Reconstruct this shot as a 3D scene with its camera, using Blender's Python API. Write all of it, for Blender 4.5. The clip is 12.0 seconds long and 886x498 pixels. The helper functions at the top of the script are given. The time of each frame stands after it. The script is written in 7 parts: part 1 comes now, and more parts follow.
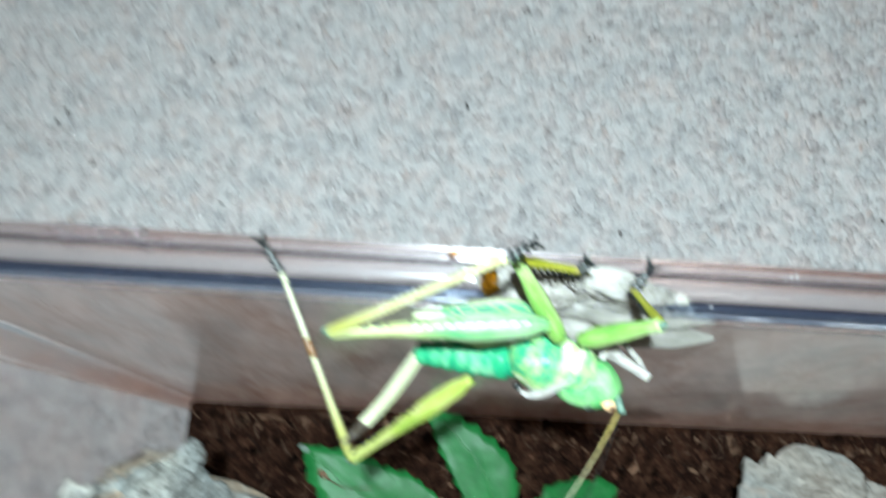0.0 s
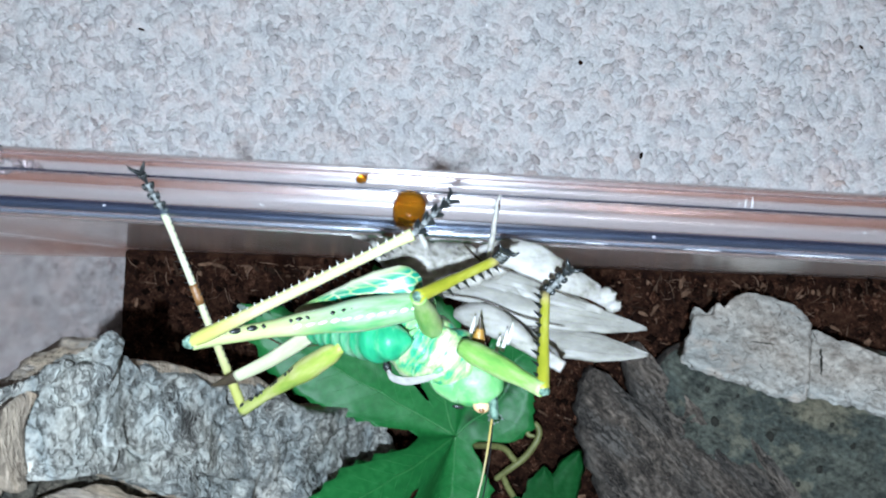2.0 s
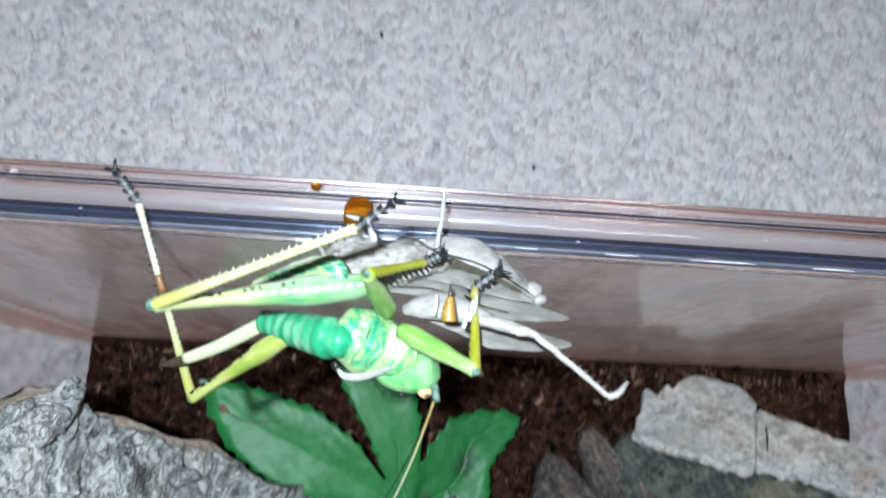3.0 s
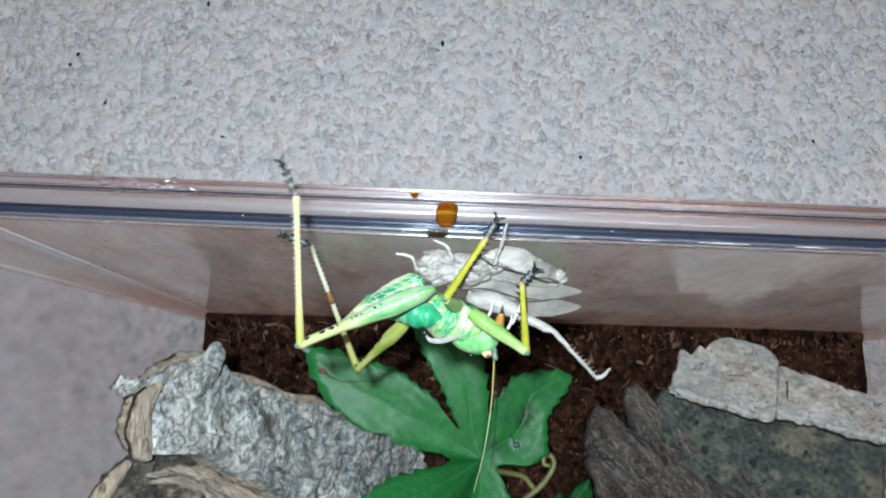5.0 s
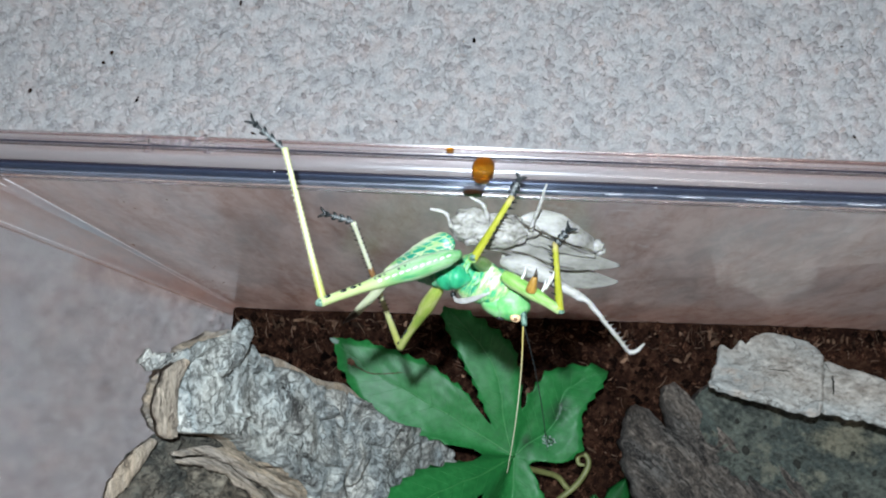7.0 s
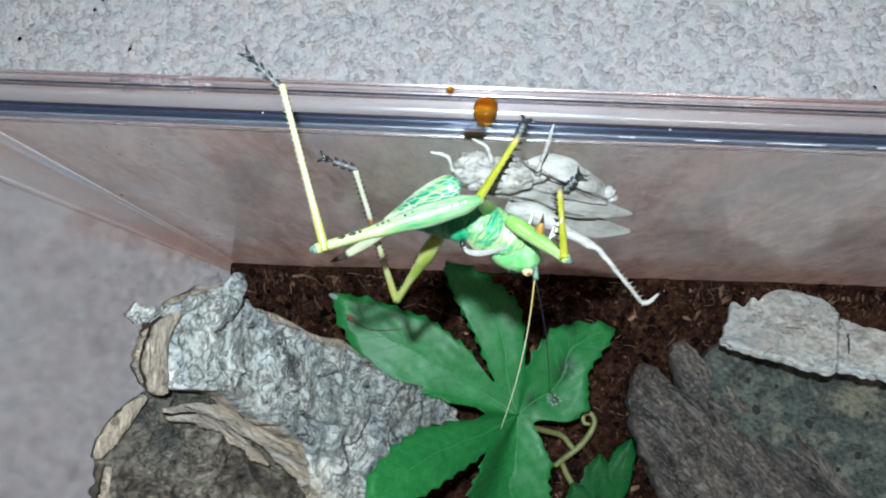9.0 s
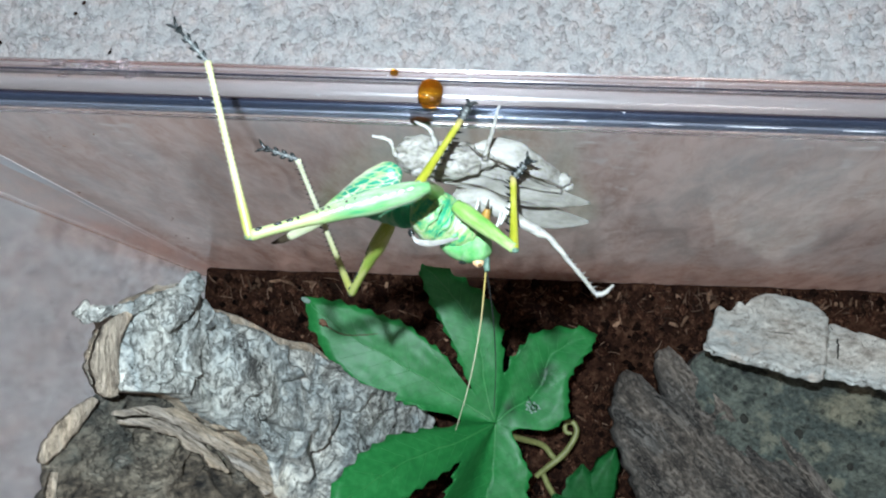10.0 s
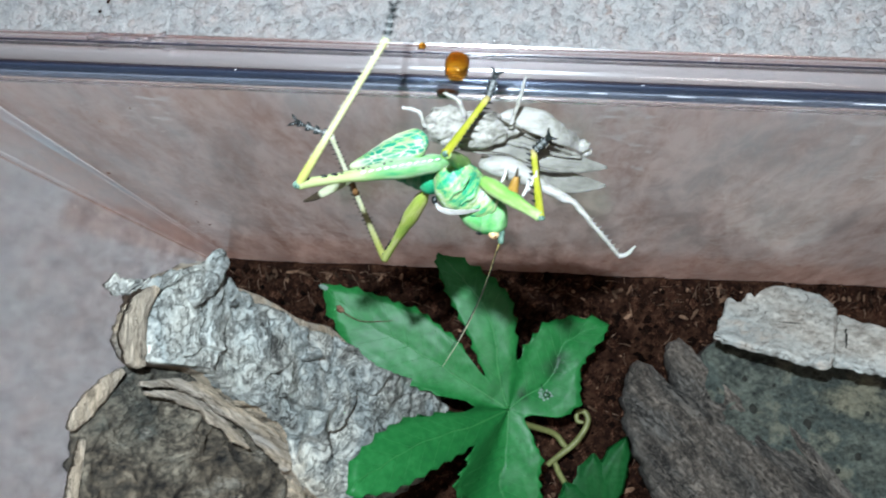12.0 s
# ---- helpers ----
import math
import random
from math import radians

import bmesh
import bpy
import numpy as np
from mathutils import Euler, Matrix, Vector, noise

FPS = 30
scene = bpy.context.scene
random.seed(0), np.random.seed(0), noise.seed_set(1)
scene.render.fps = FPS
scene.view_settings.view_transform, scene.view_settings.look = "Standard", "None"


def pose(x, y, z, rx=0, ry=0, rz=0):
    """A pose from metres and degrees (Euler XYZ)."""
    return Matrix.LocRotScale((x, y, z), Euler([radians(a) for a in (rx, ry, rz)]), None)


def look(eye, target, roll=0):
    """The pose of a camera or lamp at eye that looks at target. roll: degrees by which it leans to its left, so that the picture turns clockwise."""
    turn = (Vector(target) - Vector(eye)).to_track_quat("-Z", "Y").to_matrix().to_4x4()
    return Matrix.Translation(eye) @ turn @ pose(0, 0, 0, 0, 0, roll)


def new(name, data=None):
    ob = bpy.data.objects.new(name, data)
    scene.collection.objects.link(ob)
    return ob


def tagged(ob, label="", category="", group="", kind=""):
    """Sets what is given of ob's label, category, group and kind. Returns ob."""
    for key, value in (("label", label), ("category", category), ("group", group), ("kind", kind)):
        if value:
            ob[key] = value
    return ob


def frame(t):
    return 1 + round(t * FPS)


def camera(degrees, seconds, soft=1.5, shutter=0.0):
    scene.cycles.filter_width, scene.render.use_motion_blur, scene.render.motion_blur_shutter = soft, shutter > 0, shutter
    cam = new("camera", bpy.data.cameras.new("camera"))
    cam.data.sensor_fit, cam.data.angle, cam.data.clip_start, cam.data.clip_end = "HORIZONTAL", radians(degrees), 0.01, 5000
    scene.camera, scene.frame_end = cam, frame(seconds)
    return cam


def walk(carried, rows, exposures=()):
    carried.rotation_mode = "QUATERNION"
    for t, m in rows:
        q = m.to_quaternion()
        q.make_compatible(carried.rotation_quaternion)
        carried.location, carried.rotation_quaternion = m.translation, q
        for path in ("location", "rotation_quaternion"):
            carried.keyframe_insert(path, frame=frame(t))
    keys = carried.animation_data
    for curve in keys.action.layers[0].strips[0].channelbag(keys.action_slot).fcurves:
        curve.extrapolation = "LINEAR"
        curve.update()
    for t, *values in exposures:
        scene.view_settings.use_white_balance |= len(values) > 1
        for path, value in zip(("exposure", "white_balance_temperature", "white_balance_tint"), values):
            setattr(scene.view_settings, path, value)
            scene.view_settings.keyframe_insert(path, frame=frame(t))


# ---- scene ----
cam = camera(54.72, 12.0, 2.0, 0.8)
PATH = [
    (0, (-0.00259, 0.05117, 0.23262), (-0.06566, 0.60363, -1.68853), -5.659),
    (0.5, (0.00241, 0.05517, 0.21759), (0.02898, 0.44339, -1.74419), 7.183),
    (1, (0.00169, 0.06269, 0.22187), (0.03591, 0.45172, -1.73963), 8.178),
    (1.5, (0.00163, 0.07245, 0.22787), (-0.02201, 0.17782, -1.76921), -12.306),
    (2, (0.00364, 0.07016, 0.22252), (0.00842, 0.10742, -1.77712), 7.607),
    (2.5, (0.00394, 0.06518, 0.22582), (0.02073, 0.14147, -1.77266), 12.825),
    (3, (0.00700, 0.05200, 0.23000), (0.07100, 0.45500, -1.72800), 9.800),
    (3.5, (0.00836, 0.03179, 0.23014), (-0.03616, 0.67366, -1.66354), -0.743),
    (3.7, (0.01058, 0.03331, 0.23312), (-0.09514, 0.66829, -1.66045), -6.905),
    (5.3, (0.00252, 0.04827, 0.26557), (-0.04312, 0.36928, -1.70797), -8.490),
    (5.5, (0.00258, 0.04726, 0.26544), (-0.04115, 0.37342, -1.70730), -8.083),
    (6, (0.00313, 0.04631, 0.26113), (-0.06132, 0.35454, -1.71393), -12.285),
    (6.5, (0.00266, 0.03748, 0.26392), (-0.09046, 0.44916, -1.69104), -12.615),
    (6.7, (0.00142, 0.03659, 0.26122), (-0.10418, 0.47034, -1.68833), -13.610),
    (8.3, (0.00373, 0.03823, 0.25208), (-0.11988, 0.38705, -1.71338), -19.348),
    (8.5, (0.00389, 0.03814, 0.25157), (-0.11619, 0.38720, -1.71407), -19.026),
    (9, (0.00213, 0.03629, 0.24915), (-0.12688, 0.37352, -1.71799), -20.603),
    (9.5, (0.00529, 0.03465, 0.24687), (-0.13410, 0.42809, -1.70909), -18.809),
    (10, (0.01130, 0.03372, 0.24191), (-0.15088, 0.41155, -1.71537), -22.875),
    (10.5, (0.01227, 0.03426, 0.24022), (-0.15484, 0.39022, -1.72074), -24.576),
    (11, (0.01355, 0.03140, 0.24158), (-0.14985, 0.39872, -1.71759), -23.837),
    (11.5, (0.01160, 0.02835, 0.24468), (-0.15190, 0.44018, -1.70561), -21.027),
    (12, (0.00890, 0.02557, 0.24507), (-0.16359, 0.44614, -1.70259), -21.369),
]
walk(cam, [(t, look(eye, target, roll)) for t, eye, target, roll in PATH], [(0, 0.12, 6200, 3), (0.4, 0.13, 5800, 9), (1.2, 0.05, 5800, 10), (2.2, 0.0, 5880, 13), (2.7, -0.03, 5980, 14), (3.1, 0.0, 6120, 14), (3.6, 0.03, 6350, 14), (5.3, -0.2, 6250, 13), (6.5, -0.19, 6230, 13), (8.3, -0.08, 6150, 11), (10, 0.06, 6120, 10), (12, 0.11, 6120, 10)])

# ---- light ----
world = bpy.data.worlds.new("room_air")
scene.world = world
world.use_nodes = True
world.node_tree.nodes["Background"].inputs[0].default_value = (1.0, 0.97, 0.94, 1)
world.node_tree.nodes["Background"].inputs[1].default_value = 0.012


def lamp(name, kind, place, target, power, colour, size):
    data = bpy.data.lights.new(name, kind)
    data.energy, data.color = power, colour
    if kind == "AREA":
        data.shape, data.size = "DISK", size
    else:
        data.shadow_soft_size = size
    ob = new(name, data)
    ob.matrix_world = look(place, target)
    return ob


torch = lamp("phone_torch", "SPOT", (-0.003, 0.055, 0.287), (0.004, 0.082, 0.0), 3.45, (0.82, 0.93, 1.0), 0.0026)
torch.data.spot_size, torch.data.spot_blend = radians(150), 0.6
# Added warm fill from overhead; no such lamp is seen.
overhead_fill = lamp("overhead_fill", "AREA", (0.5, -0.6, 2.33), (0.5, -0.6, 0), 6.5, (1.0, 0.83, 0.74), 0.5)

MM = 0.001


# ---- materials ----
def material(name):
    m = bpy.data.materials.new(name)
    m.use_nodes = True
    t = m.node_tree
    return m, t, t.nodes["Principled BSDF"]


def node(t, kind, inputs=(), **props):
    n = t.nodes.new(kind)
    for key, value in props.items():
        if key == "noise_dimensions":
            n.noise_dimensions = value
        elif key == "feature":
            n.feature = value
        elif key == "blend":
            n.blend_type = value
        elif key == "operation":
            n.operation = value
        elif key == "data_type":
            n.data_type = value
    for key, value in dict(inputs).items():
        if isinstance(value, bpy.types.NodeSocket):
            t.links.new(value, n.inputs[key])
        else:
            n.inputs[key].default_value = value
    return n


def ramp(t, fac, stops):
    n = t.nodes.new("ShaderNodeValToRGB")
    e = n.color_ramp.elements
    while len(e) < len(stops):
        e.new(0.5)
    for el, (at, col) in zip(e, stops):
        el.position, el.color = at, (*col, 1)
    t.links.new(fac, n.inputs[0])
    return n.outputs[0]


def coords(t, stretch=(1, 1, 1), turned=0.0):
    """Object coordinates turned about z, then stretched."""
    tc = t.nodes.new("ShaderNodeTexCoord")
    spun = node(t, "ShaderNodeMapping", {"Vector": tc.outputs["Object"], "Rotation": (0, 0, radians(turned))})
    mp = node(t, "ShaderNodeMapping", {"Vector": spun.outputs[0], "Scale": stretch})
    return mp.outputs[0]


def mixed(t, fac, a, b, blend="MIX"):
    n = t.nodes.new("ShaderNodeMix")
    n.data_type, n.blend_type = "RGBA", blend
    for key, value in ((0, fac), (6, a), (7, b)):
        if isinstance(value, bpy.types.NodeSocket):
            t.links.new(value, n.inputs[key])
        else:
            n.inputs[key].default_value = value if key == 0 else (*value, 1)
    return n.outputs[2]


def bumped(t, b, height, strength, distance):
    n = node(t, "ShaderNodeBump", {"Height": height, "Strength": strength, "Distance": distance})
    t.links.new(n.outputs[0], b.inputs["Normal"])


def grainy(name, stops, scale, rough=0.6, fine=4.0, bump=0.4, depth=0.0003, stretch=(1, 1, 1), sheen=0.0, sub=0.0, coat=0.0, spread=0.0):
    """Two scales of noise through a colour ramp, with fine relief; spread: lighter and darker from piece to piece."""
    m, t, b = material(name)
    v = coords(t, stretch)
    big = node(t, "ShaderNodeTexNoise", {"Vector": v, "Scale": scale, "Detail": 6, "Roughness": 0.6})
    small = node(t, "ShaderNodeTexNoise", {"Vector": v, "Scale": scale * fine, "Detail": 5, "Roughness": 0.7})
    mix = node(t, "ShaderNodeMath", {0: big.outputs[0], 1: small.outputs[0]}, operation="ADD")
    half = node(t, "ShaderNodeMath", {0: mix.outputs[0], 1: 0.5}, operation="MULTIPLY")
    col = ramp(t, half.outputs[0], stops)
    if spread:
        g = t.nodes.new("ShaderNodeNewGeometry")
        pale = node(t, "ShaderNodeMapRange", {0: g.outputs["Random Per Island"], 3: 1 - spread, 4: 1 + spread})
        hsv = node(t, "ShaderNodeHueSaturation", {"Color": col, "Value": pale.outputs[0]})
        col = hsv.outputs[0]
    t.links.new(col, b.inputs["Base Color"])
    b.inputs["Roughness"].default_value = rough
    b.inputs["Sheen Weight"].default_value = sheen
    b.inputs["Coat Weight"].default_value = coat
    if sub:
        b.inputs["Subsurface Weight"].default_value = sub
        b.inputs["Subsurface Radius"].default_value = (0.0012, 0.0014, 0.0006)
        b.inputs["Subsurface Scale"].default_value = 1.0
    bumped(t, b, half.outputs[0], bump, depth)
    return m


def carpet_yarn():
    m, t, b = material("carpet_yarn")
    g = t.nodes.new("ShaderNodeNewGeometry")
    v = coords(t)
    patch = node(t, "ShaderNodeTexNoise", {"Vector": v, "Scale": 110.0, "Detail": 6, "Roughness": 0.7})
    fibre = node(t, "ShaderNodeTexNoise", {"Vector": v, "Scale": 1500.0, "Detail": 3})
    own = ramp(t, g.outputs["Random Per Island"], [(0.0, (0.40, 0.375, 0.37)), (0.03, (0.56, 0.54, 0.535)), (0.35, (0.63, 0.615, 0.615)), (0.7, (0.675, 0.67, 0.66)), (0.95, (0.745, 0.745, 0.735)), (1.0, (0.62, 0.54, 0.50))])
    tint = ramp(t, patch.outputs[0], [(0.34, (0.80, 0.815, 0.83)), (0.46, (0.95, 0.96, 0.95)), (0.56, (0.985, 0.95, 0.935)), (0.68, (0.99, 0.90, 0.85))])
    col = mixed(t, 1.0, own, tint, "MULTIPLY")
    dark = ramp(t, fibre.outputs[0], [(0.34, (0.74, 0.73, 0.73)), (0.6, (0.95, 0.95, 0.945))])
    t.links.new(mixed(t, 1.0, col, dark, "MULTIPLY"), b.inputs["Base Color"])
    b.inputs["Roughness"].default_value = 0.85
    b.inputs["Sheen Weight"].default_value = 0.15
    bumped(t, b, fibre.outputs[0], 0.6, 0.0004)
    return m


def clear_plastic(name, tint, blur, haze, smear, film_colour, scratch_glint=0.3, clear=1.30, low_brown=0.0, dull=0.16):
    """Thin worn styrene: blurs what lies behind it, with a dull gloss, a dusty film, wiped clouds, fine level scratches
    and a redder brown tone towards the bottom.
    """
    m, t, b = material(name)
    out = t.nodes["Material Output"]
    cloud = node(t, "ShaderNodeTexNoise", {"Vector": coords(t, (0.8, 1, 0.26)), "Scale": 150.0, "Detail": 9, "Roughness": 0.68, "Distortion": 0.5})
    wiped = node(t, "ShaderNodeTexNoise", {"Vector": coords(t, (0.8, 1, 0.32)), "Scale": 430.0, "Detail": 7, "Roughness": 0.72, "Distortion": 0.9})
    streak = node(t, "ShaderNodeTexNoise", {"Vector": coords(t, (0.28, 1, 0.6)), "Scale": 1100.0, "Detail": 4, "Roughness": 0.6, "Distortion": 0.6})
    where = node(t, "ShaderNodeTexNoise", {"Vector": coords(t, (0.8, 1, 0.3)), "Scale": 48.0, "Detail": 4})
    drift = node(t, "ShaderNodeTexNoise", {"Vector": coords(t, (0.9, 1, 0.25)), "Scale": 85.0, "Detail": 6, "Roughness": 0.62})
    place = t.nodes.new("ShaderNodeSeparateXYZ")
    t.links.new(t.nodes.new("ShaderNodeTexCoord").outputs["Object"], place.inputs[0])
    both = node(t, "ShaderNodeMix", {0: 0.5, 2: cloud.outputs[0], 3: wiped.outputs[0]})
    soft = node(t, "ShaderNodeMapRange", {0: both.outputs[0], 1: 0.42, 2: 0.58, 3: haze, 4: smear})
    line = node(t, "ShaderNodeMapRange", {0: streak.outputs[0], 1: 0.55, 2: 0.63, 3: 0.0, 4: 1.0})
    patch = node(t, "ShaderNodeMapRange", {0: where.outputs[0], 1: 0.46, 2: 0.62, 3: 0.0, 4: scratch_glint})
    mark = node(t, "ShaderNodeMath", {0: line.outputs[0], 1: patch.outputs[0]}, operation="MULTIPLY")
    # Film tone turns redder brown towards the wall's foot.
    low = node(t, "ShaderNodeMapRange", {0: place.outputs[2], 1: 0.0, 2: 0.055, 3: low_brown, 4: 0.0})
    browned = node(t, "ShaderNodeMath", {0: drift.outputs[0], 1: low.outputs[0]}, operation="ADD")
    through_it = node(t, "ShaderNodeBsdfRefraction", {"Color": (*tint, 1), "Roughness": blur, "IOR": 1.12})
    r, g, bl = film_colour
    tone = ramp(t, browned.outputs[0], [(0.36, (r * 0.98, g * 1.20, bl * 1.32)), (0.50, (r, g * 1.02, bl * 1.06)), (0.64, (r * 0.86, g * 0.66, bl * 0.58))])
    dust = node(t, "ShaderNodeBsdfDiffuse", {"Color": tone})
    glow = node(t, "ShaderNodeBsdfTranslucent", {"Color": tone})
    film = node(t, "ShaderNodeMixShader", {0: 0.5, 1: dust.outputs[0], 2: glow.outputs[0]})
    white = node(t, "ShaderNodeBsdfDiffuse", {"Color": (0.82, 0.79, 0.77, 1)})
    wet = node(t, "ShaderNodeMixShader", {0: soft.outputs[0], 1: through_it.outputs[0], 2: film.outputs[0]})
    worn = node(t, "ShaderNodeMixShader", {0: mark.outputs[0], 1: wet.outputs[0], 2: white.outputs[0]})
    gloss = node(t, "ShaderNodeBsdfGlossy", {"Color": (1, 1, 1, 1), "Roughness": dull})
    fres = node(t, "ShaderNodeFresnel", {"IOR": clear})
    full = node(t, "ShaderNodeMixShader", {0: fres.outputs[0], 1: worn.outputs[0], 2: gloss.outputs[0]})
    t.links.new(full.outputs[0], out.inputs[0])
    return m


def solid_plastic(name, colour, rough, clear=1.0, uneven=0.05, coat=0.0):
    m, t, b = material(name)
    b.inputs["Base Color"].default_value = (*colour, 1)
    b.inputs["Transmission Weight"].default_value = clear
    b.inputs["IOR"].default_value = 1.5
    b.inputs["Roughness"].default_value = rough
    b.inputs["Coat Weight"].default_value = coat
    b.inputs["Coat Roughness"].default_value = 0.26
    n = node(t, "ShaderNodeTexNoise", {"Vector": coords(t, (0.25, 1, 1)), "Scale": 420.0, "Detail": 4})
    bumped(t, b, n.outputs[0], uneven, 0.0003)
    return m


def netted(name):
    """Folded soft wing: teal fields between branching cream veins, paler and yellower along the margin."""
    m, t, b = material(name)
    v = coords(t, (0.32, 1.35, 1.0), 14)
    edge = node(t, "ShaderNodeTexVoronoi", {"Vector": v, "Scale": 1350.0, "Randomness": 0.9}, feature="DISTANCE_TO_EDGE")
    field = node(t, "ShaderNodeMapRange", {0: edge.outputs["Distance"], 1: 0.03, 2: 0.12, 3: 0.0, 4: 1.0})
    wash = node(t, "ShaderNodeTexNoise", {"Vector": coords(t, (0.6, 1, 1)), "Scale": 230.0, "Detail": 3})
    here = node(t, "ShaderNodeMapRange", {0: wash.outputs[0], 1: 0.30, 2: 0.44, 3: 0.5, 4: 1.0})
    place = t.nodes.new("ShaderNodeSeparateXYZ")
    t.links.new(t.nodes.new("ShaderNodeTexCoord").outputs["Object"], place.inputs[0])
    base = node(t, "ShaderNodeMapRange", {0: place.outputs[0], 1: 0.0070, 2: 0.0095, 3: 1.0, 4: 0.0})
    level = node(t, "ShaderNodeMath", {0: place.outputs[1], 1: 0.0003}, operation="SUBTRACT")
    off = node(t, "ShaderNodeMath", {0: level.outputs[0]}, operation="ABSOLUTE")
    inside = node(t, "ShaderNodeMapRange", {0: off.outputs[0], 1: 0.0013, 2: 0.0019, 3: 1.0, 4: 0.0})
    both = node(t, "ShaderNodeMath", {0: field.outputs[0], 1: here.outputs[0]}, operation="MULTIPLY")
    both = node(t, "ShaderNodeMath", {0: both.outputs[0], 1: inside.outputs[0]}, operation="MULTIPLY")
    both = node(t, "ShaderNodeMath", {0: both.outputs[0], 1: base.outputs[0]}, operation="MULTIPLY")
    ribs = node(t, "ShaderNodeTexNoise", {"Vector": coords(t, (0.10, 1.6, 1), 8), "Scale": 620.0, "Detail": 3})
    pale = ramp(t, ribs.outputs[0], [(0.36, (0.16, 0.34, 0.10)), (0.50, (0.31, 0.40, 0.17)), (0.62, (0.45, 0.47, 0.34))])
    t.links.new(mixed(t, both.outputs[0], pale, (0.010, 0.19, 0.11)), b.inputs["Base Color"])
    b.inputs["Roughness"].default_value = 0.4
    bumped(t, b, ribs.outputs[0], 0.5, 0.0002)
    return m


YARN = carpet_yarn()
BACKING = grainy("carpet_backing", [(0.3, (0.54, 0.53, 0.52)), (0.7, (0.66, 0.65, 0.64))], 300, 0.9)
PAINT = grainy("wall_paint", [(0.3, (0.66, 0.62, 0.57)), (0.7, (0.72, 0.68, 0.63))], 8, 0.8, bump=0.1)
WALL_CLEAR = clear_plastic("clear_styrene", (0.77, 0.73, 0.73), 0.22, 0.05, 0.22, (0.50, 0.43, 0.41), 0.15)


def tinted_sheet(name, colour):
    """The outer face of a thin wall: lets light through with a tint."""
    m = bpy.data.materials.new(name)
    m.use_nodes = True
    t = m.node_tree
    t.links.new(node(t, "ShaderNodeBsdfTransparent", {"Color": (*colour, 1)}).outputs[0], t.nodes["Material Output"].inputs[0])
    return m


SHEET_CLEAR = tinted_sheet("clear_outer_face", (0.95, 0.94, 0.935))
SHEET_BROWN = tinted_sheet("brownish_outer_face", (0.87, 0.70, 0.63))
WALL_STAINED = clear_plastic("stained_styrene", (0.96, 0.95, 0.94), 0.30, 0.30, 0.80, (0.61, 0.535, 0.495), 0.95, low_brown=0.20, clear=1.31, dull=0.13)
CORNER = clear_plastic("corner_styrene", (0.79, 0.73, 0.71), 0.35, 0.25, 0.60, (0.55, 0.47, 0.44), 0.06)
# Pale film that paints a reflection onto the rounded corner.
PALE_STRIP = clear_plastic("corner_reflection_styrene", (0.9, 0.88, 0.87), 0.35, 0.45, 0.8, (0.64, 0.60, 0.585), 0.1)
RIM_CLEAR = solid_plastic("rim_styrene", (0.88, 0.82, 0.83), 0.11, uneven=0.25, coat=0.7)
# Rim edge colours paint in the clear plastic's internal reflections and dark lines.
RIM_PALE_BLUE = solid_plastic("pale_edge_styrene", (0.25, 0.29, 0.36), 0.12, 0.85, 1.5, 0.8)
MOULD = solid_plastic("mould_line_styrene", (0.90, 0.87, 0.86), 0.35, 0.75)
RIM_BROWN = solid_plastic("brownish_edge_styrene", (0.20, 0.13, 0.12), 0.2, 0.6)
RIM_DARK = solid_plastic("dark_line_styrene", (0.015, 0.016, 0.028), 0.2, 0.3)
# White for rim scratches and specks, and for glints painted on the lip.
SCUFF_AND_GLINT = grainy("scuff_and_glint_white", [(0.3, (0.62, 0.61, 0.61)), (0.7, (0.85, 0.85, 0.86))], 700, 0.35, bump=0.6)
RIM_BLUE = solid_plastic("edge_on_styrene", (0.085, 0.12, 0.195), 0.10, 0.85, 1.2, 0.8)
SOIL = grainy("coir_soil", [(0.34, (0.006, 0.0032, 0.0025)), (0.47, (0.017, 0.0072, 0.0046)), (0.56, (0.040, 0.0185, 0.0105)), (0.70, (0.105, 0.055, 0.034))], 130, 0.95, 5.0, bump=1.0, depth=0.0014)
CRUMB = grainy("coir_crumb", [(0.35, (0.008, 0.0036, 0.0024)), (0.52, (0.026, 0.0108, 0.006)), (0.68, (0.14, 0.072, 0.044))], 500, 0.95, bump=0.8, spread=0.9)
FIBRE = grainy("coir_fibre", [(0.3, (0.04, 0.022, 0.014)), (0.7, (0.22, 0.14, 0.095))], 300, 0.9, spread=0.95)
FLAKE = grainy("wood_flake", [(0.3, (0.028, 0.013, 0.008)), (0.7, (0.19, 0.115, 0.072))], 300, 0.9, spread=0.95)


for skin in (SOIL, CRUMB, FIBRE, FLAKE):
    skin.node_tree.nodes["Principled BSDF"].inputs["Specular IOR Level"].default_value = 0.06


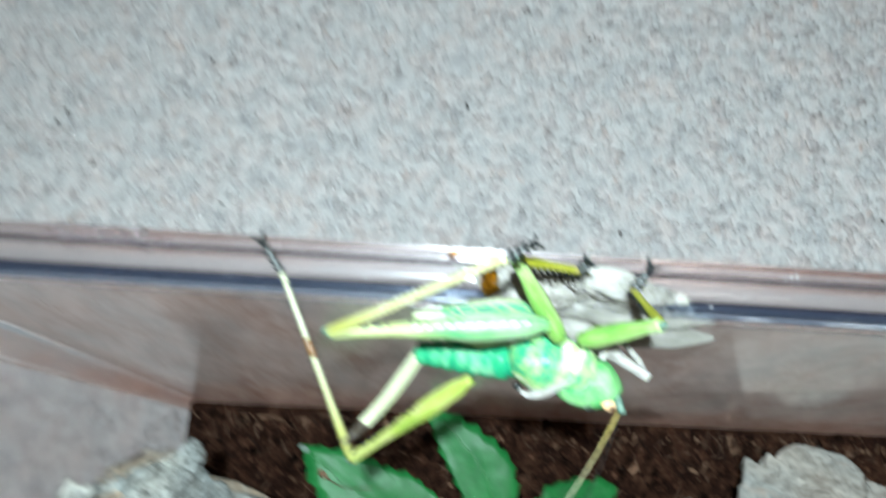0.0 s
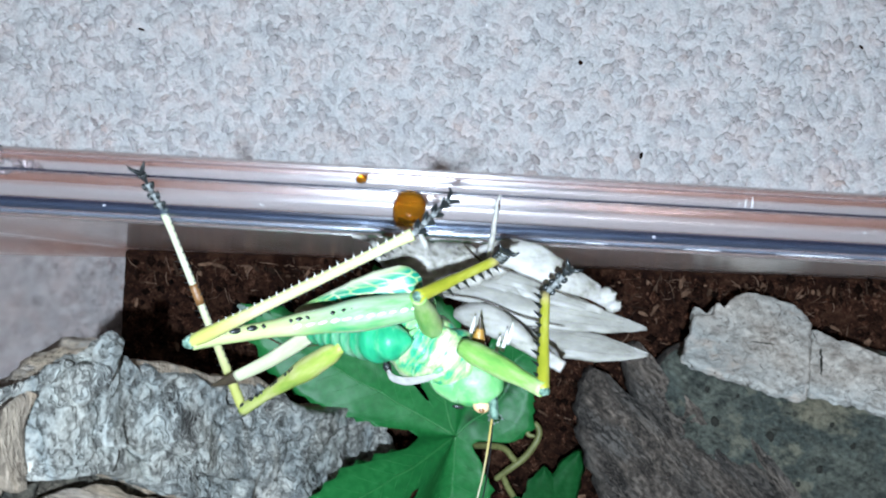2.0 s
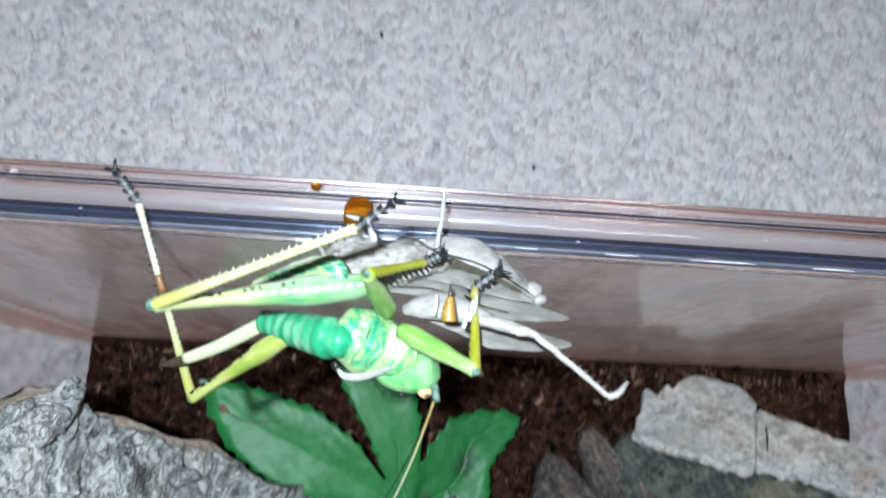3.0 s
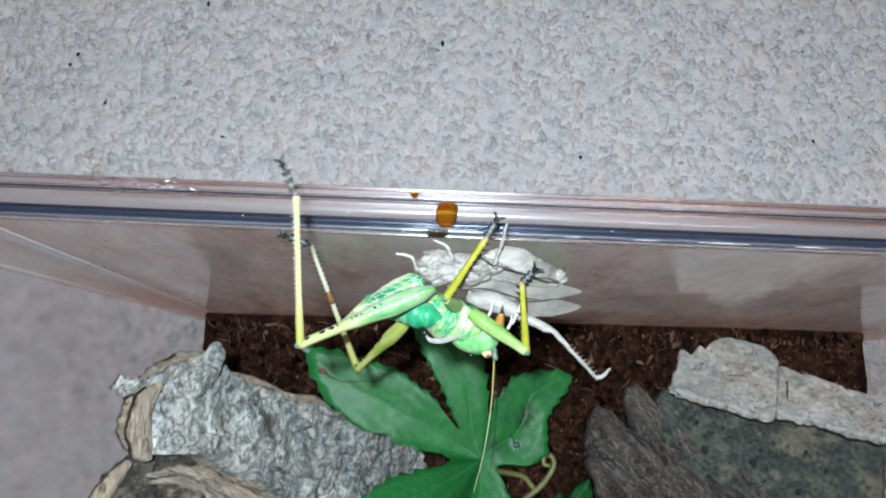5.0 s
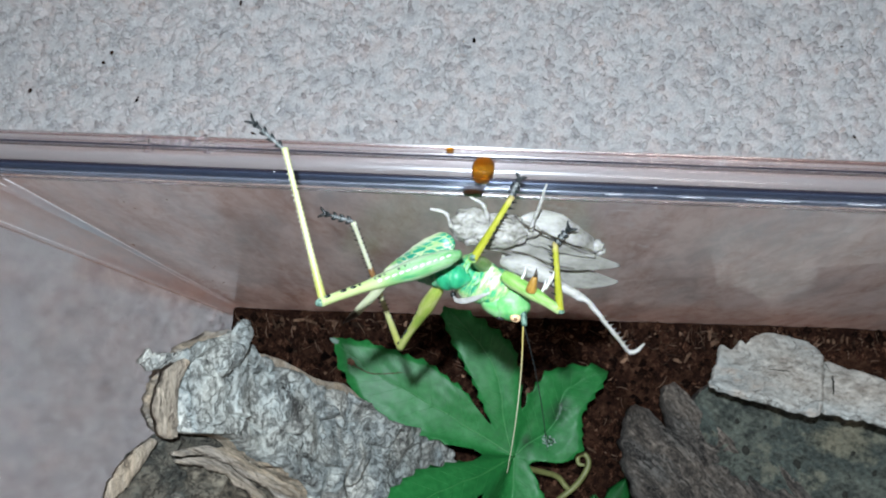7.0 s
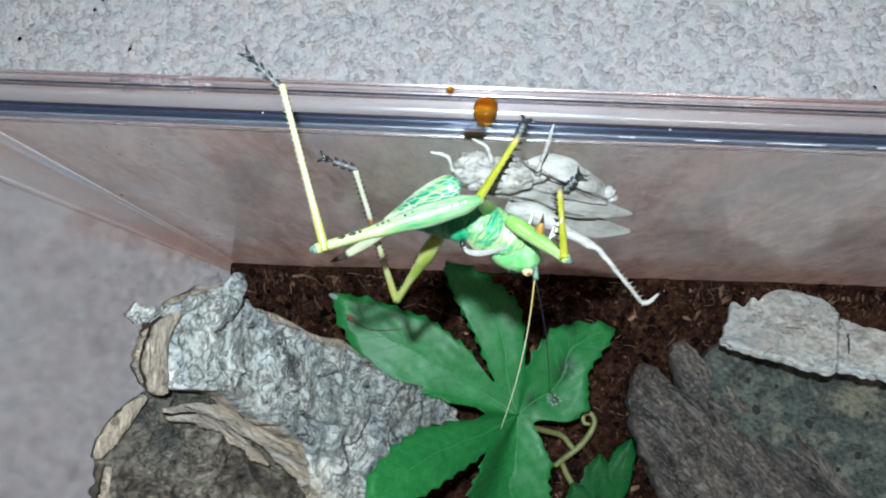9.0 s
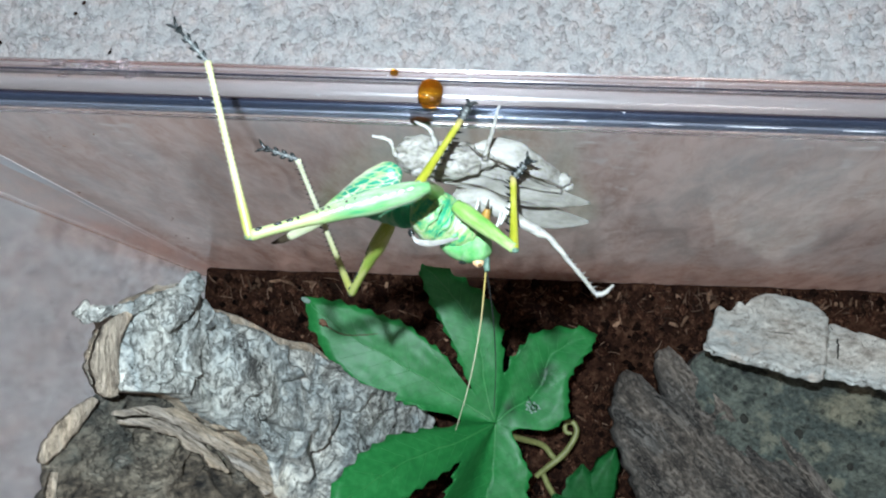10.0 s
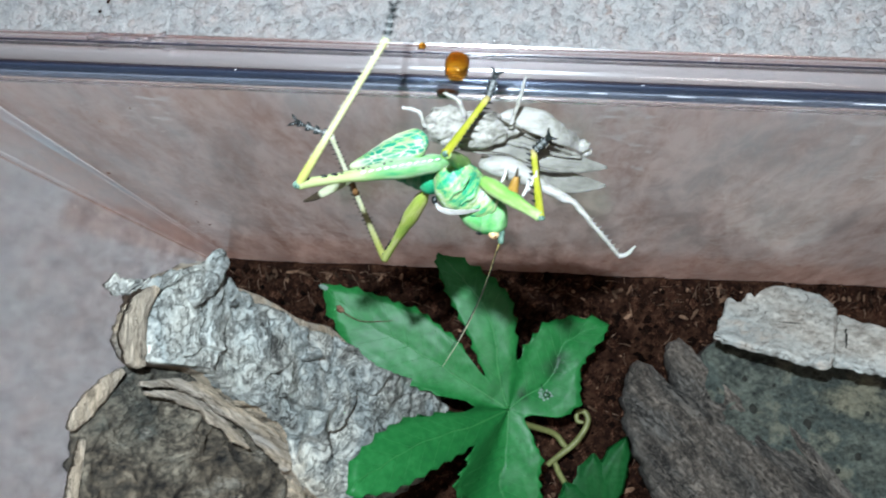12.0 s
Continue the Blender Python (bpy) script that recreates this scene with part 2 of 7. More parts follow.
def bark_skin(name, tones, crack, scale=90.0, stretch=(1, 1, 1), fissure=0.02, depth=0.0016, turned=0.0, grime=(0.5, 0.5, 0.5), contrast=1.0, web=0.30):
    """Bark: drifting patches of several tones, fine mottling, thin dark branching cracks and rough relief."""
    m, t, b = material(name)
    v = coords(t, stretch, turned)
    warp = node(t, "ShaderNodeTexNoise", {"Vector": v, "Scale": scale * 1.3, "Detail": 4})
    bent = node(t, "ShaderNodeMix", {0: 0.02})
    bent.data_type, bent.blend_type = "RGBA", "ADD"
    t.links.new(v, bent.inputs[6]), t.links.new(warp.outputs[1], bent.inputs[7])

    def veins(freq, width):
        wrinkle = node(t, "ShaderNodeTexNoise", {"Vector": bent.outputs[2], "Scale": freq, "Detail": 4.0, "Roughness": 0.6})
        off = node(t, "ShaderNodeMath", {0: wrinkle.outputs[0], 1: 0.5}, operation="SUBTRACT")
        line = node(t, "ShaderNodeMath", {0: off.outputs[0]}, operation="ABSOLUTE")
        return node(t, "ShaderNodeMapRange", {0: line.outputs[0], 1: 0.0, 2: width, 3: 1.0, 4: 0.0}).outputs[0]

    spots = node(t, "ShaderNodeTexNoise", {"Vector": v, "Scale": scale * 0.9, "Detail": 3.0})
    here = node(t, "ShaderNodeMapRange", {0: spots.outputs[0], 1: 0.40, 2: 0.60})
    wide = node(t, "ShaderNodeMath", {0: veins(scale * 1.5, fissure), 1: here.outputs[0]}, operation="MULTIPLY")
    fine = node(t, "ShaderNodeMath", {0: veins(scale * 4.5, fissure * 1.4), 1: web}, operation="MULTIPLY")
    gap = node(t, "ShaderNodeMath", {0: wide.outputs[0], 1: fine.outputs[0]}, operation="MAXIMUM")
    patch = node(t, "ShaderNodeTexNoise", {"Vector": v, "Scale": scale * 0.55, "Detail": 5, "Roughness": 0.62})
    big = node(t, "ShaderNodeTexNoise", {"Vector": v, "Scale": scale * 2.2, "Detail": 8, "Roughness": 0.7})
    small = node(t, "ShaderNodeTexNoise", {"Vector": v, "Scale": scale * 9, "Detail": 6, "Roughness": 0.75})
    add = node(t, "ShaderNodeMath", {0: big.outputs[0], 1: small.outputs[0]}, operation="ADD")
    h = node(t, "ShaderNodeMath", {0: add.outputs[0], 1: 0.5}, operation="MULTIPLY")
    n = len(tones)
    col = ramp(t, patch.outputs[0], [(0.32 + 0.36 * k / (n - 1), c) for k, c in enumerate(tones)])
    low, high = 1 - 0.75 * contrast, 1 + 0.75 * contrast
    shade = node(t, "ShaderNodeMapRange", {0: h.outputs[0], 1: 0.36, 2: 0.64, 3: low, 4: high})
    col = node(t, "ShaderNodeHueSaturation", {"Color": col, "Value": shade.outputs[0]}).outputs[0]
    dirt = node(t, "ShaderNodeTexNoise", {"Vector": v, "Scale": scale * 1.1, "Detail": 6, "Roughness": 0.7})
    dirty = node(t, "ShaderNodeMapRange", {0: dirt.outputs[0], 1: 0.54, 2: 0.66, 3: 0.0, 4: 0.85})
    col = mixed(t, dirty.outputs[0], col, grime)
    col = mixed(t, gap.outputs[0], col, crack)
    t.links.new(col, b.inputs["Base Color"])
    b.inputs["Roughness"].default_value = 0.9
    half = node(t, "ShaderNodeMath", {0: gap.outputs[0], 1: 0.6}, operation="MULTIPLY")
    relief = node(t, "ShaderNodeMath", {0: h.outputs[0], 1: half.outputs[0]}, operation="SUBTRACT")
    bumped(t, b, relief.outputs[0], 1.0, depth)
    return m


BARK_GREY = bark_skin("grey_cork", [(0.19, 0.19, 0.17), (0.45, 0.455, 0.40), (0.28, 0.31, 0.295), (0.55, 0.545, 0.48), (0.48, 0.42, 0.31)], (0.03, 0.028, 0.025), 64, (1.0, 0.75, 1), fissure=0.028, turned=25, grime=(0.47, 0.475, 0.42), depth=0.0012, contrast=0.95, web=0.5)
BARK_TAN = bark_skin("cut_cork", [(0.38, 0.29, 0.19), (0.56, 0.45, 0.32), (0.44, 0.37, 0.28), (0.62, 0.52, 0.38)], (0.14, 0.10, 0.07), 110, (2.6, 0.35, 1), fissure=0.020, turned=-8, grime=(0.36, 0.32, 0.26), depth=0.0014, contrast=0.7)
BARK_TORN = bark_skin("torn_cork", [(0.48, 0.41, 0.31), (0.62, 0.50, 0.35), (0.48, 0.42, 0.34), (0.70, 0.58, 0.42)], (0.13, 0.105, 0.08), 110, (0.35, 2.6, 1), fissure=0.022, turned=24, grime=(0.52, 0.50, 0.45), depth=0.0014, contrast=0.6)
BARK_INNER = bark_skin("mossy_inner_cork", [(0.018, 0.021, 0.019), (0.125, 0.10, 0.068), (0.19, 0.165, 0.12), (0.04, 0.044, 0.036), (0.27, 0.225, 0.165)], (0.02, 0.019, 0.015), 70, (0.8, 1.3, 1), fissure=0.02, grime=(0.31, 0.29, 0.24), depth=0.0020, contrast=1.3, web=0.4)
BARK_BROWN = bark_skin("brown_bark", [(0.095, 0.080, 0.064), (0.235, 0.198, 0.158), (0.14, 0.127, 0.108), (0.32, 0.265, 0.205)], (0.018, 0.015, 0.012), 85, (0.5, 1.6, 1), fissure=0.034, turned=48, grime=(0.23, 0.22, 0.195), depth=0.0030, contrast=1.05, web=0.5)
BARK_GREEN = bark_skin("algae_bark", [(0.028, 0.038, 0.033), (0.10, 0.112, 0.088), (0.062, 0.078, 0.066), (0.155, 0.152, 0.105), (0.22, 0.185, 0.115)], (0.03, 0.036, 0.03), 88, (0.9, 1.15, 1), fissure=0.005, depth=0.0013, grime=(0.16, 0.162, 0.118), turned=14, contrast=1.25, web=0.4)
BARK_CHIP = bark_skin("pale_chip", [(0.34, 0.28, 0.22), (0.46, 0.43, 0.37), (0.39, 0.405, 0.375), (0.53, 0.495, 0.43)], (0.12, 0.10, 0.08), 60, (0.95, 1.2, 1), fissure=0.008, depth=0.0008, grime=(0.38, 0.30, 0.23), contrast=0.7)

LEAF = grainy("leaf_green", [(0.3, (0.009, 0.092, 0.022)), (0.5, (0.016, 0.145, 0.032)), (0.7, (0.036, 0.215, 0.058))], 70, 0.5, 9.0, bump=0.25, depth=0.0003, coat=0.16)


def smudged(m, spots, colour):
    """Soft dark stains with a ragged edge: (x, y, reach) in the leaf's own space, in metres."""
    t = m.node_tree
    b = t.nodes["Principled BSDF"]
    place = t.nodes.new("ShaderNodeTexCoord").outputs["Object"]
    rag = node(t, "ShaderNodeTexNoise", {"Vector": place, "Scale": 500.0, "Detail": 5, "Roughness": 0.7})
    level = node(t, "ShaderNodeVectorMath", {0: place, 1: (1, 1, 0)}, operation="MULTIPLY").outputs[0]
    for x, y, reach in spots:
        away = node(t, "ShaderNodeVectorMath", {0: level, 1: (x, y, 0)}, operation="DISTANCE")
        soft = node(t, "ShaderNodeMapRange", {0: away.outputs["Value"], 1: 0.0, 2: reach, 3: 1.6, 4: 0.0})
        here = node(t, "ShaderNodeMath", {0: soft.outputs[0], 1: rag.outputs[0]}, operation="MULTIPLY", use_clamp=True)
        own = b.inputs["Base Color"].links[0].from_socket
        t.links.new(mixed(t, here.outputs[0], own, colour), b.inputs["Base Color"])


smudged(LEAF, ((0.0112, 0.0105, 0.0036), (0.0128, 0.0130, 0.0032), (0.0034, 0.0036, 0.0024)), (0.010, 0.022, 0.012))
LEAF.node_tree.nodes["Principled BSDF"].inputs["Specular IOR Level"].default_value = 0.15
LEAF.node_tree.nodes["Principled BSDF"].inputs["Coat Roughness"].default_value = 0.36
VEIN = grainy("leaf_vein", [(0.3, (0.014, 0.155, 0.035)), (0.7, (0.045, 0.225, 0.055))], 300, 0.5, coat=0.1)
TENDRIL = grainy("tendril_green", [(0.3, (0.11, 0.12, 0.035)), (0.7, (0.26, 0.28, 0.10))], 200, 0.5)
MARK = grainy("leaf_scar", [(0.3, (0.07, 0.13, 0.09)), (0.7, (0.24, 0.32, 0.27))], 600, 0.6)
MARK_DARK = grainy("leaf_stain", [(0.3, (0.006, 0.028, 0.010)), (0.7, (0.014, 0.06, 0.018))], 600, 0.95)
MARK_DARK.node_tree.nodes["Principled BSDF"].inputs["Specular IOR Level"].default_value = 0.05

GREEN = grainy("katydid_green", [(0.34, (0.04, 0.30, 0.11)), (0.5, (0.13, 0.40, 0.12)), (0.66, (0.28, 0.50, 0.24))], 200, 0.45, 3.0, bump=0.2, depth=0.0001, sub=0.25, coat=0.0)
BELLY = grainy("katydid_belly", [(0.36, (0.008, 0.19, 0.10)), (0.44, (0.04, 0.31, 0.15)), (0.50, (0.19, 0.42, 0.14)), (0.57, (0.40, 0.50, 0.23)), (0.64, (0.46, 0.56, 0.47))], 330, 0.32, 2.0, bump=0.8, depth=0.0003, stretch=(1.5, 0.38, 0.8), sub=0.25, coat=0.25)
TEAL = grainy("katydid_teal", [(0.34, (0.010, 0.18, 0.085)), (0.5, (0.03, 0.29, 0.13)), (0.66, (0.22, 0.44, 0.26))], 240, 0.38, 3.0, bump=0.3, depth=0.0001, stretch=(1.4, 0.5, 1), sub=0.2)
FEMUR = grainy("katydid_femur", [(0.34, (0.05, 0.25, 0.10)), (0.46, (0.15, 0.34, 0.13)), (0.60, (0.31, 0.42, 0.27))], 420, 0.4, 2.0, bump=0.35, depth=0.0002, stretch=(0.16, 1, 1), sub=0.2, coat=0.15)


def fading(m, colour, start, end):
    """Lets a limb's own colour go over into another along its length (metres)."""
    t = m.node_tree
    b = t.nodes["Principled BSDF"]
    own = b.inputs["Base Color"].links[0].from_socket
    place = t.nodes.new("ShaderNodeSeparateXYZ")
    t.links.new(t.nodes.new("ShaderNodeTexCoord").outputs["Object"], place.inputs[0])
    far = node(t, "ShaderNodeMapRange", {0: place.outputs[0], 1: start, 2: end, 3: 0.0, 4: 0.8})
    t.links.new(mixed(t, far.outputs[0], own, colour), b.inputs["Base Color"])


fading(FEMUR, (0.33, 0.36, 0.14), 0.008, 0.014)
ARM = grainy("katydid_arm", [(0.32, (0.08, 0.25, 0.045)), (0.48, (0.17, 0.33, 0.07)), (0.64, (0.33, 0.43, 0.19))], 300, 0.45, 2.0, bump=0.15, depth=0.0001, stretch=(0.3, 1, 1), sub=0.2, coat=0.0)
FAR_THIGH = grainy("katydid_far_thigh", [(0.32, (0.15, 0.27, 0.04)), (0.48, (0.27, 0.34, 0.06)), (0.64, (0.42, 0.43, 0.17))], 420, 0.45, 2.0, bump=0.15, depth=0.0001, stretch=(0.16, 1, 1), sub=0.2, coat=0.0)
FOLD = grainy("katydid_fold", [(0.32, (0.08, 0.36, 0.15)), (0.5, (0.19, 0.43, 0.18)), (0.66, (0.33, 0.52, 0.28))], 300, 0.5, 2.0, bump=0.2, depth=0.0001, sub=0.2)
YELLOW = grainy("katydid_yellow", [(0.3, (0.17, 0.195, 0.010)), (0.5, (0.27, 0.275, 0.022)), (0.7, (0.40, 0.39, 0.10))], 260, 0.4, 3.0, bump=0.15, depth=0.0001, stretch=(0.3, 1, 1), sub=0.2)
fading(YELLOW, (0.46, 0.37, 0.18), 0.0092, 0.0108)
PALE = grainy("katydid_pale_shin", [(0.32, (0.28, 0.29, 0.17)), (0.48, (0.38, 0.385, 0.26)), (0.64, (0.47, 0.47, 0.36))], 260, 0.4, 3.0, bump=0.15, depth=0.0001, stretch=(0.3, 1, 1), sub=0.2)
PALE_YELLOW = grainy("katydid_near_shin", [(0.32, (0.29, 0.295, 0.10)), (0.48, (0.37, 0.37, 0.17)), (0.64, (0.45, 0.445, 0.27))], 260, 0.4, 3.0, bump=0.15, depth=0.0001, stretch=(0.3, 1, 1), sub=0.2)
fading(PALE, (0.28, 0.29, 0.045), 0.014, 0.003)
fading(PALE_YELLOW, (0.29, 0.30, 0.06), 0.008, 0.002)
KNEE = grainy("blue_green_knee", [(0.38, (0.01, 0.02, 0.018)), (0.48, (0.08, 0.15, 0.11)), (0.66, (0.22, 0.32, 0.25))], 900, 0.4, 2.0, bump=0.8)
IVORY = grainy("ivory_edge", [(0.3, (0.46, 0.46, 0.40)), (0.7, (0.64, 0.64, 0.58))], 300, 0.4, bump=0.1, sub=0.15)
BLACK = grainy("black_foot", [(0.35, (0.004, 0.005, 0.005)), (0.6, (0.014, 0.018, 0.018)), (0.75, (0.06, 0.07, 0.065))], 700, 0.35, bump=0.2)
SOLE = grainy("grey_foot_skin", [(0.3, (0.03, 0.036, 0.036)), (0.7, (0.22, 0.235, 0.225))], 900, 0.45, bump=0.4)
BROWN = grainy("brown_band", [(0.3, (0.10, 0.045, 0.012)), (0.7, (0.23, 0.12, 0.045))], 400, 0.4)
DARK_TIP = grainy("dark_ovipositor", [(0.3, (0.016, 0.012, 0.008)), (0.7, (0.055, 0.042, 0.024))], 300, 0.4)
OVI = grainy("pale_ovipositor", [(0.3, (0.28, 0.31, 0.18)), (0.7, (0.46, 0.48, 0.32))], 260, 0.4, stretch=(0.3, 1, 1), sub=0.15)
EYE_SKIN = grainy("eye_skin", [(0.3, (0.62, 0.32, 0.14)), (0.7, (0.80, 0.60, 0.36))], 800, 0.3)
ANTENNA = grainy("antenna_skin", [(0.3, (0.34, 0.33, 0.20)), (0.7, (0.50, 0.50, 0.36))], 400, 0.5)
fading(ANTENNA, (0.42, 0.31, 0.05), 0.012, 0.003)
NETTED = netted("netted_wing")
for skin in (GREEN, BELLY, TEAL, FEMUR, ARM, FAR_THIGH, YELLOW, PALE, KNEE, IVORY):
    skin.node_tree.nodes["Principled BSDF"].inputs["Specular IOR Level"].default_value = 0.22
HUSK = grainy("shed_skin", [(0.37, (0.085, 0.078, 0.06)), (0.45, (0.24, 0.23, 0.195)), (0.53, (0.39, 0.378, 0.335)), (0.64, (0.51, 0.50, 0.455))], 620, 0.5, 2.2, bump=0.9, depth=0.0004, stretch=(0.7, 1.3, 1.1), sub=0.1)
HUSK_SMOOTH = grainy("shed_limb", [(0.38, (0.20, 0.19, 0.155)), (0.47, (0.34, 0.332, 0.295)), (0.62, (0.46, 0.45, 0.41))], 420, 0.42, 3.0, bump=0.6, depth=0.0004, stretch=(0.4, 1.2, 1), sub=0.15)
HUSK_WING = grainy("shed_wing_pad", [(0.3, (0.16, 0.155, 0.13)), (0.5, (0.28, 0.275, 0.24)), (0.7, (0.41, 0.40, 0.35))], 200, 0.45, 4.0, bump=0.5, depth=0.0003, stretch=(0.2, 1, 1), sub=0.1)
HUSK_DARK = grainy("shed_vein", [(0.3, (0.12, 0.11, 0.09)), (0.7, (0.22, 0.205, 0.175))], 300, 0.5)
AMBER = grainy("amber_cone", [(0.3, (0.16, 0.07, 0.008)), (0.7, (0.42, 0.25, 0.05))], 500, 0.35)


def see_through(m, glow, clear):
    """Lets some light shine through a thin dry skin."""
    t = m.node_tree
    b = t.nodes["Principled BSDF"]
    thin = node(t, "ShaderNodeBsdfTranslucent", {"Color": b.inputs["Base Color"].links[0].from_socket})
    air = node(t, "ShaderNodeBsdfTransparent", {"Color": (0.95, 0.94, 0.92, 1)})
    lit = node(t, "ShaderNodeMixShader", {0: glow, 1: b.outputs[0], 2: thin.outputs[0]})
    full = node(t, "ShaderNodeMixShader", {0: clear, 1: lit.outputs[0], 2: air.outputs[0]})
    t.links.new(full.outputs[0], t.nodes["Material Output"].inputs[0])


see_through(HUSK, 0.2, 0.04)
see_through(HUSK_SMOOTH, 0.2, 0.03)
see_through(HUSK_WING, 0.25, 0.10)


def amber_liquid(name, colour, clear):
    m, t, b = material(name)
    b.inputs["Base Color"].default_value = (*colour, 1)
    b.inputs["Transmission Weight"].default_value = clear
    b.inputs["Roughness"].default_value = 0.03
    b.inputs["IOR"].default_value = 1.46
    return m


LIQUID = amber_liquid("amber_liquid", (0.62, 0.27, 0.012), 0.97)
DARK_BLOB = amber_liquid("dark_brown_gloss", (0.05, 0.02, 0.008), 0.5)


# ---- shape helpers ----
def finish(bm, name, mats, smooth=True):
    me = bpy.data.meshes.new(name)
    bmesh.ops.recalc_face_normals(bm, faces=bm.faces)
    bm.to_mesh(me)
    bm.free()
    for m in mats if isinstance(mats, (list, tuple)) else [mats]:
        me.materials.append(m)
    if smooth:
        me.polygons.foreach_set("use_smooth", [True] * len(me.polygons))
    return me


def part(name, bm, mats, parent=None, label="", smooth=True):
    ob = new(name, finish(bm, name, mats, smooth))
    if parent is not None:
        ob.parent = parent
    return tagged(ob, label)


def mesh_object(name, verts, faces, mats, smooth=True):
    me = bpy.data.meshes.new(name)
    me.from_pydata([tuple(v) for v in verts], [], [tuple(f) for f in faces])
    for m in mats if isinstance(mats, (list, tuple)) else [mats]:
        me.materials.append(m)
    if smooth:
        me.polygons.foreach_set("use_smooth", [True] * len(me.polygons))
    me.update()
    return new(name, me)


def tube(bm, path, seg=12, mat=0):
    """A closed skin round a path of (centre, across, upward radii) in millimetres, ring by ring."""
    rings = []
    pts = [Vector(p[0]) for p in path]
    for i, (c, ra, rb) in enumerate(path):
        d = (pts[min(i + 1, len(pts) - 1)] - pts[max(i - 1, 0)]).normalized()
        up = Vector((0, 0, 1)) if abs(d.z) < 0.9 else Vector((0, 1, 0))
        side = up.cross(d).normalized()
        top = d.cross(side)
        rings.append([bm.verts.new((Vector(c) + side * (ra * math.cos(a)) + top * (rb * math.sin(a))) * MM) for a in (2 * math.pi * k / seg for k in range(seg))])
    made = []
    for r0, r1 in zip(rings, rings[1:]):
        for k in range(seg):
            made.append(bm.faces.new((r0[k], r0[(k + 1) % seg], r1[(k + 1) % seg], r1[k])))
    made += [bm.faces.new(rings[0][::-1]), bm.faces.new(rings[-1])]
    for f in made:
        f.material_index = mat
    return rings


def smooth_path(points, radii, n=16, flat=1.0):
    """Points along a soft curve through the given ones, with radii to match."""
    out = []
    m = len(points) - 1
    for i in range(n + 1):
        s = m * i / n
        k = min(int(s), m - 1)
        f = s - k
        p0, p1, p2, p3 = (Vector(points[min(max(j, 0), m)]) for j in (k - 1, k, k + 1, k + 2))
        p = 0.5 * ((2 * p1) + (p2 - p0) * f + (2 * p0 - 5 * p1 + 4 * p2 - p3) * f * f + (3 * p1 - p0 - 3 * p2 + p3) * f ** 3)
        r = radii[k] * (1 - f) + radii[k + 1] * f
        out.append((p, r, r * flat))
    return out


def blob(bm, centre, radii, bumps=0.0, freq=0.5, seg=20, rings=12, mat=0, turn=(0, 0, 0)):
    """A lumpy ellipsoid, in millimetres."""
    rot = Euler([radians(a) for a in turn]).to_matrix()
    grid = []
    for i in range(1, rings):
        th = math.pi * i / rings
        row = []
        for k in range(seg):
            ph = 2 * math.pi * k / seg
            d = Vector((math.cos(th), math.sin(th) * math.cos(ph), math.sin(th) * math.sin(ph)))
            s = 1 + bumps * noise.noise(d * 2.3 + Vector(centre) * freq)
            row.append(bm.verts.new((Vector(centre) + rot @ Vector((d.x * radii[0], d.y * radii[1], d.z * radii[2])) * s) * MM))
        grid.append(row)
    a = bm.verts.new((Vector(centre) + rot @ Vector((radii[0], 0, 0))) * MM)
    b = bm.verts.new((Vector(centre) - rot @ Vector((radii[0], 0, 0))) * MM)
    made = []
    for r0, r1 in zip(grid, grid[1:]):
        for k in range(seg):
            made.append(bm.faces.new((r0[k], r0[(k + 1) % seg], r1[(k + 1) % seg], r1[k])))
    for k in range(seg):
        made.append(bm.faces.new((a, grid[0][(k + 1) % seg], grid[0][k])))
        made.append(bm.faces.new((b, grid[-1][k], grid[-1][(k + 1) % seg])))
    for f in made:
        f.material_index = mat


def spike(bm, base, way, length, radius, mat=0):
    """A small four-sided thorn, in millimetres."""
    way = Vector(way).normalized()
    side = way.orthogonal().normalized()
    other = way.cross(side)
    ring = [bm.verts.new((Vector(base) + side * (radius * math.cos(a)) + other * (radius * math.sin(a))) * MM) for a in (0, 1.57, 3.14, 4.71)]
    tip = bm.verts.new((Vector(base) + way * length) * MM)
    for k in range(4):
        bm.faces.new((ring[k], ring[(k + 1) % 4], tip)).material_index = mat


def aim(p, q, up=(0, -0.2, 1)):
    """The pose at p whose x axis points to q, its z axis as near as may be to up."""
    x = (Vector(q) - Vector(p)).normalized()
    z = Vector(up)
    z = (z - x * z.dot(x)).normalized()
    y = z.cross(x)
    m = Matrix((x, y, z)).transposed().to_4x4()
    m.translation = p
    return m


# ---- room and carpet ----
def plain_slab(name, lo, hi, mat, label, category):
    bm = bmesh.new()
    bmesh.ops.create_cube(bm, size=1)
    for v in bm.verts:
        v.co = Vector([(lo[i] + hi[i]) / 2 + v.co[i] * (hi[i] - lo[i]) for i in range(3)])
    ob = new(name, finish(bm, name, mat, False))
    return tagged(ob, label, category, kind="structure")


plain_slab("wall_north", (-2, 2, 0), (2, 2.1, 2.4), PAINT, "plain painted room wall behind the carpet", "wall")
plain_slab("wall_south", (-2, -2.1, 0), (2, -2, 2.4), PAINT, "plain painted room wall", "wall")
plain_slab("wall_east", (2, -2.1, 0), (2.1, 2.1, 2.4), PAINT, "plain painted room wall", "wall")
plain_slab("wall_west", (-2.1, -2.1, 0), (-2, 2.1, 2.4), PAINT, "plain painted room wall", "wall")
plain_slab("ceiling", (-2.1, -2.1, 2.4), (2.1, 2.1, 2.5), PAINT, "plain white ceiling", "ceiling")
plain_slab("floor", (-2.1, -2.1, -0.1), (2.1, 2.1, -0.0036), BACKING, "backing of a grey-beige carpet", "carpet")


